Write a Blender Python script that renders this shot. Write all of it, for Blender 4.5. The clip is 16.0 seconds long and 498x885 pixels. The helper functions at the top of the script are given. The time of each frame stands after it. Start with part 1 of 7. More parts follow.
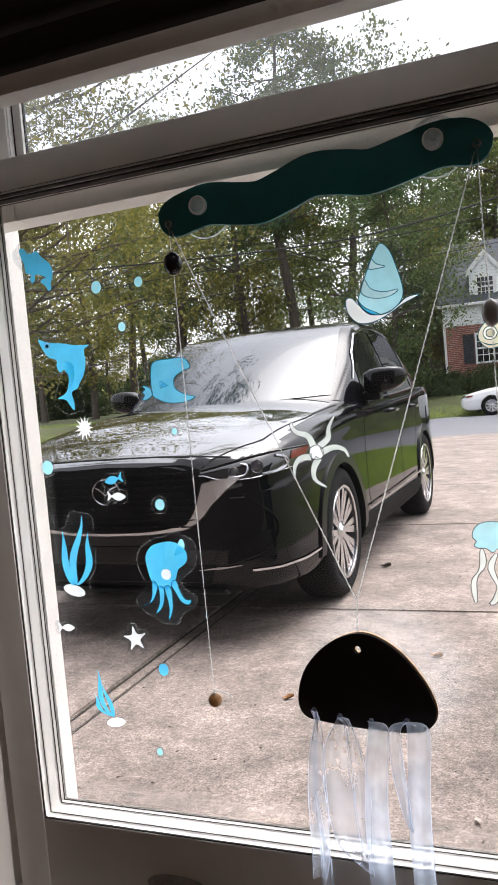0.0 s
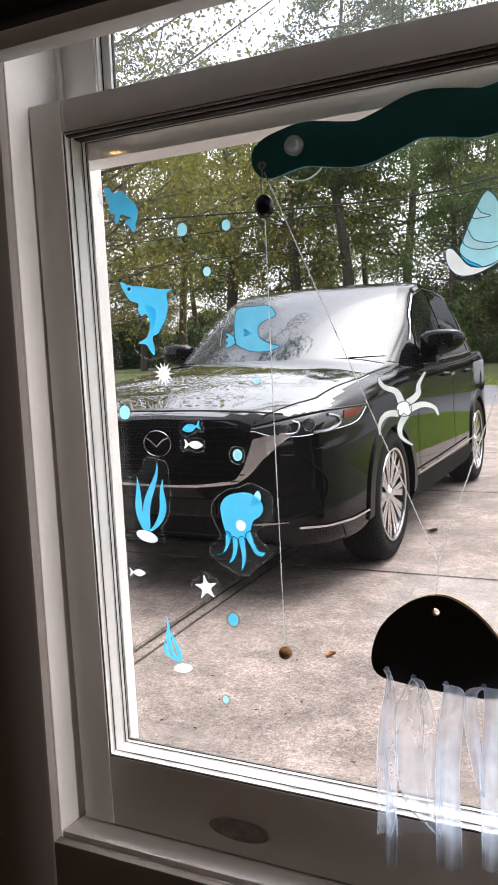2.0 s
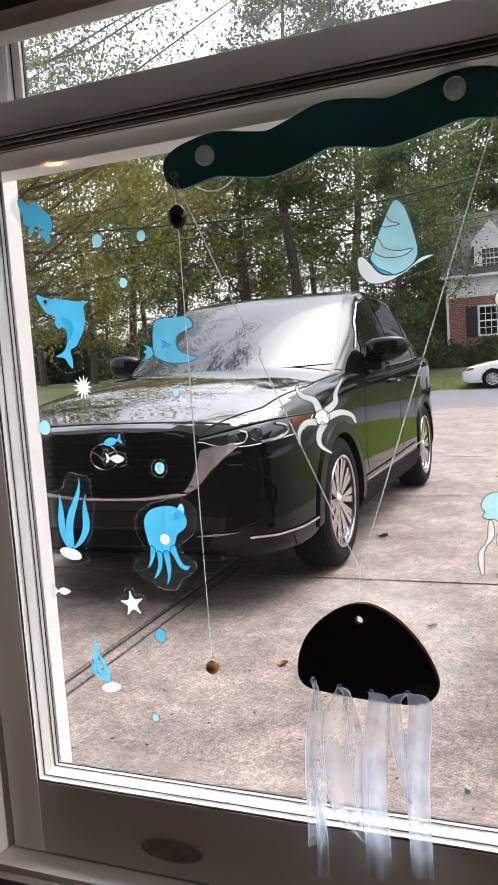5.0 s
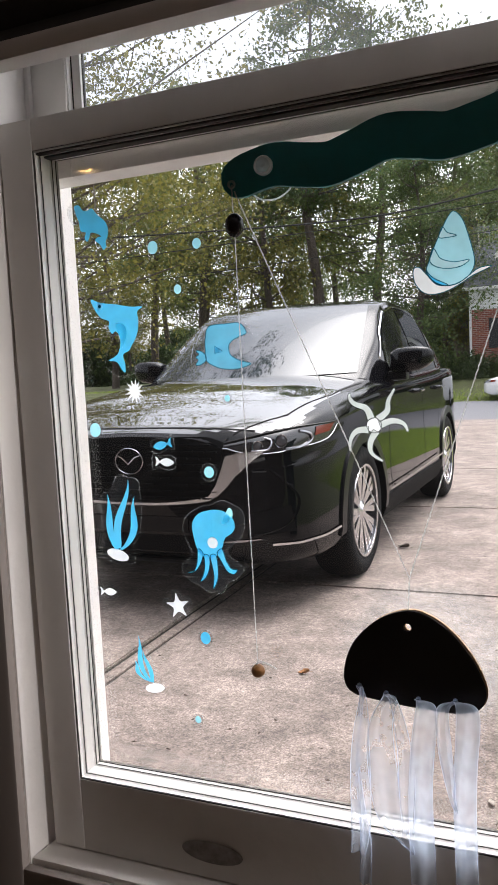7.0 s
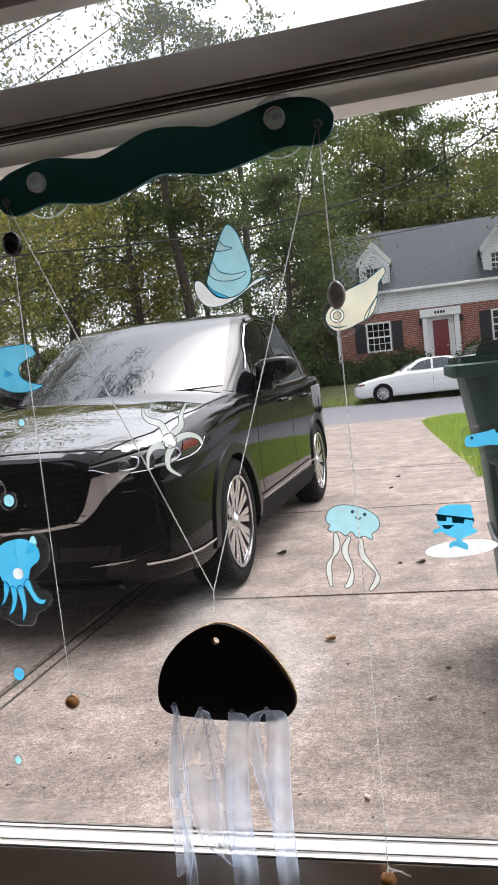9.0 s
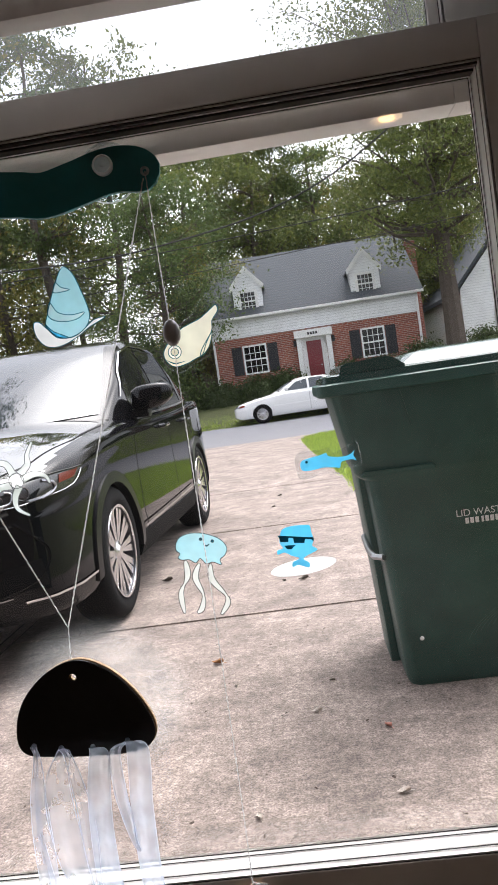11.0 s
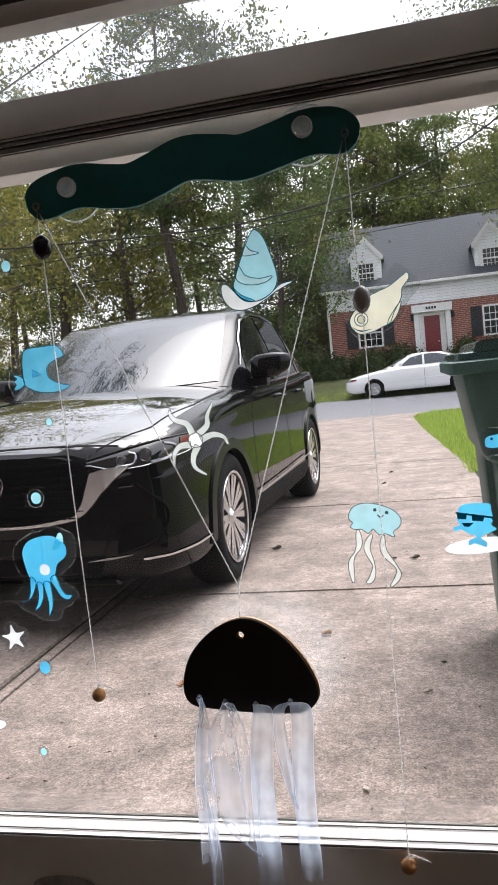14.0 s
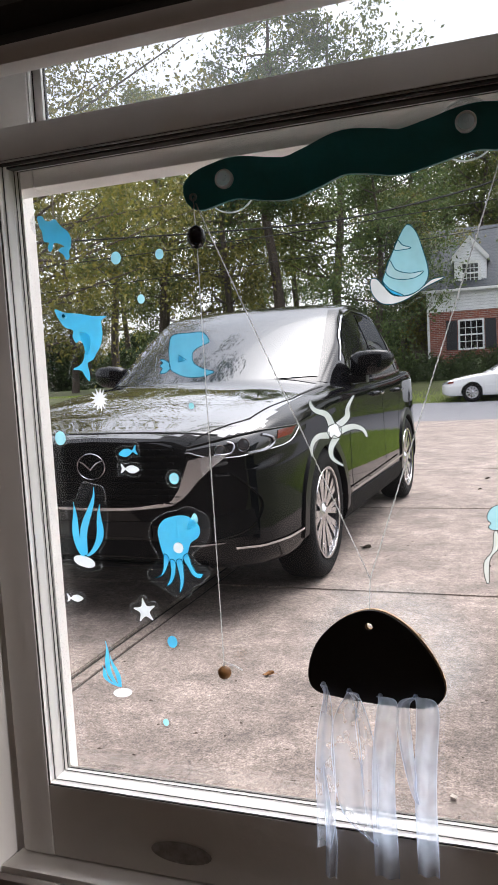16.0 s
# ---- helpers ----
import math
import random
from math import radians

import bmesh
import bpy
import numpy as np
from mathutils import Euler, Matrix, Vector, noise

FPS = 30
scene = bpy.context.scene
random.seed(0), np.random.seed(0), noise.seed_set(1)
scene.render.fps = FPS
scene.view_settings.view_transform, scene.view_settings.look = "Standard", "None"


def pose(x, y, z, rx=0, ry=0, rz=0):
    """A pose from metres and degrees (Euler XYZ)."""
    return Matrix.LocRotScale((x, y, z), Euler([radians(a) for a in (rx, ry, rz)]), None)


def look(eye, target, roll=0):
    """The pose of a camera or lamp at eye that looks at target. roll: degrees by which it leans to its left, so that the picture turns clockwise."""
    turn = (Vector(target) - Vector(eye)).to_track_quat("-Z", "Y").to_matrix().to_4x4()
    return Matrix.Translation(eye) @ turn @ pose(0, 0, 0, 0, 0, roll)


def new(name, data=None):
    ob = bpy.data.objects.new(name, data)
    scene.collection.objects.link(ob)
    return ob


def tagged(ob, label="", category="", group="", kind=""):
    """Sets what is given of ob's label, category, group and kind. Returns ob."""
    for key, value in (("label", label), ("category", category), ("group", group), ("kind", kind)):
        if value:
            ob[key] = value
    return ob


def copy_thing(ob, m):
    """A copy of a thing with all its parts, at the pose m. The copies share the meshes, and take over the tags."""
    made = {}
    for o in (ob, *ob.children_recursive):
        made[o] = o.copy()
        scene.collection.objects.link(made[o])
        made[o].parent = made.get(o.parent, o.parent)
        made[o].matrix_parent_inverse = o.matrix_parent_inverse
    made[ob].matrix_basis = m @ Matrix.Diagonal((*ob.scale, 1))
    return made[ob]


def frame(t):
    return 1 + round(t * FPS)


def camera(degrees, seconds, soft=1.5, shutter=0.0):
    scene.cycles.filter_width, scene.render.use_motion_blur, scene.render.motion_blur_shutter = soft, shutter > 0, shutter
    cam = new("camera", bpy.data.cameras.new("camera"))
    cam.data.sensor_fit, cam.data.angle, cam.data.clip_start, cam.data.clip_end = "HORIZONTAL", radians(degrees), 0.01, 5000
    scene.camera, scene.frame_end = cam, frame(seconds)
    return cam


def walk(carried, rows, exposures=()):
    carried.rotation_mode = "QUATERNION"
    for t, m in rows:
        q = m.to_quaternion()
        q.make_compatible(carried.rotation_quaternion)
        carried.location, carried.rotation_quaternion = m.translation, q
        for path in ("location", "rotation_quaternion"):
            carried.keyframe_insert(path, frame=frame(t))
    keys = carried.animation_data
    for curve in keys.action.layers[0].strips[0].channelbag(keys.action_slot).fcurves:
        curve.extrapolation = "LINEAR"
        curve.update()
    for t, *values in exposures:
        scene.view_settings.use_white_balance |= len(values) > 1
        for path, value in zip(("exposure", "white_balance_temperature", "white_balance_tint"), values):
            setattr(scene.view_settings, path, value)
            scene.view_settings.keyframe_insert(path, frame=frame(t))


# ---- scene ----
cam = camera(36.9, 16.0, soft=1.6)
PATH = [
    (0, (0.558, 0.816, 1.12), (-0.151, 2.683, 1.011), -4.9),
    (0.5, (0.543, 0.813, 1.119), (-0.228, 2.653, 0.975), -3.7),
    (1, (0.53, 0.814, 1.117), (-0.275, 2.637, 0.942), -2.9),
    (1.5, (0.523, 0.816, 1.116), (-0.299, 2.628, 0.916), -2.4),
    (2, (0.523, 0.816, 1.116), (-0.3, 2.626, 0.902), -2.5),
    (2.5, (0.524, 0.816, 1.115), (-0.287, 2.631, 0.895), -3.2),
    (3, (0.54, 0.829, 1.114), (-0.253, 2.652, 0.895), -3.9),
    (3.5, (0.55, 0.836, 1.114), (-0.203, 2.676, 0.896), -4.6),
    (3.7, (0.553, 0.84, 1.113), (-0.184, 2.687, 0.899), -4.8),
    (5.8, (0.536, 0.826, 1.116), (-0.178, 2.686, 0.935), -3.0),
    (6, (0.532, 0.824, 1.116), (-0.202, 2.676, 0.938), -2.8),
    (6.5, (0.523, 0.815, 1.116), (-0.234, 2.659, 0.943), -2.4),
    (7, (0.524, 0.816, 1.116), (-0.231, 2.66, 0.944), -2.6),
    (7.5, (0.536, 0.826, 1.116), (-0.19, 2.681, 0.943), -3.3),
    (8, (0.559, 0.844, 1.113), (-0.098, 2.725, 0.941), -4.2),
    (8.5, (0.574, 0.849, 1.111), (0.012, 2.761, 0.944), -5.1),
    (9, (0.589, 0.844, 1.112), (0.134, 2.786, 0.956), -5.9),
    (9.5, (0.605, 0.83, 1.116), (0.256, 2.794, 0.974), -6.8),
    (10, (0.615, 0.83, 1.116), (0.363, 2.81, 0.985), -7.6),
    (10.2, (0.619, 0.831, 1.116), (0.403, 2.815, 0.986), -7.9),
    (12.3, (0.625, 0.822, 1.118), (0.504, 2.814, 0.986), -8.5),
    (12.5, (0.619, 0.824, 1.119), (0.464, 2.813, 0.983), -8.2),
    (13, (0.604, 0.823, 1.12), (0.359, 2.803, 0.973), -7.6),
    (13.5, (0.583, 0.826, 1.119), (0.242, 2.79, 0.959), -6.7),
    (14, (0.566, 0.823, 1.12), (0.134, 2.768, 0.948), -5.7),
    (14.5, (0.552, 0.818, 1.12), (0.046, 2.745, 0.942), -4.8),
    (15, (0.542, 0.812, 1.12), (-0.029, 2.72, 0.942), -4.0),
    (15.5, (0.532, 0.805, 1.12), (-0.089, 2.698, 0.946), -3.4),
    (16, (0.528, 0.802, 1.12), (-0.132, 2.682, 0.952), -3.0),
]
walk(cam, [(t, look(eye, target, roll)) for t, eye, target, roll in PATH], [(0.0, 0.28, 6420, 12), (2.0, 0.36, 6400, 12), (3.5, 0.38, 6380, 12), (6.0, 0.14, 6420, 12), (7.5, 0.24, 6400, 12), (9.0, 0.12, 6420, 12), (10.2, 0.27, 6420, 12), (12.5, 0.35, 6380, 12), (13.5, 0.18, 6420, 12), (16.0, 0.16, 6340, 12)])

# ---- world and light: bright overcast afternoon ----
world = bpy.data.worlds.new("overcast sky")
scene.world = world
world.use_nodes = True
wn = world.node_tree
bg = wn.nodes["Background"]
sky = wn.nodes.new("ShaderNodeTexSky")
sky.sky_type, sky.sun_disc = "NISHITA", False
sky.sun_elevation, sky.sun_rotation = radians(66), radians(35)
sky.dust_density, sky.air_density = 4.0, 1.0
pale = wn.nodes.new("ShaderNodeHueSaturation")
pale.inputs["Saturation"].default_value = 0.22
wn.links.new(sky.outputs["Color"], pale.inputs["Color"])
# cloud cover: brighter overhead than at the horizon
wtc, wsep, wrg, wmul = (wn.nodes.new(k) for k in ("ShaderNodeTexCoord", "ShaderNodeSeparateXYZ", "ShaderNodeMapRange", "ShaderNodeMix"))
wn.links.new(wtc.outputs["Generated"], wsep.inputs["Vector"])
wn.links.new(wsep.outputs["Z"], wrg.inputs["Value"])
wrg.inputs["From Min"].default_value, wrg.inputs["From Max"].default_value = 0.15, 0.8
wrg.inputs["To Min"].default_value, wrg.inputs["To Max"].default_value = 2.1, 3.3
wmul.data_type, wmul.blend_type = "RGBA", "MULTIPLY"
wmul.inputs["Factor"].default_value = 1
wn.links.new(pale.outputs["Color"], wmul.inputs["A"])
wn.links.new(wrg.outputs["Result"], wmul.inputs["B"])
wn.links.new(wmul.outputs["Result"], bg.inputs["Color"])
bg.inputs["Strength"].default_value = 0.15
sun = new("sun", bpy.data.lights.new("sun", "SUN"))
sun.data.energy, sun.data.angle, sun.data.color = 0.6, radians(50), (1.0, 0.96, 0.91)
sun.matrix_world = look((5, 10, 24), (0, 3, 0))
# unseen side window's lamp, added to light the jamb, close to the window wall
lamp = new("side_window_daylight", bpy.data.lights.new("side_window_daylight", "AREA"))
lamp.data.shape, lamp.data.size, lamp.data.size_y = "RECTANGLE", 1.5, 0.24
lamp.data.spread = radians(110)
lamp.data.energy, lamp.data.color = 30.0, (1.0, 0.94, 0.9)
lamp.matrix_world = pose(4.18, 1.17, 1.65, 0, 90, 0)
# ---- materials ----
def mat(name, color, rough=0.6, metal=0.0, vary=0.12, scale=8.0, bump=0.0, bscale=120.0, coat=0.0, ior=1.5, rand=0.0, coords="Object", dark=None):
    m = bpy.data.materials.new(name)
    m.use_nodes = True
    nt = m.node_tree
    b = nt.nodes["Principled BSDF"]
    b.inputs["Roughness"].default_value = rough
    b.inputs["Metallic"].default_value = metal
    b.inputs["IOR"].default_value = ior
    b.inputs["Coat Weight"].default_value = coat
    b.inputs["Coat Roughness"].default_value = 0.03
    c = (*color, 1)
    b.inputs["Base Color"].default_value = c
    tc = nt.nodes.new("ShaderNodeTexCoord")
    if vary > 0:
        n = nt.nodes.new("ShaderNodeTexNoise")
        n.inputs["Scale"].default_value = scale
        n.inputs["Detail"].default_value = 6
        n.inputs["Roughness"].default_value = 0.65
        nt.links.new(tc.outputs[coords], n.inputs["Vector"])
        r = nt.nodes.new("ShaderNodeMapRange")
        r.inputs["From Min"].default_value, r.inputs["From Max"].default_value = 0.25, 0.75
        nt.links.new(n.outputs["Fac"], r.inputs["Value"])
        mx = nt.nodes.new("ShaderNodeMix")
        mx.data_type = "RGBA"
        lo = dark if dark else tuple(v * (1 - vary) for v in color)
        hi = tuple(min(1, v * (1 + vary)) for v in color)
        mx.inputs["A"].default_value, mx.inputs["B"].default_value = (*lo, 1), (*hi, 1)
        nt.links.new(r.outputs["Result"], mx.inputs["Factor"])
        out = mx.outputs["Result"]
        if rand > 0:
            info = nt.nodes.new("ShaderNodeObjectInfo")
            h = nt.nodes.new("ShaderNodeHueSaturation")
            mr = nt.nodes.new("ShaderNodeMapRange")
            mr.inputs["To Min"].default_value, mr.inputs["To Max"].default_value = 1 - rand, 1 + rand
            nt.links.new(info.outputs["Random"], mr.inputs["Value"])
            nt.links.new(mr.outputs["Result"], h.inputs["Value"])
            nt.links.new(out, h.inputs["Color"])
            out = h.outputs["Color"]
        nt.links.new(out, b.inputs["Base Color"])
    if bump > 0:
        n2 = nt.nodes.new("ShaderNodeTexNoise")
        n2.inputs["Scale"].default_value = bscale
        n2.inputs["Detail"].default_value = 4
        nt.links.new(tc.outputs[coords], n2.inputs["Vector"])
        bp = nt.nodes.new("ShaderNodeBump")
        bp.inputs["Strength"].default_value = bump
        bp.inputs["Distance"].default_value = 0.01
        nt.links.new(n2.outputs["Fac"], bp.inputs["Height"])
        nt.links.new(bp.outputs["Normal"], b.inputs["Normal"])
    return m


def pane_mat(name, tint=(1, 1, 1), ior=1.45, rough=0.0, haze=0.0, veil=0.0):
    """Thin clear glass: what lies behind shows through, with gloss on top."""
    m = bpy.data.materials.new(name)
    m.use_nodes = True
    nt = m.node_tree
    nt.nodes.remove(nt.nodes["Principled BSDF"])
    out = nt.nodes["Material Output"]
    tr, gl, mx, fr, pw, ma = (nt.nodes.new(k) for k in ("ShaderNodeBsdfTransparent", "ShaderNodeBsdfGlossy", "ShaderNodeMixShader", "ShaderNodeLayerWeight", "ShaderNodeMath", "ShaderNodeMath"))
    tr.inputs["Color"].default_value = (*tint, 1)
    gl.inputs["Roughness"].default_value = rough
    # gloss that rises towards grazing angles
    f0 = ((ior - 1) / (ior + 1)) ** 2
    fr.inputs["Blend"].default_value = 0.5
    pw.operation, ma.operation = "POWER", "MULTIPLY_ADD"
    pw.inputs[1].default_value = 5.0
    ma.inputs[1].default_value, ma.inputs[2].default_value = 1 - f0, f0
    nt.links.new(fr.outputs["Facing"], pw.inputs[0])
    nt.links.new(pw.outputs["Value"], ma.inputs[0])
    nt.links.new(ma.outputs["Value"], mx.inputs["Fac"])
    body = tr.outputs["BSDF"]
    if haze > 0:
        df, m2 = nt.nodes.new("ShaderNodeBsdfTranslucent"), nt.nodes.new("ShaderNodeMixShader")
        df.inputs["Color"].default_value = (0.85, 0.87, 0.9, 1)
        tcn, nz, rg = nt.nodes.new("ShaderNodeTexCoord"), nt.nodes.new("ShaderNodeTexNoise"), nt.nodes.new("ShaderNodeMapRange")
        nz.inputs["Scale"].default_value, nz.inputs["Detail"].default_value = 9, 5
        rg.inputs["From Min"].default_value, rg.inputs["From Max"].default_value, rg.inputs["To Max"].default_value = 0.45, 0.85, haze
        rg.inputs["To Min"].default_value = veil
        nt.links.new(tcn.outputs["Object"], nz.inputs["Vector"])
        nt.links.new(nz.outputs["Fac"], rg.inputs["Value"])
        nt.links.new(rg.outputs["Result"], m2.inputs["Fac"])
        nt.links.new(body, m2.inputs[1])
        nt.links.new(df.outputs["BSDF"], m2.inputs[2])
        body = m2.outputs["Shader"]
    nt.links.new(body, mx.inputs[1])
    nt.links.new(gl.outputs["BSDF"], mx.inputs[2])
    nt.links.new(mx.outputs["Shader"], out.inputs["Surface"])
    return m


def glow_mat(name, color, strength):
    m = bpy.data.materials.new(name)
    m.use_nodes = True
    b = m.node_tree.nodes["Principled BSDF"]
    b.inputs["Emission Color"].default_value = (*color, 1)
    b.inputs["Emission Strength"].default_value = strength
    return m


def sheer_mat(name, color, solid, scale=60, vary=0.15):
    """Sheer cloth: part of the light goes straight through the weave."""
    m = bpy.data.materials.new(name)
    m.use_nodes = True
    nt = m.node_tree
    b, out = nt.nodes["Principled BSDF"], nt.nodes["Material Output"]
    nt.nodes.remove(b)
    tr, df, tl, m1, m2 = (nt.nodes.new(k) for k in ("ShaderNodeBsdfTransparent", "ShaderNodeBsdfDiffuse", "ShaderNodeBsdfTranslucent", "ShaderNodeMixShader", "ShaderNodeMixShader"))
    df.inputs["Color"].default_value = tl.inputs["Color"].default_value = (*color, 1)
    tcn, nz, rg = nt.nodes.new("ShaderNodeTexCoord"), nt.nodes.new("ShaderNodeTexNoise"), nt.nodes.new("ShaderNodeMapRange")
    nz.inputs["Scale"].default_value = scale
    rg.inputs["To Min"].default_value, rg.inputs["To Max"].default_value = solid - vary, solid + vary
    nt.links.new(tcn.outputs["Object"], nz.inputs["Vector"])
    nt.links.new(nz.outputs["Fac"], rg.inputs["Value"])
    m1.inputs["Fac"].default_value = 0.9
    nt.links.new(df.outputs["BSDF"], m1.inputs[1])
    nt.links.new(tl.outputs["BSDF"], m1.inputs[2])
    nt.links.new(rg.outputs["Result"], m2.inputs["Fac"])
    nt.links.new(tr.outputs["BSDF"], m2.inputs[1])
    nt.links.new(m1.outputs["Shader"], m2.inputs[2])
    nt.links.new(m2.outputs["Shader"], out.inputs["Surface"])
    return m


def leaf_mat(name, color):
    """Leaves: each its own shade, some light passing through them."""
    m = bpy.data.materials.new(name)
    m.use_nodes = True
    nt = m.node_tree
    b, out = nt.nodes["Principled BSDF"], nt.nodes["Material Output"]
    b.inputs["Roughness"].default_value = 0.55
    geo, ramp = nt.nodes.new("ShaderNodeNewGeometry"), nt.nodes.new("ShaderNodeValToRGB")
    r, g, bl = color
    ramp.color_ramp.elements[0].color = (r * 0.55, g * 0.6, bl * 0.6, 1)
    ramp.color_ramp.elements[1].color = (r * 1.5, g * 1.35, bl * 1.2, 1)
    nt.links.new(geo.outputs["Random Per Island"], ramp.inputs["Fac"])
    nt.links.new(ramp.outputs["Color"], b.inputs["Base Color"])
    tl, mx = nt.nodes.new("ShaderNodeBsdfTranslucent"), nt.nodes.new("ShaderNodeMixShader")
    nt.links.new(ramp.outputs["Color"], tl.inputs["Color"])
    mx.inputs["Fac"].default_value = 0.45
    nt.links.new(b.outputs["BSDF"], mx.inputs[1])
    nt.links.new(tl.outputs["BSDF"], mx.inputs[2])
    nt.links.new(mx.outputs["Shader"], out.inputs["Surface"])
    return m


def wave_mat(name, color, dark, scale, axis="Z", rough=0.6, mortar=0.12):
    """Rows of boards or shingles: a thin dark line at each lap."""
    m = mat(name, color, rough, vary=0.1, scale=1.5)
    nt = m.node_tree
    b = nt.nodes["Principled BSDF"]
    tcn, w, rg, mx = (nt.nodes.new(k) for k in ("ShaderNodeTexCoord", "ShaderNodeTexWave", "ShaderNodeMapRange", "ShaderNodeMix"))
    w.wave_type, w.bands_direction, w.wave_profile = "BANDS", axis, "SAW"
    w.inputs["Scale"].default_value = scale
    w.inputs["Distortion"].default_value = 0.0
    rg.inputs["From Max"].default_value = mortar
    mx.data_type = "RGBA"
    old = b.inputs["Base Color"].links[0].from_socket
    mx.inputs["A"].default_value = (*dark, 1)
    nt.links.new(old, mx.inputs["B"])
    nt.links.new(tcn.outputs["Object"], w.inputs["Vector"])
    nt.links.new(w.outputs["Fac"], rg.inputs["Value"])
    nt.links.new(rg.outputs["Result"], mx.inputs["Factor"])
    nt.links.new(mx.outputs["Result"], b.inputs["Base Color"])
    return m


def brick_mat(name):
    m = mat(name, (0.3, 0.09, 0.06), 0.85)
    nt = m.node_tree
    b = nt.nodes["Principled BSDF"]
    tcn, mp, br = nt.nodes.new("ShaderNodeTexCoord"), nt.nodes.new("ShaderNodeMapping"), nt.nodes.new("ShaderNodeTexBrick")
    mp.inputs["Rotation"].default_value = (radians(90), 0, 0)
    br.inputs["Scale"].default_value = 1.0
    br.inputs["Brick Width"].default_value, br.inputs["Row Height"].default_value, br.inputs["Mortar Size"].default_value = 0.21, 0.076, 0.008
    br.inputs["Color1"].default_value, br.inputs["Color2"].default_value, br.inputs["Mortar"].default_value = (0.33, 0.095, 0.06, 1), (0.2, 0.055, 0.042, 1), (0.42, 0.36, 0.32, 1)
    nt.links.new(tcn.outputs["Object"], mp.inputs["Vector"])
    nt.links.new(mp.outputs["Vector"], br.inputs["Vector"])
    nt.links.new(br.outputs["Color"], b.inputs["Base Color"])
    return m


def concrete_mat():
    """Weathered driveway slab: fine aggregate, broad stains, dark specks."""
    m = mat("weathered concrete", (0.268, 0.216, 0.188), 0.85, vary=0.20, scale=0.8, bump=0.25, bscale=160)
    nt = m.node_tree
    b = nt.nodes["Principled BSDF"]
    old = b.inputs["Base Color"].links[0].from_socket
    tcn = nt.nodes.new("ShaderNodeTexCoord")
    for sc, lo, hi, a, z in ((60, 0.36, 0.66, 0.72, 1.22), (2.6, 0.35, 0.65, 0.78, 1.14), (7, 0.38, 0.62, 0.80, 1.12), (24, 0.36, 0.66, 0.80, 1.14), (150, 0.36, 0.64, 0.62, 1.36)):
        n, r, x = nt.nodes.new("ShaderNodeTexNoise"), nt.nodes.new("ShaderNodeMapRange"), nt.nodes.new("ShaderNodeMix")
        n.inputs["Scale"].default_value, n.inputs["Detail"].default_value = sc, 5
        nt.links.new(tcn.outputs["Object"], n.inputs["Vector"])
        r.inputs["From Min"].default_value, r.inputs["From Max"].default_value, r.inputs["To Min"].default_value, r.inputs["To Max"].default_value = lo, hi, a, z
        nt.links.new(n.outputs["Fac"], r.inputs["Value"])
        x.data_type, x.blend_type = "RGBA", "MULTIPLY"
        x.inputs["Factor"].default_value = 1
        nt.links.new(old, x.inputs["A"])
        nt.links.new(r.outputs["Result"], x.inputs["B"])
        old = x.outputs["Result"]
    nt.links.new(old, b.inputs["Base Color"])
    return m


WHITE = mat("white window paint", (0.78, 0.75, 0.72), 0.45, vary=0.05, scale=14, bump=0.06, bscale=60)
WALLP = mat("wall paint", (0.27, 0.235, 0.215), 0.8, vary=0.04, scale=3)
CEILP = mat("ceiling paint", (0.6, 0.57, 0.54), 0.85, vary=0.03)
FLOORW = mat("dark oak floor", (0.14, 0.085, 0.05), 0.4, vary=0.3, scale=5)
SHADE = mat("dark brown shade cloth", (0.022, 0.016, 0.013), 0.9, vary=0.3, scale=90)
GLASS = pane_mat("window glass", haze=0.003, veil=0.001)
GLASS_UP = pane_mat("dusty window glass", (0.8, 0.81, 0.82), haze=0.10, veil=0.05)
FILM = pane_mat("clear vinyl", (0.93, 0.94, 0.95), haze=0.015)
CUP = pane_mat("clear rubber", (0.86, 0.9, 0.92), ior=1.6, rough=0.08, haze=0.9)
CONC = concrete_mat()
JOINT = mat("joint dirt", (0.02, 0.017, 0.014), 0.95, vary=0.3, scale=30)
ASPH = mat("worn asphalt", (0.15, 0.15, 0.165), 0.9, vary=0.12, scale=2, bump=0.4, bscale=60)
SOIL = mat("lawn soil", (0.075, 0.085, 0.03), 0.95, vary=0.35, scale=0.8)
GRASSM = leaf_mat("grass blades", (0.30, 0.42, 0.085))
BLACKP = mat("black car paint", (0.004, 0.004, 0.005), 0.2, vary=0.0, coat=1.0)
BLACKP.node_tree.nodes["Principled BSDF"].inputs["Coat IOR"].default_value = 1.34
BLACKP.node_tree.nodes["Principled BSDF"].inputs["Specular IOR Level"].default_value = 0.0
# body paint again, reflection raised so the bonnet mirrors a brighter sky
BONNETP = mat("black car paint with raised mirroring", (0.004, 0.004, 0.005), 0.03, vary=0.0, ior=2.3, coat=1.0)
GLOSSK = mat("gloss black plastic", (0.006, 0.006, 0.007), 0.3, vary=0.0)
MATTK = mat("matt black plastic", (0.004, 0.004, 0.0045), 0.75, vary=0.2, scale=40)
for plain, level in ((GLOSSK, 0.22), (MATTK, 0.12)):
    plain.node_tree.nodes["Principled BSDF"].inputs["Specular IOR Level"].default_value = level
SATIN = mat("satin chrome", (0.85, 0.85, 0.87), 0.26, 1.0, vary=0.05, scale=30)
DCHROME = mat("dark chrome", (0.4, 0.4, 0.42), 0.2, 1.0, vary=0.05, scale=30)
CHROME = mat("chrome", (0.75, 0.75, 0.77), 0.12, 1.0, vary=0.05, scale=30)
RIMM = mat("machined alloy", (0.62, 0.62, 0.64), 0.22, 1.0, vary=0.08, scale=40)
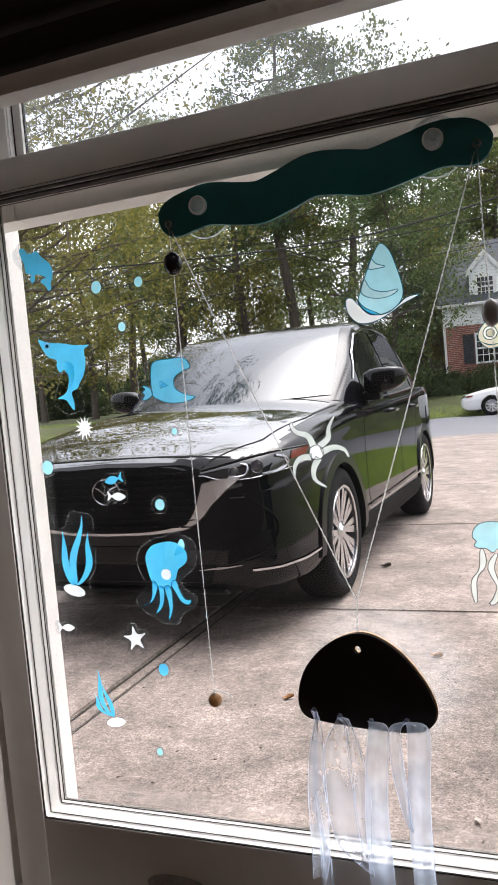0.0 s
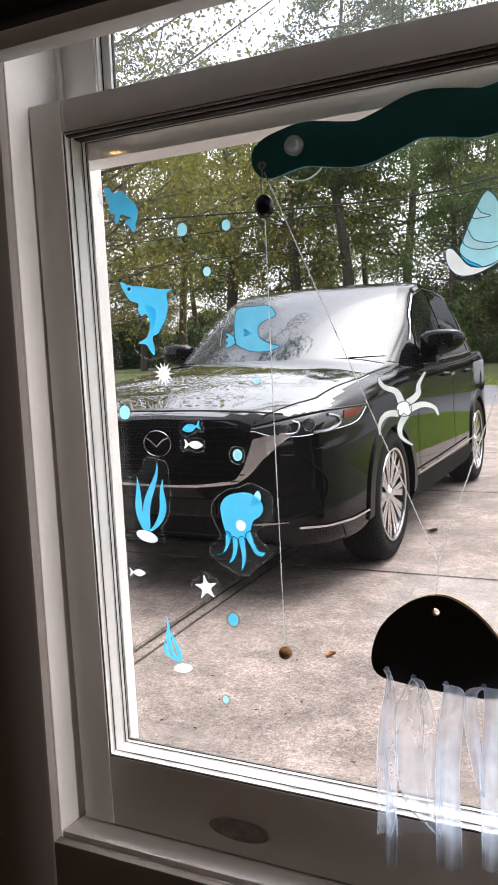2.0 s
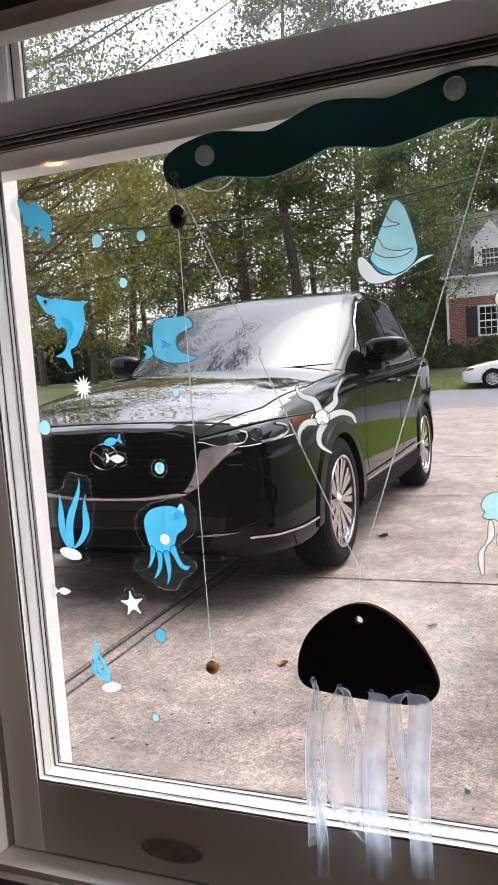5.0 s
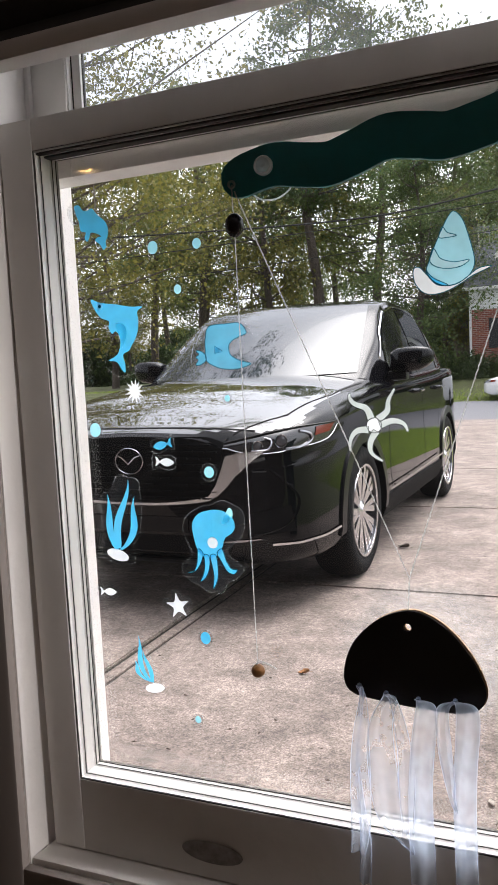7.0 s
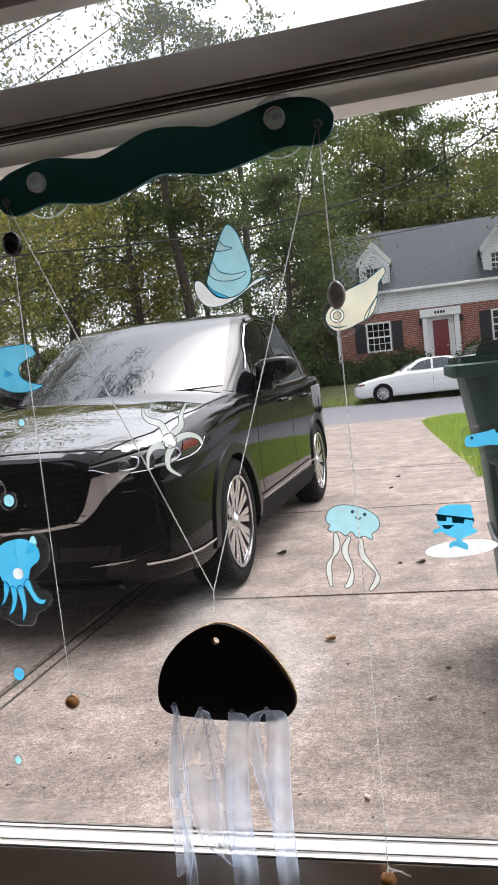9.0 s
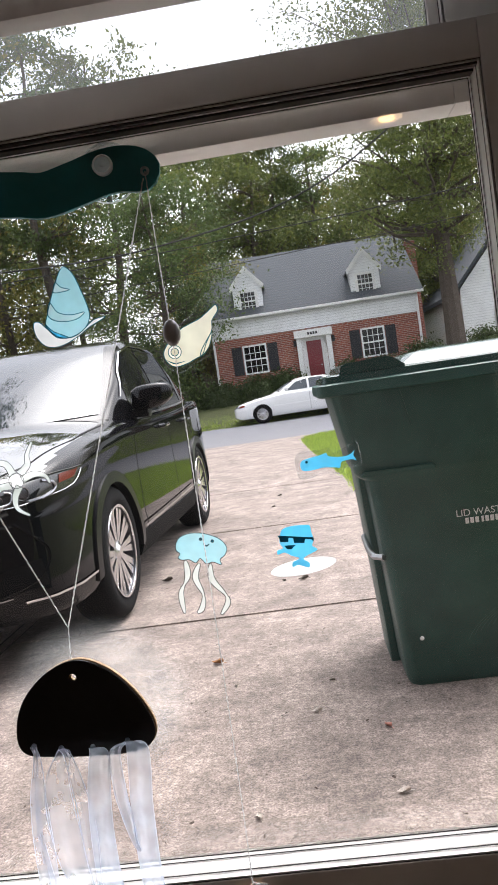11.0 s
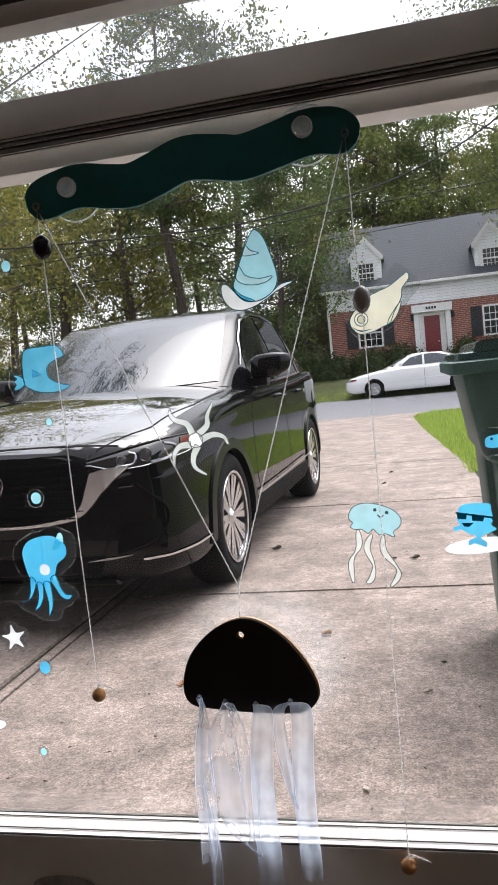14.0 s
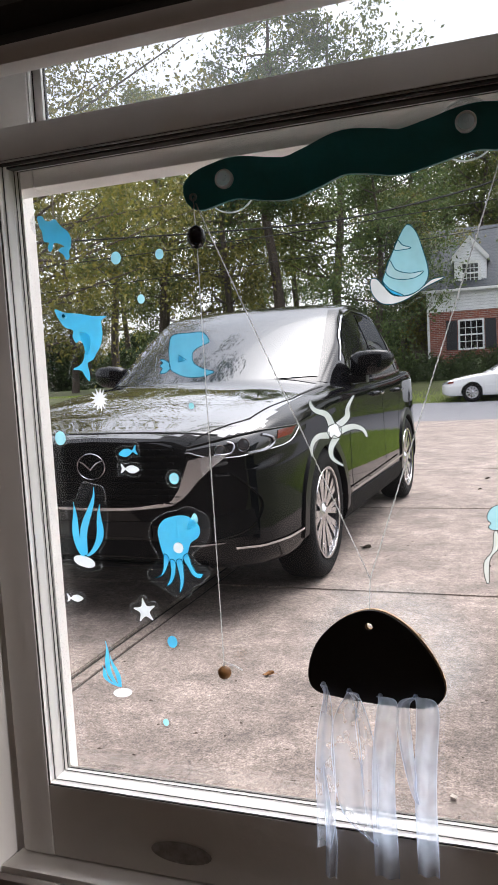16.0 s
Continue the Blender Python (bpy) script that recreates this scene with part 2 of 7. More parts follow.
RIMD = mat("dark alloy", (0.06, 0.06, 0.065), 0.35, 0.8, vary=0.1)
TYRE = mat("tyre rubber", (0.009, 0.009, 0.0095), 0.85, vary=0.25, scale=30, bump=0.3, bscale=200)
TYRE.node_tree.nodes["Principled BSDF"].inputs["Specular IOR Level"].default_value = 0.15
CGLASS = mat("windscreen glass", (0.024, 0.03, 0.04), 0.015, vary=0.0, ior=1.62)
SGLASS = mat("pale side glass", (0.045, 0.055, 0.065), 0.03, vary=0.0, ior=1.6)
DGLASS = mat("tinted side glass", (0.006, 0.007, 0.008), 0.02, vary=0.0, ior=1.55)
AMBER = mat("amber lens", (0.16, 0.02, 0.008), 0.15, vary=0.1, scale=60)
LENS = mat("headlamp lens", (0.012, 0.012, 0.014), 0.05, vary=0.0, coat=1.0)
LENSEYE = mat("lamp eye glass", (0.05, 0.05, 0.06), 0.06, vary=0.0, coat=1.0)
LAMPW = mat("lamp reflector", (0.4, 0.4, 0.43), 0.2, 0.9, vary=0.1, scale=30)
WCAR = mat("white car paint", (0.78, 0.78, 0.78), 0.25, vary=0.02, coat=0.8)
BIN = mat("dark green bin plastic", (0.0330, 0.0870, 0.0750), 0.42, vary=0.25, scale=9, bump=0.12, bscale=300)
BINL = mat("bin lid plastic", (0.0240, 0.0600, 0.0525), 0.16, vary=0.25, scale=7, bump=0.1, bscale=200)
SCUFF = mat("scuffed plastic", (0.12, 0.2, 0.18), 0.7, vary=0.3, scale=60)
STENCIL = mat("white stencil paint", (0.88, 0.88, 0.88), 0.7, vary=0.12, scale=120)
TEAL = mat("dark teal painted wood", (0.005, 0.165, 0.175), 0.45, vary=0.2, scale=25, bump=0.05)
JBLACK = mat("black painted wood", (0.012, 0.012, 0.013), 0.4, vary=0.3, scale=30, bump=0.05)
PLY = mat("raw plywood edge", (0.5, 0.33, 0.18), 0.7, vary=0.25, scale=80)
WOODB = mat("wooden bead", (0.33, 0.15, 0.05), 0.35, vary=0.4, scale=120)
DBEAD = mat("dark bead", (0.015, 0.012, 0.016), 0.25, vary=0.2, scale=60)
STRING = sheer_mat("pale grey twine", (0.68, 0.67, 0.66), 0.62, 420, 0.6)
RIBBON = sheer_mat("pale blue organza", (0.72, 0.83, 1.0), 0.42, 45, 0.22)
S_BLUE = sheer_mat("sky blue sticker ink", (0.25, 0.74, 0.95), 0.9)
S_PALE = sheer_mat("pale blue sticker ink", (0.62, 0.94, 1.0), 0.92)
S_WHITE = sheer_mat("white sticker ink", (0.94, 0.96, 0.97), 0.84)
S_CREAM = sheer_mat("cream sticker ink", (0.93, 0.92, 0.78), 0.62)
S_DARK = sheer_mat("dark sticker ink", (0.015, 0.11, 0.15), 0.9, 60, 0.08)
S_GREEN = sheer_mat("pale green sticker ink", (0.80, 0.85, 0.82), 0.5)
BRICK = brick_mat("red brick")
SIDING = wave_mat("white lap siding", (0.84, 0.85, 0.87), (0.33, 0.35, 0.38), 2.6)
ROOFM = wave_mat("slate grey shingles", (0.056, 0.064, 0.076), (0.03, 0.035, 0.042), 2.2, rough=0.9, mortar=0.3)
ROOFL = mat("weathered grey shingles", (0.27, 0.245, 0.235), 0.9, vary=0.12, scale=3)
TRIM = mat("white house trim", (0.8, 0.8, 0.8), 0.55, vary=0.03)
SHUT_SHADE = mat("black paint of shutters and eave shade", (0.012, 0.013, 0.018), 0.5, vary=0.2, scale=20)
REDDOOR = mat("dark red door paint", (0.16, 0.012, 0.018), 0.4, vary=0.1, scale=4)
BARK = mat("grey brown bark", (0.085, 0.067, 0.055), 0.95, vary=0.4, scale=9, bump=0.8, bscale=25)
LEAF_A = leaf_mat("dark oak leaves", (0.135, 0.17, 0.048))
LEAF_B = leaf_mat("yellow green leaves", (0.18, 0.178, 0.042))
LEAF_C = leaf_mat("deep green leaves", (0.085, 0.13, 0.043))
HEDGE = leaf_mat("hedge leaves", (0.045, 0.074, 0.022))
DEADLEAF = mat("dry brown leaf", (0.3, 0.14, 0.05), 0.8, vary=0.4, scale=60)
CABLE = mat("black cable", (0.02, 0.02, 0.02), 0.7, vary=0.0)
STEEL = mat("galvanised steel", (0.45, 0.46, 0.47), 0.35, 0.9, vary=0.15, scale=40)


# ---- building helpers ----
def finish(name, bm, material, smooth=True):
    me = bpy.data.meshes.new(name)
    bmesh.ops.recalc_face_normals(bm, faces=bm.faces)
    bm.to_mesh(me)
    bm.free()
    for x in material if isinstance(material, (list, tuple)) else [material]:
        me.materials.append(x)
    if smooth:
        me.shade_smooth()
        me.set_sharp_from_angle(angle=radians(35))
    return me


def part(name, bm, material, parent=None, label="", smooth=True):
    ob = new(name, finish(name, bm, material, smooth))
    if parent is not None:
        ob.parent = parent
    return tagged(ob, label)


def thing(name, label, category, m=None, group="", kind=""):
    ob = new(name)
    ob.empty_display_size = 0.1
    if m is not None:
        ob.matrix_basis = m
    return tagged(ob, label, category, group, kind)


def box(x0, x1, y0, y1, z0, z1, bevel=0.0, bm=None):
    bm = bm or bmesh.new()
    r = bmesh.ops.create_cube(bm, size=1)
    for v in r["verts"]:
        v.co = Vector(((x0 + x1) / 2 + v.co.x * (x1 - x0), (y0 + y1) / 2 + v.co.y * (y1 - y0), (z0 + z1) / 2 + v.co.z * (z1 - z0)))
    if bevel:
        es = list({e for v in r["verts"] for e in v.link_edges})
        bmesh.ops.bevel(bm, geom=es, offset=bevel, segments=2, affect="EDGES", profile=0.6)
    return bm


def prism(points, y0, y1, bm=None, bevel=0.0):
    """An outline in x and z, given a thickness along y."""
    bm = bm or bmesh.new()
    a = [bm.verts.new((x, y0, z)) for x, z in points]
    b = [bm.verts.new((x, y1, z)) for x, z in points]
    n = len(points)
    fs = [bm.faces.new(a), bm.faces.new(b[::-1])]
    for i in range(n):
        bm.faces.new((a[i], b[i], b[(i + 1) % n], a[(i + 1) % n]))
    if bevel:
        bmesh.ops.bevel(bm, geom=list({e for f in fs for e in f.edges}), offset=bevel, segments=2, affect="EDGES")
    return bm


def lathe(profile, n=32, axis="X", bm=None, closed=False, caps=True):
    """Turns (radius, along) round an axis."""
    bm = bm or bmesh.new()
    rings = []
    for r, a in profile:
        ring = []
        for i in range(n):
            c, s = math.cos(2 * math.pi * i / n) * r, math.sin(2 * math.pi * i / n) * r
            ring.append(bm.verts.new({"X": (a, c, s), "Y": (c, a, s), "Z": (c, s, a)}[axis]))
        rings.append(ring)
    m = len(rings)
    for j in range(m if closed else m - 1):
        for i in range(n):
            bm.faces.new((rings[j][i], rings[j][(i + 1) % n], rings[(j + 1) % m][(i + 1) % n], rings[(j + 1) % m][i]))
    if caps and not closed:
        for k in (0, -1):
            if profile[k][0] > 1e-5:
                bm.faces.new(rings[k])
    return bm


def tube(points, radii, n=6, bm=None):
    """A tube along points; radii one number or one per point."""
    bm = bm or bmesh.new()
    pts = [Vector(p) for p in points]
    if not isinstance(radii, (list, tuple)):
        radii = [radii] * len(pts)
    rings = []
    for i, p in enumerate(pts):
        d = (pts[min(i + 1, len(pts) - 1)] - pts[max(i - 1, 0)]).normalized()
        u = d.orthogonal().normalized() if i == 0 else (u - d * u.dot(d)).normalized()
        v = d.cross(u)
        rings.append([bm.verts.new(p + radii[i] * (math.cos(2 * math.pi * k / n) * u + math.sin(2 * math.pi * k / n) * v)) for k in range(n)])
    for a, b in zip(rings, rings[1:]):
        for k in range(n):
            bm.faces.new((a[k], a[(k + 1) % n], b[(k + 1) % n], b[k]))
    bm.faces.new(rings[0]), bm.faces.new(rings[-1])
    return bm


def spline(keys, n):
    """A smooth line of n points through the keys."""
    k = np.array(keys, float)
    t = np.linspace(0, len(k) - 1, n)
    i = np.clip(t.astype(int), 0, len(k) - 2)
    f = (t - i)[:, None]
    p0, p1, p2, p3 = k[np.maximum(i - 1, 0)], k[i], k[i + 1], k[np.minimum(i + 2, len(k) - 1)]
    return 0.5 * (2 * p1 + (p2 - p0) * f + (2 * p0 - 5 * p1 + 4 * p2 - p3) * f ** 2 + (3 * p1 - p0 - 3 * p2 + p3) * f ** 3)


def ease(xs, ys):
    """A smooth function through (xs, ys) without overshoot."""
    xs, ys = np.array(xs, float), np.array(ys, float)
    d = np.diff(ys) / np.diff(xs)
    m = np.concatenate([[d[0]], np.where(d[1:] * d[:-1] > 0, 2 * d[1:] * d[:-1] / (d[1:] + d[:-1] + 1e-12), 0), [d[-1]]])

    def f(x):
        x = min(max(x, xs[0]), xs[-1])
        i = min(int(np.searchsorted(xs, x, side="right")) - 1, len(xs) - 2)
        h = xs[i + 1] - xs[i]
        t = (x - xs[i]) / h
        return float((2 * t ** 3 - 3 * t ** 2 + 1) * ys[i] + (t ** 3 - 2 * t ** 2 + t) * h * m[i] + (3 * t ** 2 - 2 * t ** 3) * ys[i + 1] + (t ** 3 - t ** 2) * h * m[i + 1])
    return f


def ribbon_between(a, b, n, m, project=None, bm=None):
    """A sheet between two polylines, n cells along and m across, laid on a surface by project()."""
    bm = bm or bmesh.new()
    A, B = resample(a, n + 1), resample(b, n + 1)
    g = []
    for p, q in zip(A, B):
        row = []
        for j in range(m + 1):
            c = Vector(p).lerp(Vector(q), j / m)
            c = project(c) if project else c
            row.append(bm.verts.new(c))
        g.append(row)
    for i in range(n):
        for j in range(m):
            bm.faces.new((g[i][j], g[i + 1][j], g[i + 1][j + 1], g[i][j + 1]))
    return bm


def resample(pts, n):
    p = np.array(pts, float)
    d = np.concatenate([[0], np.cumsum(np.linalg.norm(np.diff(p, axis=0), axis=1))])
    t = np.linspace(0, d[-1], n)
    return [tuple(np.interp(v, d, p[:, k]) for k in range(p.shape[1])) for v in t]


# ---- the room and its window ----
def wall(name, boxes, material, label):
    bm = bmesh.new()
    for b in boxes:
        box(*b, bm=bm)
    return tagged(part(name, bm, material, None, label, smooth=False), category="wall", kind="structure")


FLOOR_Z, CEIL_Z = 0.02, 2.45
X0, X1, Y0, YW = -4.2, 4.2, -4.4, 1.365
tagged(part("floor", box(X0, X1, Y0, YW, FLOOR_Z - 0.1, FLOOR_Z), FLOORW, None, "dark oak floor of the room", False), category="floor", kind="structure")
tagged(part("ceiling", box(X0 - 0.1, X1 + 0.1, Y0 - 0.1, YW + 0.12, CEIL_Z, CEIL_Z + 0.15), CEILP, None, "plain white painted ceiling", False), category="ceiling", kind="structure")
OX0, OX1, OZ0, OZ1 = 0.053, 0.826, 0.660, 2.02      # the opening in the wall
wall("wall_north", [(X0, OX0 - 0.03, YW, 1.50, -0.1, CEIL_Z), (OX1 + 0.03, X1, YW, 1.50, -0.1, CEIL_Z), (OX0 - 0.03, OX1 + 0.03, YW, 1.50, -0.1, OZ0 - 0.03), (OX0 - 0.03, OX1 + 0.03, YW, 1.50, OZ1 + 0.03, CEIL_Z)], WALLP, "painted wall round the window")
wall("wall_south", [(X0, X1, Y0 - 0.1, Y0, -0.1, CEIL_Z)], WALLP, "plain painted wall")
wall("wall_west", [(X0 - 0.1, X0, Y0 - 0.1, 1.50, -0.1, CEIL_Z)], WALLP, "plain painted wall")
wall("wall_east", [(X1, X1 + 0.1, Y0 - 0.1, 1.00, -0.1, CEIL_Z), (X1, X1 + 0.1, 1.30, 1.50, -0.1, CEIL_Z), (X1, X1 + 0.1, 1.00, 1.30, -0.1, 0.85), (X1, X1 + 0.1, 1.00, 1.30, 2.42, CEIL_Z)], WALLP, "plain painted wall with the added window opening")
# unseen window frame, added round the side lamp
w = thing("window_2", "unseen white framed side window, added for its light", "window", kind="structure")
for y0, y1, z0, z1 in ((1.00, 1.30, 0.85, 0.91), (1.00, 1.30, 2.36, 2.42), (1.00, 1.04, 0.91, 2.36), (1.26, 1.30, 0.91, 2.36)):
    part("window_frame", box(X1 + 0.02, X1 + 0.08, y0, y1, z0, z1, 0.004), WHITE, w)
# unseen outer wall: dark for the car's reflections, tall to shade the driveway
FACING = mat("dark brown unseen facing", (0.085, 0.07, 0.062), 0.9, vary=0.3, scale=9)
wall("wall_outside", [(X0 - 0.1, OX0 - 0.09, 1.503, 1.58, -0.1, 5.0), (OX1 + 0.09, X1 + 0.1, 1.503, 1.58, -0.1, 5.0), (OX0 - 0.09, OX1 + 0.09, 1.503, 1.58, -0.1, OZ0 - 0.07), (OX0 - 0.09, OX1 + 0.09, 1.503, 1.58, OZ1 + 0.06, 5.0)], FACING, "unseen outer wall, dark for the car's reflections")
# unseen roof over the room's house, added to shade driveway and car front
ROOF_BLOCK = mat("unseen roof brown", (0.16, 0.13, 0.11), 0.8, vary=0.2, scale=6)
bm = bmesh.new()
for x in (X0 - 0.5, X1 + 0.5):
    for y, z in ((2.0, 5.0), (2.0, 5.18), (-1.5, 7.2), (-5.1, 5.18), (-5.1, 5.0)):
        bm.verts.new((x, y, z))
bm.verts.ensure_lookup_table()
v = bm.verts
bm.faces.new(v[:5]), bm.faces.new(v[5:])
for i in range(5):
    bm.faces.new((v[i], v[(i + 1) % 5], v[5 + (i + 1) % 5], v[5 + i]))
tagged(part("roof", bm, ROOF_BLOCK, None, "unseen brown roof added to shade driveway and car", False), category="roof", kind="structure")


win = thing("window_1", "white painted wooden double-hung sash window", "window", kind="structure")
# jamb, sill and casing
part("jamb", box(OX0 - 0.03, OX0, 1.363, 1.496, OZ0 - 0.03, OZ1 + 0.03, 0.002), WHITE, win)
part("jamb", box(OX1, OX1 + 0.03, 1.363, 1.496, OZ0 - 0.03, OZ1 + 0.03, 0.002), WHITE, win)
part("head_jamb", box(OX0, OX1, 1.363, 1.496, OZ1, OZ1 + 0.03, 0.002), WHITE, win)
part("window_sill", box(OX0, OX1, 1.364, 1.432, OZ0 - 0.03, OZ0 + 0.004, 0.003), WHITE, win)
bm = bmesh.new()
for y, z in ((1.433, 0.685), (1.433, 0.60), (1.60, 0.55), (1.60, 0.595)):
    bm.verts.new((OX0 - 0.06, y, z)), bm.verts.new((OX1 + 0.06, y, z))
bm.verts.ensure_lookup_table()
v = bm.verts
for a, b in ((0, 2), (2, 4), (4, 6), (6, 0)):
    bm.faces.new((v[a], v[a + 1], v[b + 1], v[b]))
bm.faces.new((v[0], v[2], v[4], v[6])), bm.faces.new((v[1], v[3], v[5], v[7]))
part("outer_sill", bm, WHITE, win, smooth=False)
# casing and apron share the darker wall colour
for x0, x1 in ((OX0 - 0.085, OX0 - 0.001), (OX1 + 0.001, OX1 + 0.085)):
    part("casing", box(x0, x1, 1.352, 1.364, OZ0 - 0.1, OZ1 + 0.1, 0.004), WALLP, win, "casing in the darker wall colour")
part("apron", box(OX0 - 0.085, OX1 + 0.085, 1.353, 1.3635, OZ0 - 0.1, OZ0 - 0.001, 0.003), WALLP, win, "apron in the darker wall colour")
# parting beads between the two sashes, and the outer stops
for x0, x1 in ((OX0, OX0 + 0.005), (OX1 - 0.005, OX1)):
    part("parting_bead", box(x0, x1, 1.4285, 1.4345, OZ0 + 0.03, OZ1, 0.001), WHITE, win)


GAP_SHADE = mat("dark gap and rail shade", (0.03, 0.026, 0.024), 0.9, vary=0.4, scale=80)


def sash(name, x0, x1, z0, z1, y0, y1, stile, low, top, glass_y, lip, label, glass):
    """A sash: stiles, rails, a stepped moulding round the pane, and the pane."""
    s = part(name, box(x0, x0 + stile, y0, y1, z0, z1, 0.0015), WHITE, win, label)
    part("stile", box(x1 - stile, x1, y0, y1, z0, z1, 0.0015), WHITE, s)
    part("bottom_rail", box(x0 + stile, x1 - stile, y0 + 0.0006, y1 - 0.0006, z0, z0 + low, 0.0012), WHITE, s)
    part("top_rail", box(x0 + stile, x1 - stile, y0 + 0.0006, y1 - 0.0006, z1 - top, z1, 0.0012), WHITE, s)
    a, b, c, d = x0 + stile, x1 - stile, z0 + low, z1 - top
    # the moulding: (in from the sash, depth)
    prof = [(0, y0 + 0.003), (0.0016, y0 + 0.002), (0.0016, y0 + 0.007), (0.0006, y0 + 0.0085), (0.0006, y0 + 0.011), (0.0014, y0 + 0.0125), (0.0014, glass_y - 0.009), (0.0008, glass_y - 0.0075), (0.0008, glass_y - 0.006), (lip, glass_y - 0.005), (lip, glass_y - 0.0002)]
    bm = bmesh.new()
    loops = [[bm.verts.new(p) for p in ((a + i, y, c + i), (b - i, y, c + i), (b - i, y, d - i), (a + i, y, d - i))] for i, y in prof]
    for p, q in zip(loops, loops[1:]):
        for k in range(4):
            bm.faces.new((p[k], p[(k + 1) % 4], q[(k + 1) % 4], q[k]))
    part("moulding", bm, WHITE, s, smooth=False)
    # thin dark lines round the moulding and the pane
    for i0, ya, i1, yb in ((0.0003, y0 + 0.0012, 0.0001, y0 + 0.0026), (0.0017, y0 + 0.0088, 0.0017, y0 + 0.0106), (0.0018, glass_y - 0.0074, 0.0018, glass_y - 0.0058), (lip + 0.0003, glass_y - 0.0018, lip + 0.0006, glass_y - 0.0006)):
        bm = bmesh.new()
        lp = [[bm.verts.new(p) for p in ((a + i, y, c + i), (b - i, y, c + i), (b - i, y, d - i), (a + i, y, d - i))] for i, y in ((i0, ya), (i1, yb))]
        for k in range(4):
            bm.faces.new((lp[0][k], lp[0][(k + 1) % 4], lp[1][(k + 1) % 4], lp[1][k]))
        part("dark_gap", bm, GAP_SHADE, s, smooth=False)
    # dark strips in place of the shade under the top rail
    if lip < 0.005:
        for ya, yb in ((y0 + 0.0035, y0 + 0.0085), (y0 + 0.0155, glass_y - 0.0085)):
            part("weather_strip", box(a + 0.002, b - 0.002, ya, yb, d - 0.0034, d - 0.0017), GAP_SHADE, s, "dark strip standing in for shade under the rail", smooth=False)
    # putty line outside
    bm = bmesh.new()
    loops = [[bm.verts.new(p) for p in ((a + i, y, c + i), (b - i, y, c + i), (b - i, y, d - i), (a + i, y, d - i))] for i, y in ((lip, glass_y + 0.0035), (0, y1 - 0.001))]
    for k in range(4):
        bm.faces.new((loops[0][k], loops[0][(k + 1) % 4], loops[1][(k + 1) % 4], loops[1][k]))
    part("putty", bm, WHITE, s, smooth=False)
    g = part("pane", box(a - 0.004, b + 0.004, glass_y, glass_y + 0.003, c - 0.004, d + 0.004), glass, s, "clear window glass with faint smears", smooth=False)
    g.visible_shadow = False
    return s


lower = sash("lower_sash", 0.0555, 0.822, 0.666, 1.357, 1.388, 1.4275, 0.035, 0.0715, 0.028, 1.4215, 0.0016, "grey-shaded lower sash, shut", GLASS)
upper = sash("upper_sash", 0.0545, 0.8215, 1.315, 2.018, 1.4355, 1.468, 0.044, 0.042, 0.045, 1.452, 0.010, "upper sash behind the lower one", GLASS_UP)
# worn oval finger smudge on the bottom rail
SMUDGE = mat("grime", (0.27, 0.24, 0.22), 0.8, vary=0.4, scale=90)
bm = bmesh.new()
cv = bm.verts.new((0.232, 1.3873, 0.692))
ring = [bm.verts.new((0.232 + 0.031 * math.cos(a), 1.3873, 0.692 + 0.0105 * math.sin(a))) for a in np.linspace(0, 2 * math.pi, 25)[:-1]]
for i in range(24):
    bm.faces.new((cv, ring[i], ring[(i + 1) % 24]))
part("finger_pull", bm, SMUDGE, lower, "dark worn oval mark")
# the old sash has settled: its left side leans in towards the sill
for ob in win.children_recursive:
    for v in ob.data.vertices:
        x, y, z = v.co
        v.co.x += 0.008 * min(1, max(0, (1.357 - z) / 0.69)) * min(1, max(0, (0.40 - x) / 0.33)) * min(1, max(0, (y - 1.372) / 0.014))

# raised shade in front of the casing
shade = thing("window_shade", "dark brown pleated shade, raised, with pale bottom rail", "window shade")
part("bottom_rail", box(-0.02, 0.90, 1.318, 1.340, 1.3755, 1.392, 0.005), WHITE, shade, "pale grey bottom rail")
bm = bmesh.new()
prev = None
for i in range(41):
    z, y = 1.389 + i * 0.0155, 1.319 + (0.011 if i % 2 else 0.0)
    cur = [bm.verts.new((-0.015, y, z)), bm.verts.new((0.895, y, z)), bm.verts.new((0.895, y + 0.012, z)), bm.verts.new((-0.015, y + 0.012, z))]
    if prev:
        for k in range(4):
            bm.faces.new((prev[k], prev[(k + 1) % 4], cur[(k + 1) % 4], cur[k]))
    prev = cur
part("cloth", bm, SHADE, shade, "dark brown pleated cloth", smooth=False)
part("head_rail", box(-0.03, 0.91, 1.30, 1.351, 2.005, 2.06, 0.004), WHITE, shade)


def downlight(x, y):
    d = thing("ceiling_downlight", "recessed ceiling downlight, lit warm", "ceiling light", pose(x, y, CEIL_Z), group="downlights")
    part("trim_ring", lathe([(0.089, -0.001), (0.105, -0.001), (0.105, -0.006), (0.092, -0.008), (0.088, -0.004)], 32, "Z", closed=True), TRIM, d)
    part("bulb", lathe([(0.0, -0.006), (0.03, -0.0065), (0.045, -0.005), (0.045, -0.0025), (0.0, -0.0025)], 24, "Z"), LAMPGLOW, d, "glowing warm lamp face")
    part("reflector", lathe([(0.0, -0.002), (0.088, -0.002), (0.088, -0.0005), (0.0, -0.0005)], 32, "Z"), LAMPHALO, d, "reflector given a dim glow of its own")
    return d


LAMPGLOW = glow_mat("warm lamp", (1.0, 0.55, 0.18), 34.0)
# reflector ring emits by itself, in place of the bulb's light on it
LAMPHALO = glow_mat("lamp halo glow", (1.0, 0.62, 0.34), 4.5)
for x, y in ((-2.15, -2.02), (1.30, -2.10)):
    downlight(x, y)

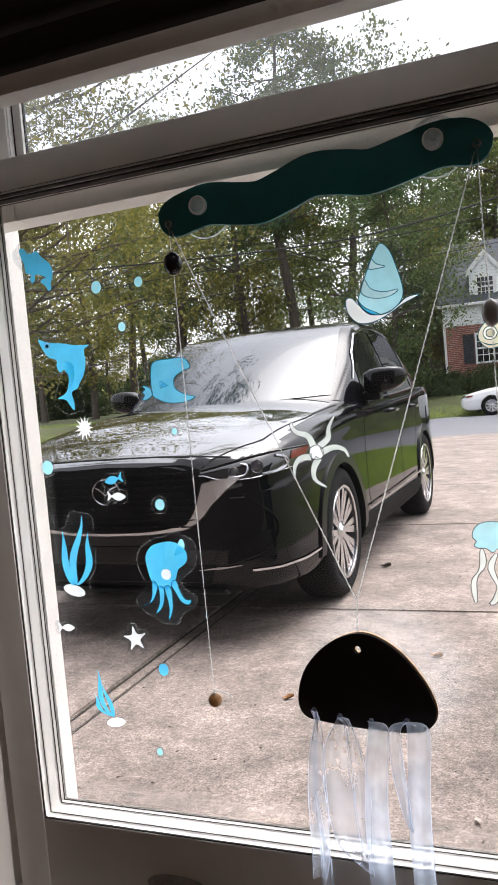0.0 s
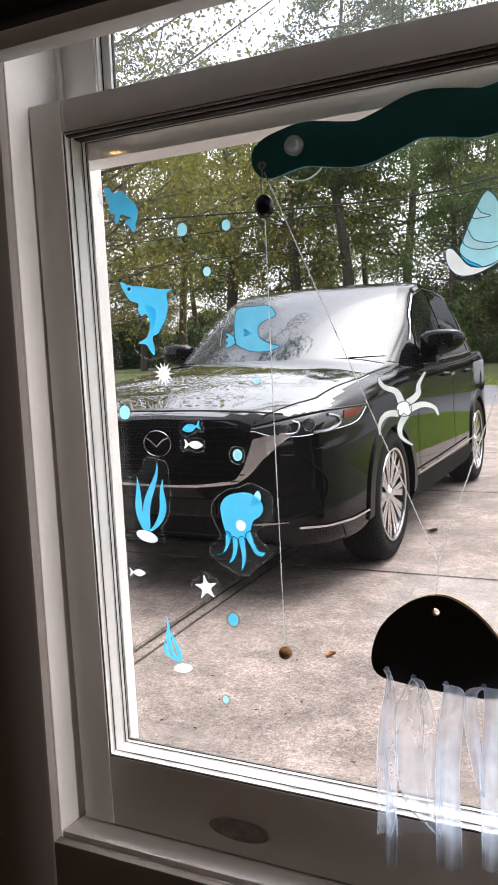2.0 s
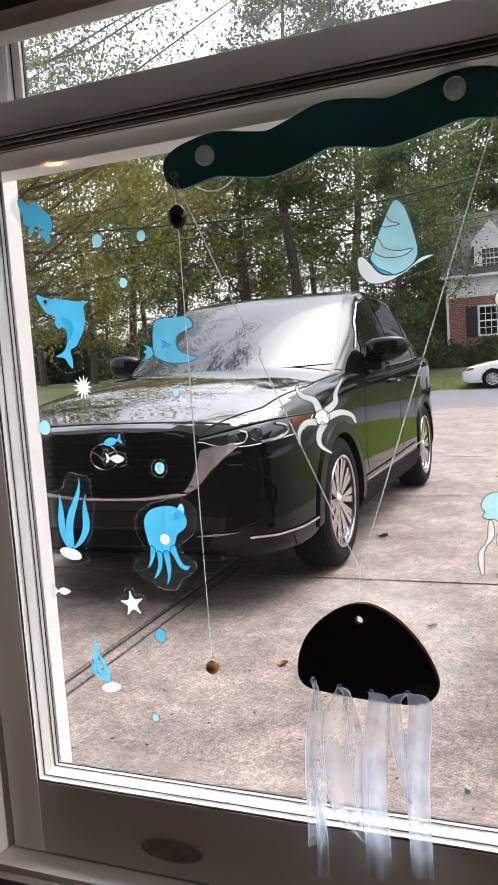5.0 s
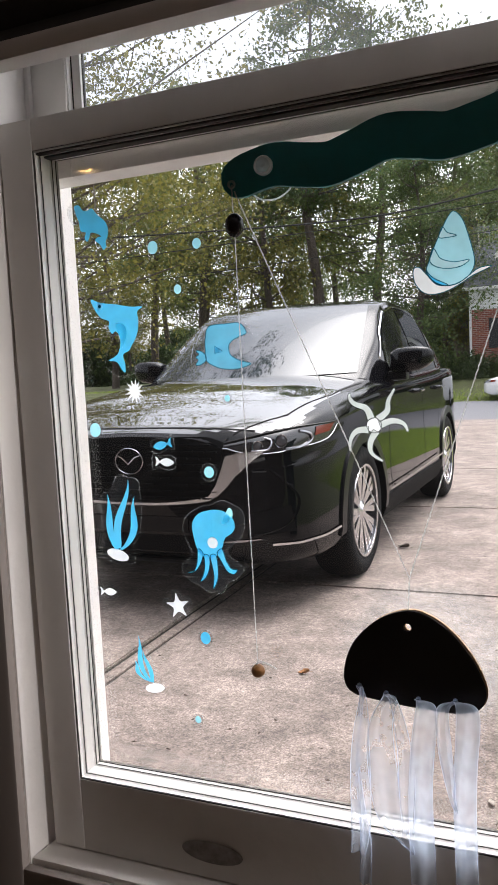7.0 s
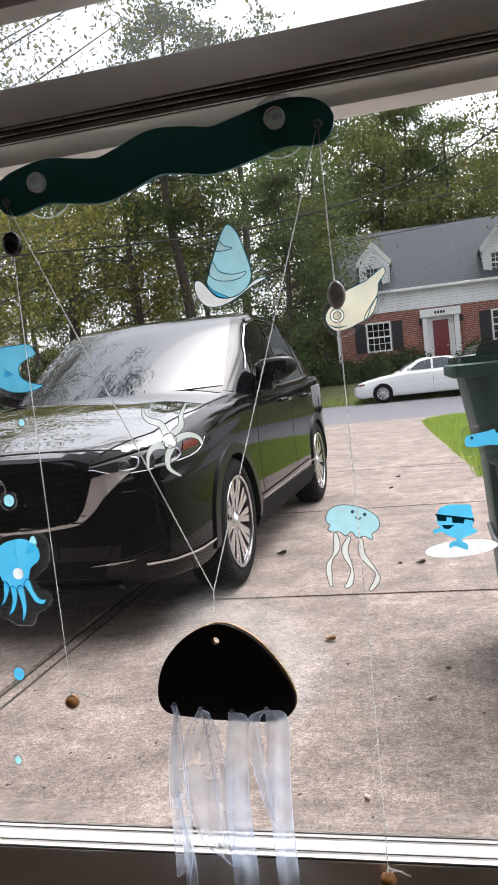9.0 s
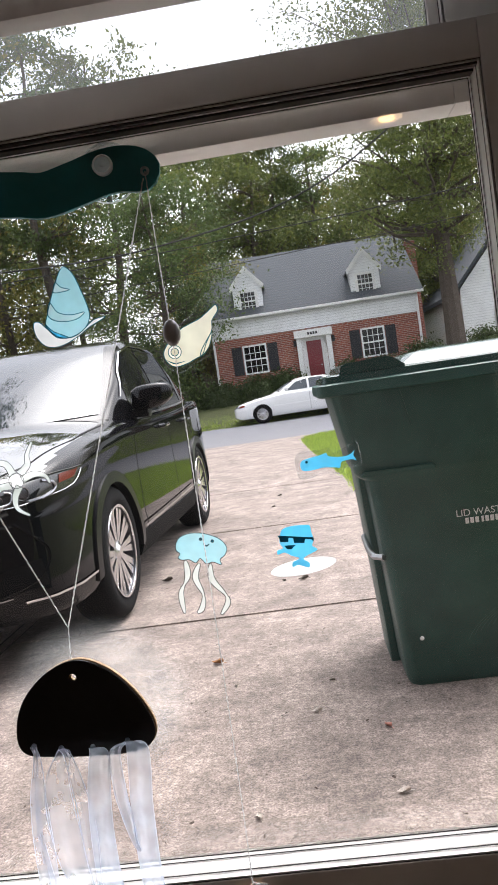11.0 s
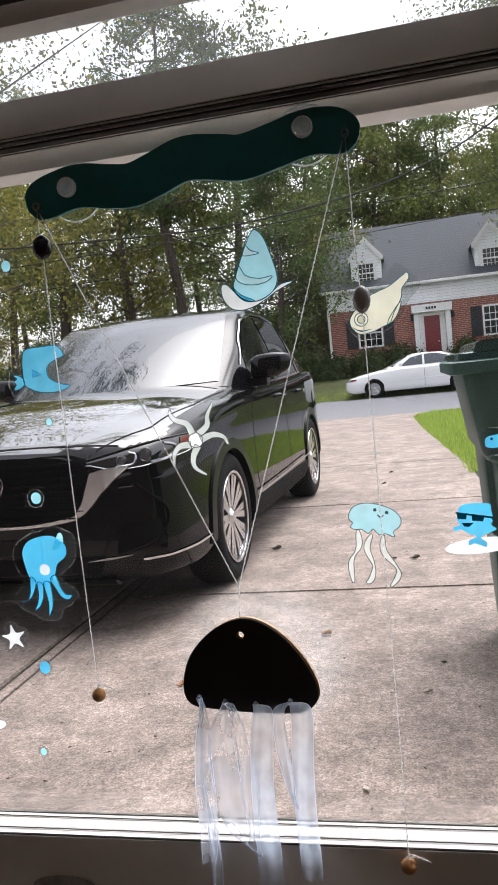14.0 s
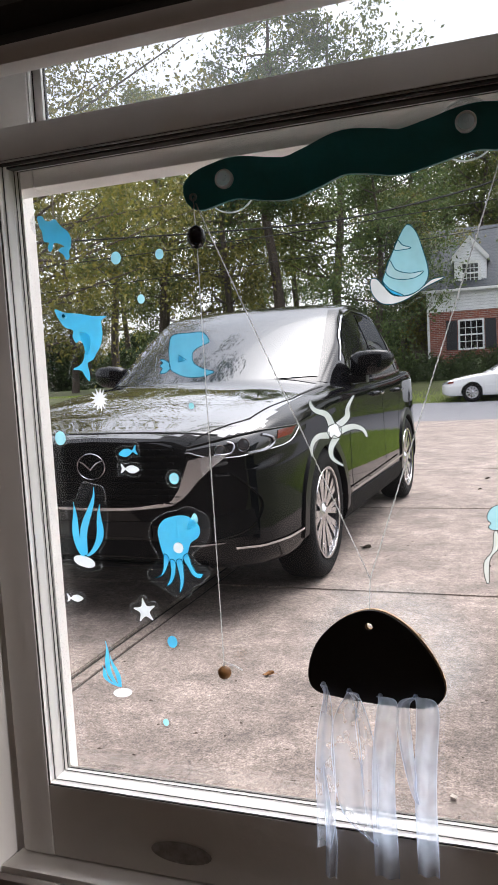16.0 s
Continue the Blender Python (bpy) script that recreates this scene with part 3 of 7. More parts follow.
# ---- ground ----
bm = bmesh.new()
R = [(-400, -60, 0), (400, -60, 0), (400, 26.9, 0), (-400, 26.9, 0)]
HILL = ease([26.9, 27.4, 31.5, 36, 60, 120], [-0.06, 0.0, 0.75, 0.85, 1.2, 2.5])
ys = [-60, 1.0, 3, 8, 16.9, 27.2, 28, 29, 30, 31, 32, 34, 36, 40, 50, 60, 80, 120, 400, 900]
xs = [-900, -200, -60, -30, -20, -10, 0, 10, 20, 30, 60, 200, 900]
grid = [[bm.verts.new((x, y, (HILL(min(y, 120)) if y > 26.9 else 0) - 0.03)) for x in xs] for y in ys]
for a, b in zip(grid, grid[1:]):
    for i in range(len(xs) - 1):
        bm.faces.new((a[i], a[i + 1], b[i + 1], b[i]))
tagged(part("ground", bm, SOIL, None, "lawn ground, dull green"), category="ground", kind="structure")


def sheet(name, outline, z, thick, material, label, category):
    bm = bmesh.new()
    top = [bm.verts.new((x, y, z)) for x, y in outline]
    low = [bm.verts.new((x, y, z - thick)) for x, y in outline]
    bm.faces.new(top), bm.faces.new(low[::-1])
    for i in range(len(outline)):
        bm.faces.new((top[i], low[i], low[(i + 1) % len(outline)], top[(i + 1) % len(outline)]))
    return tagged(part(name, bm, material, None, label, smooth=False), category=category, kind="structure")


sheet("road", [(-300, 17.6), (300, 17.6), (300, 27.1), (-300, 27.1)], -0.008, 0.1, ASPH, "worn grey asphalt street", "road")
drive = thing("driveway", "weathered pinkish concrete driveway in slabs", "driveway", kind="structure")


def slab(outline):
    bm = bmesh.new()
    top = [bm.verts.new((x, y, 0)) for x, y in outline]
    low = [bm.verts.new((x, y, -0.1)) for x, y in outline]
    bm.faces.new(top), bm.faces.new(low[::-1])
    for i in range(len(outline)):
        bm.faces.new((top[i], low[i], low[(i + 1) % len(outline)], top[(i + 1) % len(outline)]))
    bmesh.ops.bevel(bm, geom=[e for e in bm.edges if all(v.co.z > -0.01 for v in e.verts)], offset=0.006, segments=2, affect="EDGES")
    part("slab", bm, CONC, drive, smooth=False)


g = 0.009
XL, XM, XR = -4.3, -1.075, 1.35
for xa, xb in ((XL, XM - 0.045), (XM + 0.045, XR)):
    for ya, yb in ((1.55, 4.55 - g), (4.55 + g, 6.95 - g), (6.95 + g, 9.4 - g)):
        if xb > 0 and ya > 6:
            slab([(xa, ya), (1.16, ya), (1.06, yb), (xa, yb)])
        elif xb > 0 and ya > 4:
            slab([(xa, ya), (1.3, ya), (1.17, yb), (xa, yb)])
        else:
            slab([(xa, ya), (xb, ya), (xb, yb), (xa, yb)])
slab([(-4.3, 9.4 + g), (1.05, 9.4 + g), (0.82, 12.3), (0.60, 16.0), (0.66, 16.7), (0.95, 17.3), (1.5, 17.62), (-4.3, 17.62)])
part("joint_filler", box(XM - 0.026, XM + 0.026, 1.6, 9.4, -0.05, -0.006, 0.004), CONC, drive, "worn strip in the long joint")
part("joint_bed", box(XL, 1.3, 1.6, 9.4, -0.05, -0.013), JOINT, drive, "dark dirt in the joints", smooth=False)


# ---- cars ----
from mathutils.bvhtree import BVHTree


def shell(stations, half, bow=None, caps=True):
    """A body lofted from half sections: half(s) gives (x, z) from the bottom centre round the side to the top centre."""
    bm = bmesh.new()
    rows = []
    for s in stations:
        h = half(s)
        full = [(-x, z) for x, z in h[::-1]][:-1] if h[0][0] == 0 else [(-x, z) for x, z in h[::-1]]
        if h[-1][0] == 0:
            full = full[1:] if h[0][0] != 0 else full[1:]
        ring = h + full
        rows.append([bm.verts.new((x, s + (bow(s, x) if bow else 0), z)) for x, z in ring])
    n = len(rows[0])
    for a, b in zip(rows, rows[1:]):
        for i in range(n):
            bm.faces.new((a[i], a[(i + 1) % n], b[(i + 1) % n], b[i]))
    if caps:
        bm.faces.new(rows[0][::-1]), bm.faces.new(rows[-1])
    return bm


def smooth_half(keys, n):
    p = spline(keys, n)
    p[0][0], p[-1][0] = keys[0][0], 0
    return [(float(max(x, 0)), float(z)) for x, z in p]


def caster(bm):
    return BVHTree.FromBMesh(bm)


def laid(tree, way, off):
    """Lays a point on a body along a direction, off metres proud."""
    way = Vector(way)

    def f(c):
        c = Vector(c)
        hit = tree.ray_cast(c - way * 4, way)
        if hit[0] is None:
            hit = tree.find_nearest(c)
        nrm = hit[1] if hit[1].dot(way) < 0 else -hit[1]
        return hit[0] + nrm * off
    return f


def strip(tree, way, points, width, off, thick=0.0, n=24):
    """A narrow band along points, laid on a body; width is measured upright."""
    if isinstance(width, (int, float)):
        width = [width] * len(points)
    up = [(p[0], p[1], p[2] + w / 2) for p, w in zip(points, width)]
    dn = [(p[0], p[1], p[2] - w / 2) for p, w in zip(points, width)]
    bm = ribbon_between(up, dn, n, 2, laid(tree, way, off))
    if thick:
        r = bmesh.ops.extrude_face_region(bm, geom=bm.faces[:])
        for v in [g for g in r["geom"] if isinstance(g, bmesh.types.BMVert)]:
            v.co += Vector(way) * thick
    return bm


def wheel(parent, x, y, r, rim, width, side, spokes, name="wheel", dark=True):
    """A wheel whose outer face looks along side (+1 or -1 in x)."""
    w = part(name, lathe([(rim + 0.004, -width / 2 + 0.012), (rim + 0.02, -width / 2), (r - 0.05, -width / 2 - 0.004), (r - 0.018, -width / 2 + 0.012), (r - 0.002, -width / 2 + 0.04), (r, -0.03), (r, 0.03), (r - 0.002, width / 2 - 0.04), (r - 0.018, width / 2 - 0.012), (r - 0.05, width / 2 + 0.004), (rim + 0.02, width / 2), (rim + 0.004, width / 2 - 0.012)], 64, "X", closed=True), TYRE, parent, "black tyre on its wheel")
    w.location = (x, y, r)
    if side < 0:
        w.rotation_euler = (0, 0, math.pi)
    o = width / 2
    part("rim_barrel", lathe([(rim + 0.005, o - 0.012), (rim, o - 0.004), (rim - 0.012, o - 0.006), (rim - 0.022, o - 0.03), (rim - 0.03, -o + 0.02), (rim - 0.01, -o + 0.01)], 56, "X", caps=False), RIMD if dark else RIMM, w)
    part("rim_lip", lathe([(rim + 0.006, o - 0.01), (rim + 0.003, o + 0.001), (rim - 0.01, o - 0.001), (rim - 0.012, o - 0.012)], 56, "X", closed=True), RIMM, w)
    part("hub", lathe([(0.0, o - 0.012), (0.028, o - 0.012), (0.034, o - 0.018), (0.07, o - 0.03), (0.075, o - 0.08), (0.0, o - 0.08)], 28, "X"), RIMM, w)
    part("brake_disc", lathe([(0.0, 0.0), (rim * 0.62, 0.0), (rim * 0.62, -0.02), (0.0, -0.02)], 28, "X"), STEEL, w)
    for k in range(spokes):
        for d, m in ((-0.105, RIMM), (0.105, RIMM)) if dark else ((0, RIMM),):
            a = 2 * math.pi * k / spokes
            a0, a1 = a + d * 0.9, a + d * 1.15
            p0 = Vector((o - 0.026, math.cos(a0) * 0.055, math.sin(a0) * 0.055))
            p1 = Vector((o - 0.012, math.cos(a1) * rim * 0.96, math.sin(a1) * rim * 0.96))
            t = (p1 - p0).normalized()
            sd = t.cross(Vector((1, 0, 0))).normalized()
            bm = bmesh.new()
            w0, w1 = (0.010, 0.0215) if dark else (0.022, 0.03)
            q = [bm.verts.new(v) for v in (p0 + sd * w0, p0 - sd * w0, p1 - sd * w1, p1 + sd * w1)]
            bk = Vector((-0.03, 0, 0))
            q2 = [bm.verts.new(v.co + bk) for v in q]
            bm.faces.new(q), bm.faces.new(q2[::-1])
            for i in range(4):
                bm.faces.new((q[i], q2[i], q2[(i + 1) % 4], q[(i + 1) % 4]))
            part("spoke", bm, m, w, smooth=False)
    return w


def suv(m):
    car = thing("parked_suv", "glossy black suv parked on the concrete driveway", "car", m)
    W = ease([0, 0.05, 0.12, 0.25, 0.5, 0.92, 1.4, 3.3, 3.9, 4.3, 4.5, 4.575], [0.58, 0.70, 0.785, 0.85, 0.895, 0.918, 0.92, 0.92, 0.91, 0.87, 0.80, 0.70])
    ZB = ease([0, 0.1, 0.5, 3.6, 4.2, 4.575], [0.30, 0.24, 0.21, 0.21, 0.28, 0.38])
    ZS = ease([0, 0.06, 0.2, 0.45, 0.92, 1.4, 2.0, 3.0, 3.8, 4.3, 4.575], [0.78, 0.82, 0.885, 0.945, 1.005, 1.04, 1.055, 1.085, 1.12, 1.12, 1.0])
    ZC = ease([0, 0.05, 0.12, 0.3, 0.6, 0.95, 1.3, 2.0, 4.3, 4.575], [0.86, 0.895, 0.921, 0.983, 1.058, 1.112, 1.132, 1.135, 1.14, 1.02])

    def low(s):
        w, zb, zs, zc = W(s), ZB(s), ZS(s), ZC(s)
        f = min(1, s / 0.5)
        return smooth_half([(0, zb), (0.55 * w, zb), (0.9 * w, zb + 0.015), (0.985 * w, zb + 0.09), (w, 0.42), (0.9965 * w, 0.56), (0.990 * w, 0.70), (0.981 * w, zs - 0.14), (0.975 * w, zs - 0.04), (0.93 * w, zs + 0.005), (0.80 * w, zs + 0.03 + 0.25 * (zc - zs - 0.03) * f), (0.6 * w, zs + 0.8 * (zc - zs)), (0.3 * w, zc - 0.006), (0, zc)], 66)

    st = sorted(set(np.round(np.concatenate([np.linspace(0, 0.3, 14), np.linspace(0.3, 4.2, 60), np.linspace(4.2, 4.575, 12)]), 4)))
    body = shell(st, low)
    bmesh.ops.recalc_face_normals(body, faces=body.faces)
    btree = caster(body)
    axles = (0.92, 3.62)
    kill = [f for f in body.faces if abs(f.calc_center_median().x) > 0.6 and any((f.calc_center_median().y - a) ** 2 + (f.calc_center_median().z - 0.37) ** 2 < 0.385 ** 2 for a in axles)]
    bmesh.ops.delete(body, geom=kill, context="FACES")
    bonnet = body.copy()
    lid = lambda f: f.calc_center_median().y < 1.45 and f.normal.z > 0.8 and abs(f.calc_center_median().x) < 0.8
    bmesh.ops.delete(bonnet, geom=[f for f in bonnet.faces if not lid(f)], context="FACES")
    bmesh.ops.delete(body, geom=[f for f in body.faces if lid(f)], context="FACES")
    part("body", body, BLACKP, car, "glossy black painted body")
    part("bonnet", bonnet, BONNETP, car, "black bonnet mirroring the sky")

    ZT = ease([1.02, 1.1, 1.5, 1.95, 2.15, 2.6, 3.1, 3.6, 4.1, 4.3, 4.52], [1.09, 1.135, 1.36, 1.575, 1.628, 1.672, 1.668, 1.63, 1.55, 1.40, 1.12])
    YR = ease([1.02, 1.4, 1.95, 2.5, 3.4, 4.1, 4.52], [0.75, 0.748, 0.692, 0.672, 0.648, 0.59, 0.66])
    YB = ease([1.02, 1.5, 2.2, 3.4, 4.2, 4.52], [0.84, 0.872, 0.875, 0.865, 0.80, 0.74])

    def cabin(s):
        zb, zt, yr, yb = ZS(s) - 0.0, ZT(s), YR(s), YB(s)
        h = max(zt - zb, 0.02)
        return smooth_half([(yb, zb - 0.06), (yb - 0.004, zb), (yb + (yr + 0.03 - yb) * 0.45, zb + h * 0.45), (yr + 0.035, zb + h * 0.82), (yr + 0.008, zb + h * 0.91), (yr - 0.05, zb + h * 0.965), (0.5 * yr, zt - h * 0.012), (0, zt)], 40)

    BF = ease([1.02, 1.6, 2.6], [0.40, 0.34, 0.0])
    BR = ease([3.4, 4.2, 4.52], [0.0, -0.16, -0.2])

    def bow(s, x):
        return (BF(s) if s < 2.6 else BR(s)) * (x / 0.75) ** 2

    cst = np.concatenate([np.linspace(1.02, 2.2, 30), np.linspace(2.24, 4.0, 26), np.linspace(4.05, 4.52, 12)])
    cb = shell(cst, cabin, bow)
    bmesh.ops.recalc_face_normals(cb, faces=cb.faces)
    ctree = caster(cb)
    part("cabin", cb, BLACKP, car, "black roof and pillars")

    # windscreen and side windows, laid on the cabin
    dn = Vector((0, 0.62, -0.78)).normalized()
    top = [(x, 1.96 + 0.22 * (x / 0.6) ** 2, 1.8) for x in np.linspace(-0.615, 0.615, 15)]
    bot = [(x, 1.05 + 0.37 * (x / 0.7) ** 2, 1.8) for x in np.linspace(-0.725, 0.725, 15)]
    ws = ribbon_between(top, bot, 28, 16, laid(ctree, (0, 0, -1), 0.005))
    inner = [v for v in ws.verts if not v.is_boundary]
    for _ in range(14):
        bmesh.ops.smooth_vert(ws, verts=inner, factor=0.5, use_axis_x=False, use_axis_y=False, use_axis_z=True)
    part("windscreen", ws, CGLASS, car, "windscreen mirroring sky and branches")
    for sd in (-1, 1):
        way = (-sd, 0, 0)
        # front quarter, front door, rear door, rear quarter panes: (low line, top line)
        def zl(y):
            return ZS(y) + 0.035
        panes = [([(1.86, 1.28), (2.06, 1.44), (2.22, 1.525), (2.52, 1.568)], [(1.80, zl(1.8)), (2.1, zl(2.1)), (2.52, zl(2.52))]),
                 ([(2.60, 1.572), (2.95, 1.576), (3.36, 1.545)], [(2.60, zl(2.6)), (3.0, zl(3.0)), (3.36, zl(3.36))]),
                 ([(3.43, 1.535), (3.62, 1.49), (3.86, 1.36)], [(3.43, zl(3.43)), (3.65, zl(3.65)), (3.92, zl(3.92) + 0.06)])]
        for tp, lw in panes:
            part("side_window", ribbon_between([(sd, y, z) for y, z in tp], [(sd, y, z) for y, z in lw], 14, 10, laid(ctree, way, 0.004)), DGLASS, car, "dark tinted side glass")
        part("belt_trim", strip(ctree, way, [(sd, y, zl(y) - 0.018) for y in (1.66, 2.2, 3.0, 3.72)], 0.014, 0.008, n=30), CHROME, car, "bright window trim")
        part("roof_trim", strip(ctree, way, [(sd, 1.75, 1.215), (sd, 1.95, 1.39), (sd, 2.18, 1.53), (sd, 2.5, 1.592), (sd, 2.95, 1.60), (sd, 3.4, 1.565), (sd, 3.66, 1.49)], 0.011, 0.008, n=44), CHROME, car, "bright window trim")
        # door gaps
        for pts in ([(1.56, 0.98), (1.50, 0.8), (1.46, 0.5), (1.52, 0.36)], [(2.58, 1.07), (2.575, 0.8), (2.56, 0.4)], [(3.42, 1.09), (3.38, 0.98), (3.2, 0.75), (3.14, 0.42)]):
            a = [(sd, y - 0.004, z) for y, z in pts]
            b = [(sd, y + 0.004, z) for y, z in pts]
            part("door_gap", ribbon_between(a, b, 14, 1, laid(btree, way, 0.0015)), MATTK, car)
        part("side_skirt", strip(btree, way, [(sd, y, 0.315) for y in (1.32, 2.0, 2.8, 3.2)], 0.13, 0.012, 0.03, 20), MATTK, car, "black lower door cladding")
        part("skirt_trim", strip(btree, way, [(sd, y, z) for y, z in ((1.36, 0.415), (2.2, 0.42), (3.17, 0.435))], 0.014, 0.024, n=18), DCHROME, car, "bright lower door strip")
        for y in (2.36, 3.2):
            p = btree.ray_cast(Vector((sd * 3, y, 0.97)), Vector(way))[0]
            part("door_handle", tube([p + Vector((0, -0.1, 0)), p + Vector((sd * 0.035, -0.07, 0.003)), p + Vector((sd * 0.04, 0.04, 0.006)), p + Vector((0, 0.1, 0.006))], 0.014, 8), BLACKP, car)
        # wheel arches
        for a in axles:
            for r0, r1, name, mt, off in ((0.372, 0.432, "arch_cladding", GLOSSK, 0.012),):
                th = np.linspace(math.radians(-8), math.radians(188), 30)
                A = [(sd, a - r0 * math.cos(t), 0.37 + r0 * math.sin(t)) for t in th]
                B = [(sd, a - r1 * math.cos(t), 0.37 + r1 * math.sin(t)) for t in th]
                bm = ribbon_between(A, B, 44, 2, laid(btree, way, off))
                r = bmesh.ops.extrude_face_region(bm, geom=bm.faces[:])
                for v in [q for q in r["geom"] if isinstance(q, bmesh.types.BMVert)]:
                    v.co.x -= sd * 0.05
                part(name, bm, mt, car)
            bm = bmesh.new()
            A = [(sd * 0.9, a - 0.385 * math.cos(t), 0.37 + 0.385 * math.sin(t)) for t in np.linspace(-0.2, math.pi + 0.2, 24)]
            B = [(sd * 0.55, y, z) for _, y, z in A]
            ribbon_between(A, B, 24, 1, bm=bm)
            part("wheel_well", bm, MATTK, car)
            wheel(car, sd * 0.795, a, 0.362, 0.252, 0.225, sd, 10)
        # mirror
        # a wedge: flat base, swept tip, glass side upright
        mr = bmesh.new()
        rows = []
        for x, zl_, zh, yf, yb in ((0.85, 1.135, 1.215, 1.80, 1.885), (0.862, 1.112, 1.245, 1.765, 1.892), (0.90, 1.104, 1.264, 1.742, 1.895), (0.97, 1.106, 1.272, 1.735, 1.895), (1.04, 1.118, 1.272, 1.745, 1.895), (1.09, 1.142, 1.264, 1.772, 1.893), (1.118, 1.172, 1.248, 1.81, 1.89), (1.124, 1.19, 1.235, 1.835, 1.885)):
            ring_ = []
            for a in np.linspace(0, 2 * math.pi, 21)[:-1]:
                c, s = math.cos(a), math.sin(a)
                c, s = math.copysign(abs(c) ** 0.6, c), math.copysign(abs(s) ** 0.6, s)
                ring_.append(mr.verts.new((sd * x, (yf + yb) / 2 + (yb - yf) / 2 * c, (zl_ + zh) / 2 + (zh - zl_) / 2 * s)))
            rows.append(ring_)
        for a, b in zip(rows, rows[1:]):
            for k in range(20):
                mr.faces.new((a[k], a[(k + 1) % 20], b[(k + 1) % 20], b[k]))
        mr.faces.new(rows[0]), mr.faces.new(rows[-1])
        bmesh.ops.recalc_face_normals(mr, faces=mr.faces)
        part("wing_mirror", mr, BLACKP, car, "glossy black wing mirror")
        part("mirror_stalk", box(min(sd * 0.84, sd * 0.96), max(sd * 0.84, sd * 0.96), 1.78, 1.88, 1.06, 1.12, 0.012), GLOSSK, car)
        # headlamp, turn light, fog lamp
        fw = Vector((-sd * 0.25, 1, -0.1)).normalized()
        top = [(sd * 0.50, 0.01, 0.818), (sd * 0.60, 0.04, 0.838), (sd * 0.74, 0.135, 0.866), (sd * 0.86, 0.36, 0.884), (sd * 0.884, 0.49, 0.890)]
        low_ = [(sd * 0.50, 0.0, 0.800), (sd * 0.60, 0.01, 0.776), (sd * 0.70, 0.06, 0.771), (sd * 0.78, 0.126, 0.783), (sd * 0.866, 0.36, 0.808), (sd * 0.884, 0.48, 0.876)]
        hl = part("headlamp", ribbon_between(top, low_, 30, 8, laid(btree, fw, 0.006)), LENS, car, "dark clear headlamp")
        part("lamp_brow", tube([laid(btree, fw, 0.010)(q) for q in spline(top, 18)], 0.005, 6), GLOSSK, hl)
        part("lamp_base_trim", tube([laid(btree, fw, 0.010)(q) for q in spline(low_, 18)], 0.0024, 6), DCHROME, hl)
        for c in ((0.655, 0.036, 0.803, 0.022), (0.745, 0.09, 0.822, 0.027)):
            p = laid(btree, fw, 0.009)((sd * c[0], c[1], c[2]))
            o = part("projector", lathe([(0.0, -0.004), (c[3] * 0.6, -0.003), (c[3] * 0.85, 0.0), (c[3], 0.002), (0.0, 0.004)], 24, "Y"), LENSEYE, hl, "dark glassy lamp eye")
            o.location, o.rotation_euler = p, (0, 0, sd * radians(38))
            o = part("projector_ring", lathe([(c[3], -0.003), (c[3] + 0.0035, -0.004), (c[3] + 0.0045, 0.001), (c[3], 0.002)], 28, "Y", closed=True), DCHROME, hl)
            o.location, o.rotation_euler = p, (0, 0, sd * radians(38))
        u = spline([(sd * 0.80, 0.186, 0.860), (sd * 0.832, 0.225, 0.848), (sd * 0.836, 0.234, 0.820), (sd * 0.812, 0.17, 0.794), (sd * 0.76, 0.11, 0.784)], 16)
        part("running_light", tube([laid(btree, fw, 0.010)(q) for q in u], 0.0075, 6), LAMPW, hl, "silver light strip")
        u = spline([(sd * 0.68, 0.06, 0.835), (sd * 0.705, 0.07, 0.828), (sd * 0.707, 0.07, 0.805), (sd * 0.69, 0.06, 0.785), (sd * 0.63, 0.03, 0.782)], 14)
        part("running_light", tube([laid(btree, fw, 0.010)(q) for q in u], 0.005, 6), LAMPW, hl, "silver light strip")
        part("turn_lens", ribbon_between([(sd * 0.846, 0.28, 0.874), (sd * 0.880, 0.45, 0.884)], [(sd * 0.846, 0.26, 0.836), (sd * 0.872, 0.40, 0.846)], 8, 4, laid(btree, fw, 0.009)), AMBER, hl, "red-amber turn lens")
        # chrome wing that runs from under the lamp down round the grille
        f0 = (0, 1, 0)
        wu = [(sd * x, 0, z) for x, z in ((0.675, 0.781), (0.59, 0.778), (0.515, 0.766), (0.490, 0.70), (0.460, 0.63), (0.415, 0.572))]
        wl = [(sd * x, 0, z) for x, z in ((0.675, 0.774), (0.615, 0.728), (0.562, 0.675), (0.515, 0.622), (0.468, 0.583), (0.415, 0.556))]
        bm = ribbon_between(wu, wl, 30, 5, laid(btree, f0, 0.016))
        ex = bmesh.ops.extrude_face_region(bm, geom=bm.faces[:])
        for v in [q for q in ex["geom"] if isinstance(q, bmesh.types.BMVert)]:
            v.co.y += 0.02
        bmesh.ops.recalc_face_normals(bm, faces=bm.faces)
        part("grille_wing", bm, SATIN, car, "bright satin chrome wing beside the grille", smooth=False)
        wg = [(sd * 0.43, 0, 0.570, 0.022), (sd * 0.36, 0, 0.556, 0.018), (sd * 0.2, 0, 0.538, 0.013), (0, 0, 0.533, 0.012)]
        k = spline(wg, 30)
        part("grille_base_trim", strip(btree, f0, [tuple(q[:3]) for q in k], [float(q[3]) for q in k], 0.014, 0.02, 48), SATIN, car, "thin satin chrome line under the grille")
        part("bumper_blade", strip(btree, fw, [(sd * 0.70, 0.061, 0.353), (sd * 0.80, 0.16, 0.349), (sd * 0.87, 0.33, 0.352), (sd * 0.90, 0.52, 0.366)], 0.010, 0.010, n=20), CHROME, car, "bright lower bumper strip")
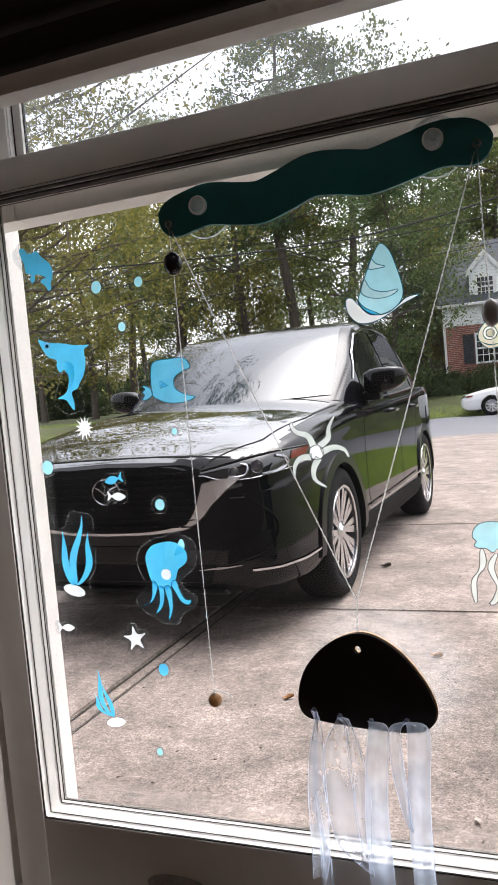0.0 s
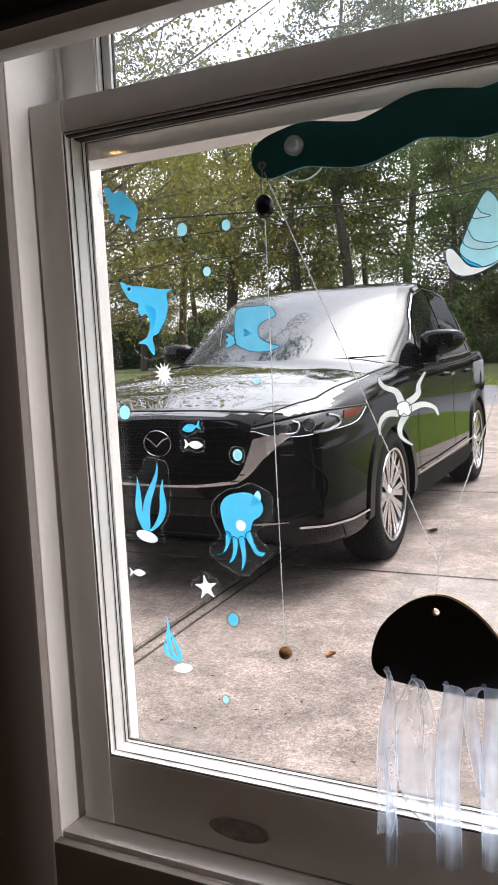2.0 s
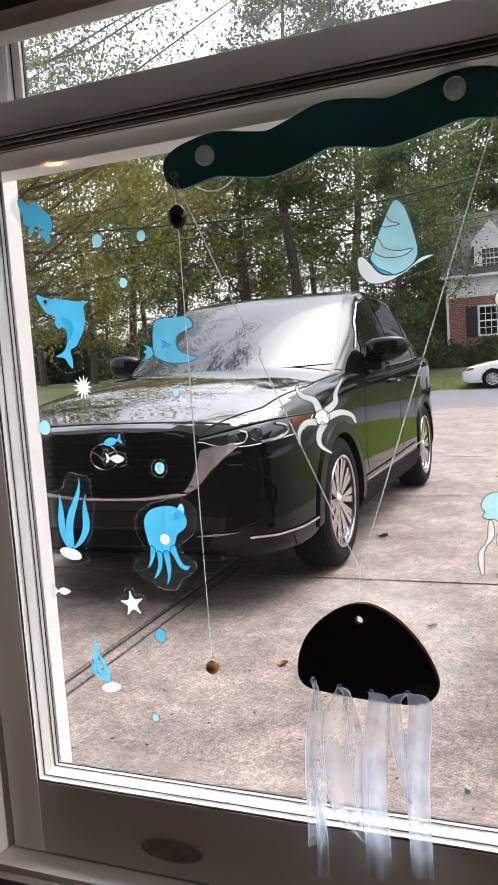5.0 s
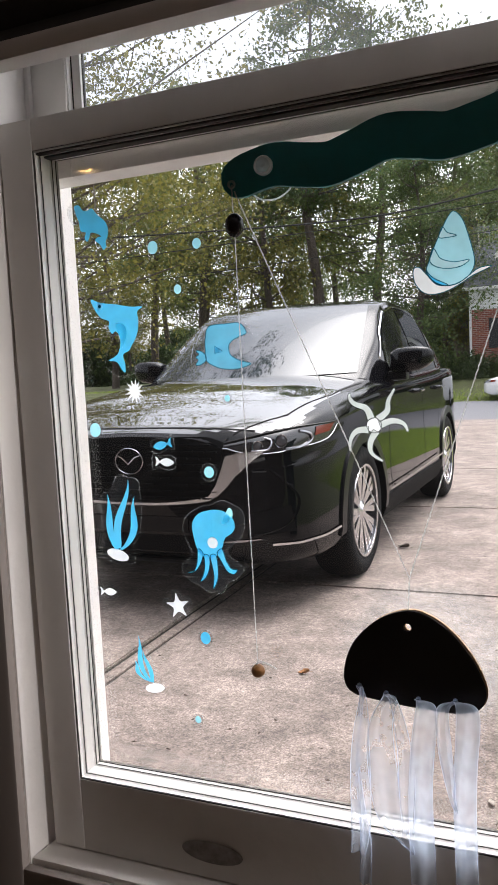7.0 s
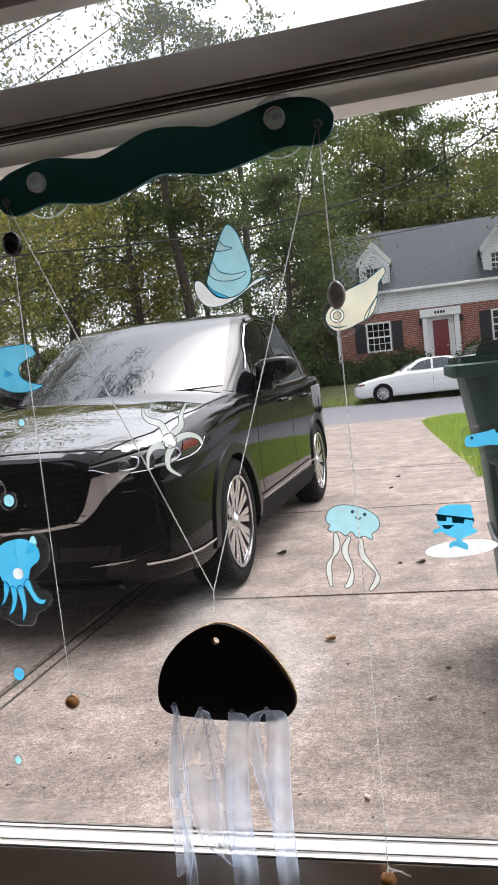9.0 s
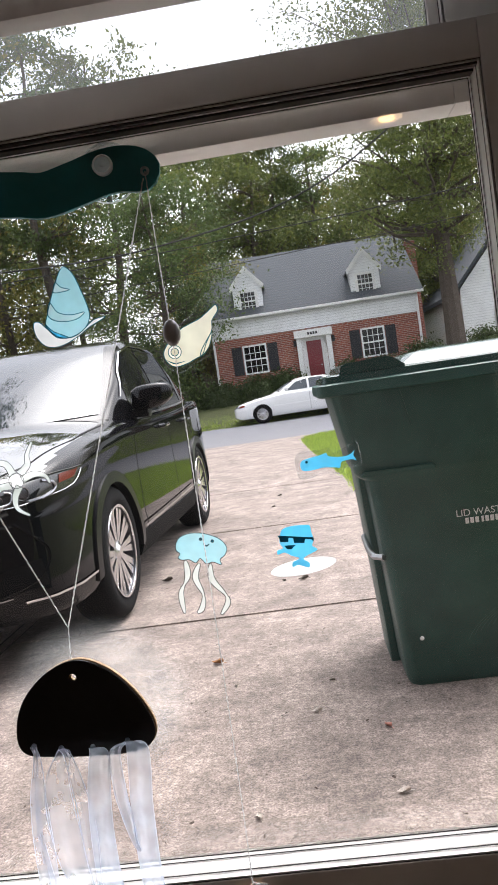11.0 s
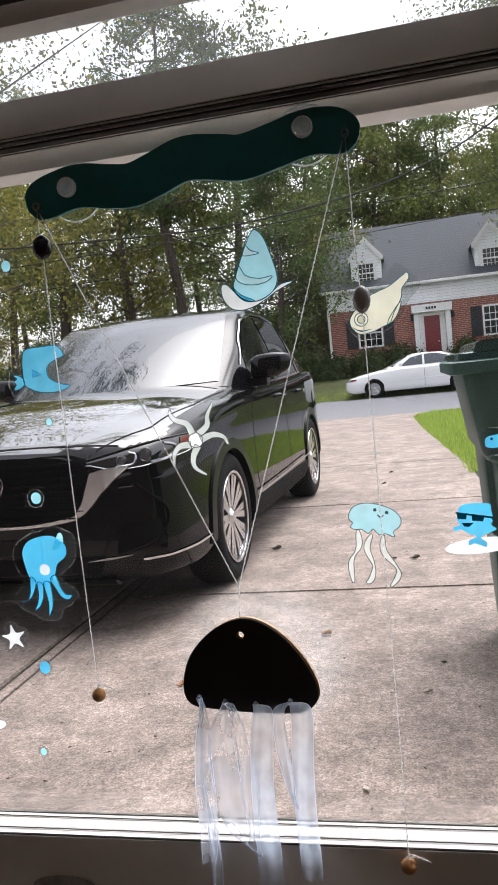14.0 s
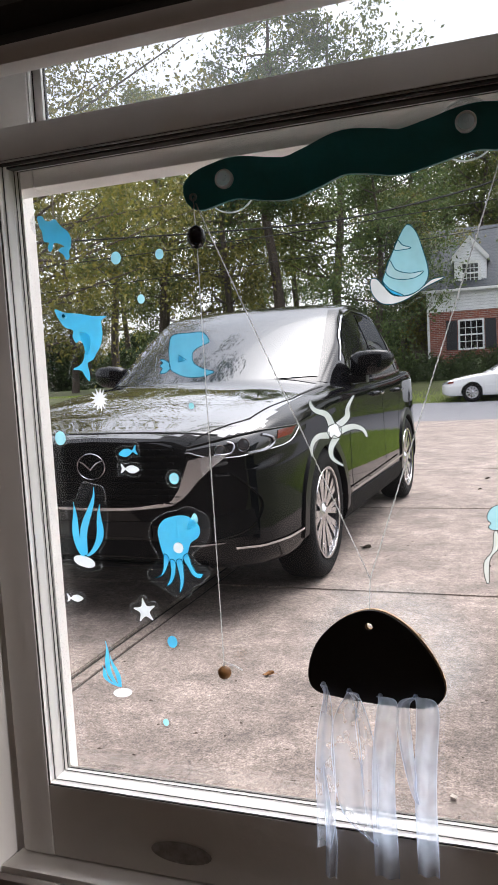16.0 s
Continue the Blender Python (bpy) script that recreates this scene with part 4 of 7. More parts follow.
        part("bumper_blade", strip(btree, fw, [(sd * 0.46, 0.0, 0.362), (sd * 0.56, 0.01, 0.372), (sd * 0.66, 0.035, 0.381)], [0.003, 0.010, 0.003], 0.010, n=12), DCHROME, car, "bright lower bumper strip")
        part("corner_crease", tube([laid(btree, fw, 0.002)(q) for q in spline([(sd * 0.70, 0.06, 0.70), (sd * 0.80, 0.16, 0.56), (sd * 0.76, 0.12, 0.44), (sd * 0.62, 0.02, 0.39)], 18)], 0.006, 6), BLACKP, car)
        part("bumper_vent", ribbon_between([(sd * 0.62, 0, 0.50), (sd * 0.78, 0.1, 0.53)], [(sd * 0.60, 0, 0.39), (sd * 0.80, 0.1, 0.41)], 8, 4, laid(btree, fw, 0.004)), MATTK, car)
        part("bonnet_gap", ribbon_between([(sd * 0.50, 0.02, 2), (sd * 0.72, 0.25, 2), (sd * 0.80, 0.7, 2), (sd * 0.815, 1.25, 2)], [(sd * 0.50, 0.028, 2), (sd * 0.712, 0.256, 2), (sd * 0.793, 0.7, 2), (sd * 0.807, 1.25, 2)], 24, 1, laid(btree, (0, 0, -1), 0.0015)), MATTK, car)
    # grille: dark field and rows of small bright-edged cells
    f0 = (0, 1, 0)
    part("grille", ribbon_between([(-0.505, 0, 0.822), (-0.41, 0, 0.852), (0.41, 0, 0.852), (0.505, 0, 0.822)], [(-0.45, 0, 0.59), (-0.36, 0, 0.555), (0.36, 0, 0.555), (0.45, 0, 0.59)], 24, 8, laid(btree, f0, 0.004)), MATTK, car, "black mesh grille")
    part("bonnet_edge_gap", ribbon_between([(x, 0, 0.897 - 0.10 * abs(x) ** 3) for x in np.linspace(-0.62, 0.62, 15)], [(x, 0, 0.892 - 0.10 * abs(x) ** 3) for x in np.linspace(-0.62, 0.62, 15)], 30, 1, laid(btree, f0, 0.0016)), MATTK, car)
    bm = bmesh.new()
    for r in range(9):
        z = 0.568 + r * 0.031
        for k in range(15):
            x = -0.455 + k * 0.062 + (0.031 if r % 2 else 0)
            if abs(x) < 0.47 - 0.1 * (0.85 - z) and abs(x) > (0.1 if 0.62 < z < 0.8 else -1):
                p = laid(btree, f0, 0.010)((x, 0, z))
                box(p.x - 0.026, p.x + 0.026, p.y - 0.006, p.y + 0.004, p.z - 0.004, p.z + 0.004, bm=bm)
    part("grille_cells", bm, MATTK, car, smooth=False)
    bd = part("badge", lathe([(0.073, -0.010), (0.077, -0.014), (0.081, -0.010), (0.081, 0.004), (0.073, 0.004)], 40, "Y", closed=True), DCHROME, car, "plain chrome oval badge")
    bd.location, bd.scale = laid(btree, f0, 0.012)((0, 0, 0.742)), (1.0, 1, 0.8)
    wing = tube([(-0.066, -0.01, 0.035), (-0.035, -0.012, 0.02), (0, -0.012, -0.018), (0.035, -0.012, 0.02), (0.066, -0.01, 0.035)], [0.003, 0.006, 0.007, 0.006, 0.003], 8)
    part("badge_wing", wing, DCHROME, bd)
    part("number_plate_panel", ribbon_between([(-0.3, 0, 0.475), (0.3, 0, 0.475)], [(-0.3, 0, 0.40), (0.3, 0, 0.40)], 6, 3, laid(btree, f0, 0.008)), GLOSSK, car)
    part("lower_intake", ribbon_between([(-0.55, 0, 0.385), (0.55, 0, 0.385)], [(-0.5, 0, 0.285), (0.5, 0, 0.285)], 16, 4, laid(btree, f0, 0.004)), MATTK, car)
    part("chin", strip(btree, f0, [(-0.56, 0, 0.262), (0, 0, 0.262), (0.56, 0, 0.262)], 0.03, 0.02, 0.03, 20), GLOSSK, car)
    return car


SUV_M = Matrix.Translation((-1.374, 3.934, 0)) @ Matrix.Rotation(radians(-2.1), 4, "Z")
suv(SUV_M)


def sedan(m):
    car = thing("parked_sedan", "white four-door sedan parked along the far kerb", "car", m)
    W = ease([0, 0.1, 0.4, 1.0, 4.0, 4.6, 4.9, 5.0], [0.5, 0.74, 0.86, 0.91, 0.91, 0.87, 0.76, 0.6])
    ZB = ease([0, 0.3, 4.6, 5.0], [0.3, 0.2, 0.22, 0.36])
    ZC = ease([0, 0.15, 0.7, 1.4, 2, 3.8, 4.3, 4.85, 5.0], [0.62, 0.72, 0.86, 0.96, 1.0, 1.02, 1.02, 0.98, 0.8])

    def low(s):
        w, zb, zc = W(s), ZB(s), ZC(s)
        return smooth_half([(0, zb), (0.8 * w, zb), (0.96 * w, zb + 0.06), (w, 0.5), (0.985 * w, zc - 0.2), (0.93 * w, zc - 0.06), (0.7 * w, zc - 0.015), (0, zc)], 60)
    body = shell(np.linspace(0, 5.0, 170), low)
    bmesh.ops.recalc_face_normals(body, faces=body.faces)
    bt = caster(body)
    kill = [f for f in body.faces if abs(f.calc_center_median().x) > 0.6 and any((f.calc_center_median().y - a) ** 2 + (f.calc_center_median().z - 0.33) ** 2 < 0.34 ** 2 for a in (1.0, 3.82))]
    bmesh.ops.delete(body, geom=kill, context="FACES")
    part("body", body, WCAR, car, "white painted body")
    ZT = ease([1.3, 1.45, 2.1, 2.4, 3.2, 3.5, 4.25], [0.95, 1.02, 1.34, 1.41, 1.40, 1.33, 1.0])

    def cabin(s):
        zb, zt = ZC(s) - 0.05, ZT(s)
        h = max(zt - zb, 0.02)
        return smooth_half([(0.83, zb - 0.05), (0.825, zb), (0.72, zb + h * 0.5), (0.62, zb + h * 0.88), (0.55, zb + h * 0.96), (0.3, zt - 0.005), (0, zt)], 26)
    cb = shell(np.linspace(1.3, 4.25, 50), cabin, lambda s, x: (0.25 if s < 2.4 else -0.15 if s > 3.4 else 0) * (x / 0.8) ** 2)
    bmesh.ops.recalc_face_normals(cb, faces=cb.faces)
    ct = caster(cb)
    part("cabin", cb, WCAR, car, "white roof and pillars")
    part("windscreen", ribbon_between([(x, 2.12 + 0.1 * x * x, 2) for x in np.linspace(-0.55, 0.55, 9)], [(x, 1.5 + 0.3 * x * x, 2) for x in np.linspace(-0.68, 0.68, 9)], 12, 8, laid(ct, (0, 0, -1), 0.006)), SGLASS, car)
    for sd in (-1, 1):
        for tp, lw in (([(1.98, 1.06), (2.25, 1.26), (2.65, 1.34)], [(1.9, 1.0), (2.65, 1.01)]), ([(2.72, 1.345), (3.1, 1.345), (3.55, 1.22)], [(2.72, 1.01), (3.62, 1.02)])):
            part("side_window", ribbon_between([(sd, y, z) for y, z in tp], [(sd, y, z) for y, z in lw], 10, 6, laid(ct, (-sd, 0, 0), 0.006)), SGLASS, car, "side glass mirroring the sky")
        part("door_gap", ribbon_between([(sd, 2.69, 0.95), (sd, 2.69, 0.3)], [(sd, 2.70, 0.95), (sd, 2.70, 0.3)], 8, 1, laid(bt, (-sd, 0, 0), 0.002)), MATTK, car)
        part("side_strip", strip(bt, (-sd, 0, 0), [(sd, 1.4, 0.56), (sd, 3.4, 0.58)], 0.035, 0.01, n=12), TRIM, car)
        part("headlamp", ribbon_between([(sd * 0.42, 0, 0.69), (sd * 0.80, 0.3, 0.70)], [(sd * 0.42, 0, 0.60), (sd * 0.82, 0.3, 0.62)], 8, 4, laid(bt, Vector((-sd * 0.3, 1, 0)).normalized(), 0.006)), LAMPW, car)
        part("corner_lens", ribbon_between([(sd, 0.22, 0.69), (sd, 0.42, 0.70)], [(sd, 0.22, 0.63), (sd, 0.40, 0.64)], 6, 3, laid(bt, (-sd, 0, 0), 0.006)), AMBER, car, "amber corner lens")
        part("door_mirror", box(min(sd * 0.84, sd * 1.0), max(sd * 0.84, sd * 1.0), 1.86, 1.98, 1.0, 1.12, 0.03), WCAR, car)
        for a in (1.0, 3.82):
            A = [(sd * 0.88, a - 0.34 * math.cos(t), 0.33 + 0.34 * math.sin(t)) for t in np.linspace(-0.2, math.pi + 0.2, 20)]
            part("wheel_well", ribbon_between(A, [(sd * 0.55, y, z) for _, y, z in A], 20, 1), MATTK, car)
            wheel(car, sd * 0.79, a, 0.325, 0.2, 0.2, sd, 9, dark=False)
    return car


# its near side looks back at the house across the street
sedan(Matrix.Translation((-1.62, 27.55, -0.008)) @ Matrix.Rotation(radians(-90), 4, "Z"))


# ---- wheeled rubbish bin ----
def loft_box(sections, r=0.05, n=4, bm=None):
    """Rounded rectangles (z, x0, x1, y0, y1) joined upwards."""
    bm = bm or bmesh.new()
    rings = []
    for z, x0, x1, y0, y1 in sections:
        ring = []
        for cx, cy, a0 in ((x1 - r, y1 - r, 0), (x0 + r, y1 - r, 90), (x0 + r, y0 + r, 180), (x1 - r, y0 + r, 270)):
            for k in range(n + 1):
                a = radians(a0 + 90 * k / n)
                ring.append(bm.verts.new((cx + r * math.cos(a), cy + r * math.sin(a), z)))
        rings.append(ring)
    m = len(rings[0])
    for a, b in zip(rings, rings[1:]):
        for i in range(m):
            bm.faces.new((a[i], a[(i + 1) % m], b[(i + 1) % m], b[i]))
    bm.faces.new(rings[0][::-1]), bm.faces.new(rings[-1])
    return bm


def text_part(name, body, size, material, parent, m, label):
    c = bpy.data.curves.new(name, "FONT")
    c.body, c.size, c.extrude = body, size, 0.0006
    tmp = bpy.data.objects.new(name, c)
    scene.collection.objects.link(tmp)
    me = bpy.data.meshes.new_from_object(tmp.evaluated_get(bpy.context.evaluated_depsgraph_get()))
    bpy.data.objects.remove(tmp)
    me.materials.clear()
    me.materials.append(material)
    ob = new(name, me)
    ob.parent, ob.matrix_basis = parent, m
    return tagged(ob, label)


bin_ = thing("wheeled_bin", "dark green plastic wheeled rubbish bin, lid shut", "rubbish bin")
part("body", loft_box([(0.0, 0.885, 1.37, 3.445, 3.97), (0.02, 0.876, 1.38, 3.438, 3.98), (0.40, 0.852, 1.40, 3.415, 4.0), (0.752, 0.828, 1.415, 3.398, 4.02), (0.765, 0.80, 1.42, 3.388, 4.03), (0.785, 0.783, 1.43, 3.384, 4.035), (1.062, 0.737, 1.45, 3.366, 4.06)], 0.045, 5), BIN, bin_, "scuffed dark green plastic body")
part("rim", loft_box([(1.060, 0.700, 1.49, 3.334, 4.10), (1.064, 0.693, 1.495, 3.328, 4.106), (1.100, 0.693, 1.495, 3.328, 4.106), (1.105, 0.70, 1.49, 3.335, 4.10)], 0.03, 4), BIN, bin_, "flat plastic rim")
part("lid", loft_box([(1.106, 0.712, 1.48, 3.345, 4.09), (1.128, 0.715, 1.478, 3.348, 4.088), (1.133, 0.73, 1.465, 3.365, 4.07), (1.136, 0.96, 1.46, 3.37, 4.065), (1.168, 1.01, 1.44, 3.40, 4.04), (1.180, 1.08, 1.40, 3.47, 3.97)], 0.03, 4), BINL, bin_, "glossy lid catching the sky")
part("lid_grip", prism([(0.772, 1.128), (0.785, 1.160), (0.80, 1.166), (0.935, 1.172), (0.955, 1.166), (0.995, 1.138), (0.995, 1.128)], 3.352, 4.08, bevel=0.003), BINL, bin_, "raised lip at the opening edge of the lid", smooth=False)
part("front_panel", loft_box([(0.0, 0.846, 0.92, 3.70, 3.96), (0.83, 0.801, 0.92, 3.60, 4.0)], 0.012, 2), BIN, bin_, "dark recessed front panel")
part("lift_bar", tube([(0.846, 3.43, 0.478), (0.815, 3.46, 0.478), (0.808, 3.60, 0.47), (0.812, 3.85, 0.47), (0.85, 3.95, 0.47)], 0.011, 8), STEEL, bin_, "bare metal lift bar")
part("side_rib", prism([(0.968, 1.055), (0.985, 1.055), (1.0, 0.935), (0.992, 0.93)], 3.362, 3.376), BIN, bin_, smooth=False)
part("ledge", loft_box([(0.775, 0.80, 1.06, 3.374, 3.42), (0.79, 0.81, 1.05, 3.37, 3.42)], 0.012, 2), BIN, bin_)
part("rivet", lathe([(0.0, -0.004), (0.006, -0.003), (0.008, 0.0), (0.0, 0.0)], 12, "Y"), STENCIL, bin_).location = (0.94, 3.4275, 0.175)
face = Matrix.Translation((1.105, 3.3995, 0.592)) @ Matrix.Rotation(radians(93.5), 4, "X")
for k in range(6):
    a, b = 1.10 + 0.022 * k, 0.15 + 0.012 * k
    part("scratch", tube([(a + 0.17 * f, 3.4335 - (b + 0.16 * f ** 0.8) * 0.043 - 0.0015, b + 0.16 * f ** 0.8 + 0.004 * math.sin(7 * f + k)) for f in np.linspace(0, 0.6 + 0.08 * k, 9)], 0.0007, 4), SCUFF, bin_, "pale scratch in the plastic")
text_part("stencil", "LID WASTE", 0.034, STENCIL, bin_, face, "worn white stencilled lettering")
bm = bmesh.new()
for k, (a, b) in enumerate(((0, 0.012), (0.017, 0.029), (0.034, 0.046), (0.055, 0.063), (0.068, 0.08), (0.085, 0.097), (0.102, 0.114))):
    box(1.135 + a, 1.135 + b, 3.4005, 3.4025, 0.565, 0.585, bm=bm)
part("number_bars", bm, STENCIL, bin_, "worn white stencilled bars", smooth=False)
for y in (3.52, 3.9):
    part("wheel", lathe([(0.0, -0.03), (0.12, -0.03), (0.13, -0.02), (0.13, 0.02), (0.12, 0.03), (0.0, 0.03)], 28, "Y"), TYRE, bin_).location = (1.44, y, 0.13)


# ---- houses over the street ----
def house_window(parent, x0, x1, z0, z1, y, cols, rows):
    f = bmesh.new()
    t = 0.07
    for b in ((x0 - t, x1 + t, z1, z1 + t), (x0 - t, x1 + t, z0 - t, z0), (x0 - t, x0, z0, z1), (x1, x1 + t, z0, z1)):
        box(b[0], b[1], y - 0.06, y + 0.05, b[2], b[3], bm=f)
    w = part("window", f, TRIM, parent, "white framed sash window", smooth=False)
    part("pane", box(x0, x1, y + 0.01, y + 0.02, z0, z1), DGLASS, w, smooth=False)
    bars = bmesh.new()
    for i in range(1, cols):
        x = x0 + (x1 - x0) * i / cols
        box(x - 0.012, x + 0.012, y - 0.02, y + 0.012, z0, z1, bm=bars)
    for j in range(1, rows):
        z = z0 + (z1 - z0) * j / rows
        h = 0.03 if j == rows // 2 else 0.012
        box(x0, x1, y - 0.024, y + 0.012, z - h, z + h, bm=bars)
    part("glazing_bars", bars, TRIM, w, smooth=False)
    return w


hs = thing("brick_house", "red brick house with white siding, grey roof and dormers", "house")
HX0, HX1, HY = -2.55, 6.12, 32.6
part("wall", box(HX0, HX1, HY, 40.6, 0.4, 3.45), BRICK, hs, "red brick wall", smooth=False)
part("siding", box(HX0 - 0.02, HX1 + 0.02, HY - 0.05, 40.65, 3.452, 4.25), SIDING, hs, "white lap siding under the eaves", smooth=False)
for ya, za, yb, zb in ((HY - 0.35, 4.22, 36.8, 7.35), (41.0, 4.22, 36.8, 7.35)):
    bm = bmesh.new()
    q = [bm.verts.new(p) for p in ((HX0 - 0.25, ya, za), (HX1 + 0.25, ya, za), (HX1 + 0.25, yb, zb), (HX0 - 0.25, yb, zb))]
    q2 = [bm.verts.new(v.co + Vector((0, 0, 0.12))) for v in q]
    bm.faces.new(q), bm.faces.new(q2[::-1])
    for i in range(4):
        bm.faces.new((q[i], q2[i], q2[(i + 1) % 4], q[(i + 1) % 4]))
    part("roof", bm, ROOFM, hs, "slate grey shingle roof", smooth=False)
for x in (HX0, HX1 - 0.1):
    bm = bmesh.new()
    a = [bm.verts.new(p) for p in ((x, HY, 4.2), (x, 40.6, 4.2), (x, 36.8, 7.3))]
    b = [bm.verts.new(v.co + Vector((0.1, 0, 0))) for v in a]
    bm.faces.new(a), bm.faces.new(b[::-1])
    for i in range(3):
        bm.faces.new((a[i], b[i], b[(i + 1) % 3], a[(i + 1) % 3]))
    part("gable", bm, SIDING, hs, smooth=False)
part("gutter", box(HX0 - 0.25, HX1 + 0.25, HY - 0.44, HY - 0.33, 4.20, 4.31, 0.02), TRIM, hs, "white gutter")
for x in (HX0 - 0.03, HX1 - 0.06):
    part("downpipe", box(x, x + 0.09, HY - 0.12, HY - 0.03, 0.6, 4.22), TRIM, hs, smooth=False)
part("chimney", box(6.2, 7.0, 36.4, 37.2, 1.5, 7.0), BRICK, hs, "brick chimney", smooth=False)
for x0, x1 in ((-1.30, -0.42), (3.70, 4.56)):
    house_window(hs, x0, x1, 1.93, 3.02, HY - 0.02, 4, 4)
    for sx in (x0 - 0.53, x1 + 0.11):
        s = part("shutter", box(sx, sx + 0.42, HY - 0.07, HY - 0.02, 1.88, 3.07), SHUT_SHADE, hs, "black louvred shutter", smooth=False)
        bm = bmesh.new()
        for k in range(14):
            z = 1.95 + k * 0.08
            box(sx + 0.05, sx + 0.37, HY - 0.085, HY - 0.07, z, z + 0.045, bm=bm)
        part("louvres", bm, SHUT_SHADE, s, smooth=False)
# doorway
for x in (0.93, 2.18):
    part("pilaster", box(x, x + 0.2, HY - 0.32, HY - 0.1, 0.8, 3.05), TRIM, hs, "white doorway column", smooth=False)
part("entablature", box(0.86, 2.45, HY - 0.42, HY + 0.02, 3.05, 3.36), TRIM, hs, smooth=False)
part("door_surround", box(1.14, 2.17, HY - 0.06, HY + 0.02, 0.8, 3.05), TRIM, hs, smooth=False)
dr = part("front_door", box(1.33, 1.95, HY - 0.1, HY - 0.055, 0.85, 2.90, 0.01), REDDOOR, hs, "dark red front door")
part("knob", lathe([(0.0, -0.05), (0.035, -0.03), (0.035, -0.01), (0.0, 0.0)], 12, "Y"), STEEL, dr).location = (1.87, HY - 0.1, 1.85)
part("step", box(0.8, 2.5, HY - 1.0, HY, 0.3, 0.8), ASPH, hs, smooth=False)
for x in (0.80, 2.42):
    part("porch_lamp", box(x, x + 0.12, HY - 0.2, HY - 0.05, 2.75, 3.0, 0.02), SHUT_SHADE, hs)
bm = bmesh.new()
for k in range(4):
    box(1.42 + k * 0.11, 1.50 + k * 0.11, HY - 0.44, HY - 0.422, 3.15, 3.25, bm=bm)
part("number_bars", bm, SHUT_SHADE, hs, smooth=False)


def dormer(cx):
    w, z0, zs, za, y = 0.62, 4.45, 5.58, 6.33, 32.74
    d = part("dormer", prism([(cx - w, z0), (cx + w, z0), (cx + w, zs), (cx, za - 0.08), (cx - w, zs)], y, 36.2), SIDING, hs, "white gabled dormer", smooth=False)
    for sd in (-1, 1):
        bm = bmesh.new()
        a, b = (cx + sd * (w + 0.12), zs - 0.10), (cx, za)
        q = [bm.verts.new(p) for p in ((a[0], y - 0.05, a[1]), (b[0], y - 0.05, b[1]), (b[0], 36.4, b[1]), (a[0], 36.4, a[1]))]
        q2 = [bm.verts.new(v.co + Vector((0, 0, 0.09))) for v in q]
        bm.faces.new(q), bm.faces.new(q2[::-1])
        for i in range(4):
            bm.faces.new((q[i], q2[i], q2[(i + 1) % 4], q[(i + 1) % 4]))
        part("dormer_roof", bm, ROOFM, d, smooth=False)
        part("barge_board", prism([(a[0], a[1] + 0.095), (b[0], b[1] + 0.095), (b[0], b[1] - 0.14), (a[0] - sd * 0.03, a[1] - 0.12)], y - 0.09, y - 0.052), TRIM, d, smooth=False)
    fr = bmesh.new()
    for b in ((cx - 0.42, cx + 0.42, 5.31, 5.41), (cx - 0.42, cx + 0.42, 4.46, 4.56), (cx - 0.42, cx - 0.3, 4.56, 5.31), (cx + 0.3, cx + 0.42, 4.56, 5.31)):
        box(b[0], b[1], y - 0.06, y + 0.02, b[2], b[3], bm=fr)
    wn_ = part("dormer_window", fr, TRIM, d, smooth=False)
    part("pane", box(cx - 0.3, cx + 0.3, y - 0.02, y - 0.01, 4.56, 5.31), DGLASS, wn_, smooth=False)
    bars = box(cx - 0.3, cx + 0.3, y - 0.05, y - 0.015, 4.905, 4.965)
    for k in (1, 2, 3):
        box(cx - 0.3 + k * 0.15 - 0.01, cx - 0.3 + k * 0.15 + 0.01, y - 0.045, y - 0.015, 4.56, 5.31, bm=bars)
    for z in (4.74, 5.13):
        box(cx - 0.3, cx + 0.3, y - 0.045, y - 0.015, z - 0.01, z + 0.01, bm=bars)
    part("glazing_bars", bars, TRIM, wn_, smooth=False)


for cx in (-0.84, 4.12):
    dormer(cx)

h2 = thing("white_house", "white sided house beyond the tree", "house")
part("wall", prism([(8.7, 0.5), (15.5, 0.5), (15.5, 4.2), (12.0, 8.2), (8.7, 4.4)], 36.0, 46.0), SIDING, h2, "white lap siding", smooth=False)
part("roof", prism([(8.3, 4.1), (12.0, 8.4), (15.9, 4.0), (15.9, 4.2), (12.0, 8.65), (8.3, 4.3)], 35.7, 46.3), ROOFM, h2, smooth=False)
house_window(h2, 10.2, 10.9, 2.0, 3.3, 35.98, 2, 2)

h3 = thing("low_house", "low house with pale grey shingle roof", "house")
# black colour stands for the shade below the low eaves
part("wall", box(-34, -17.6, 34.6, 42, -0.4, 1.45), SHUT_SHADE, h3, "wall painted black for the eave shade", smooth=False)
part("roof", prism([(34.0, 1.25), (38.5, 2.9), (43.0, 1.25), (43.0, 1.4), (38.5, 3.05), (34.0, 1.4)], 17.2, 34.4), ROOFL, h3, "pale grey shingle roof", smooth=False)
h3.children[-1].rotation_euler = (0, 0, radians(90))


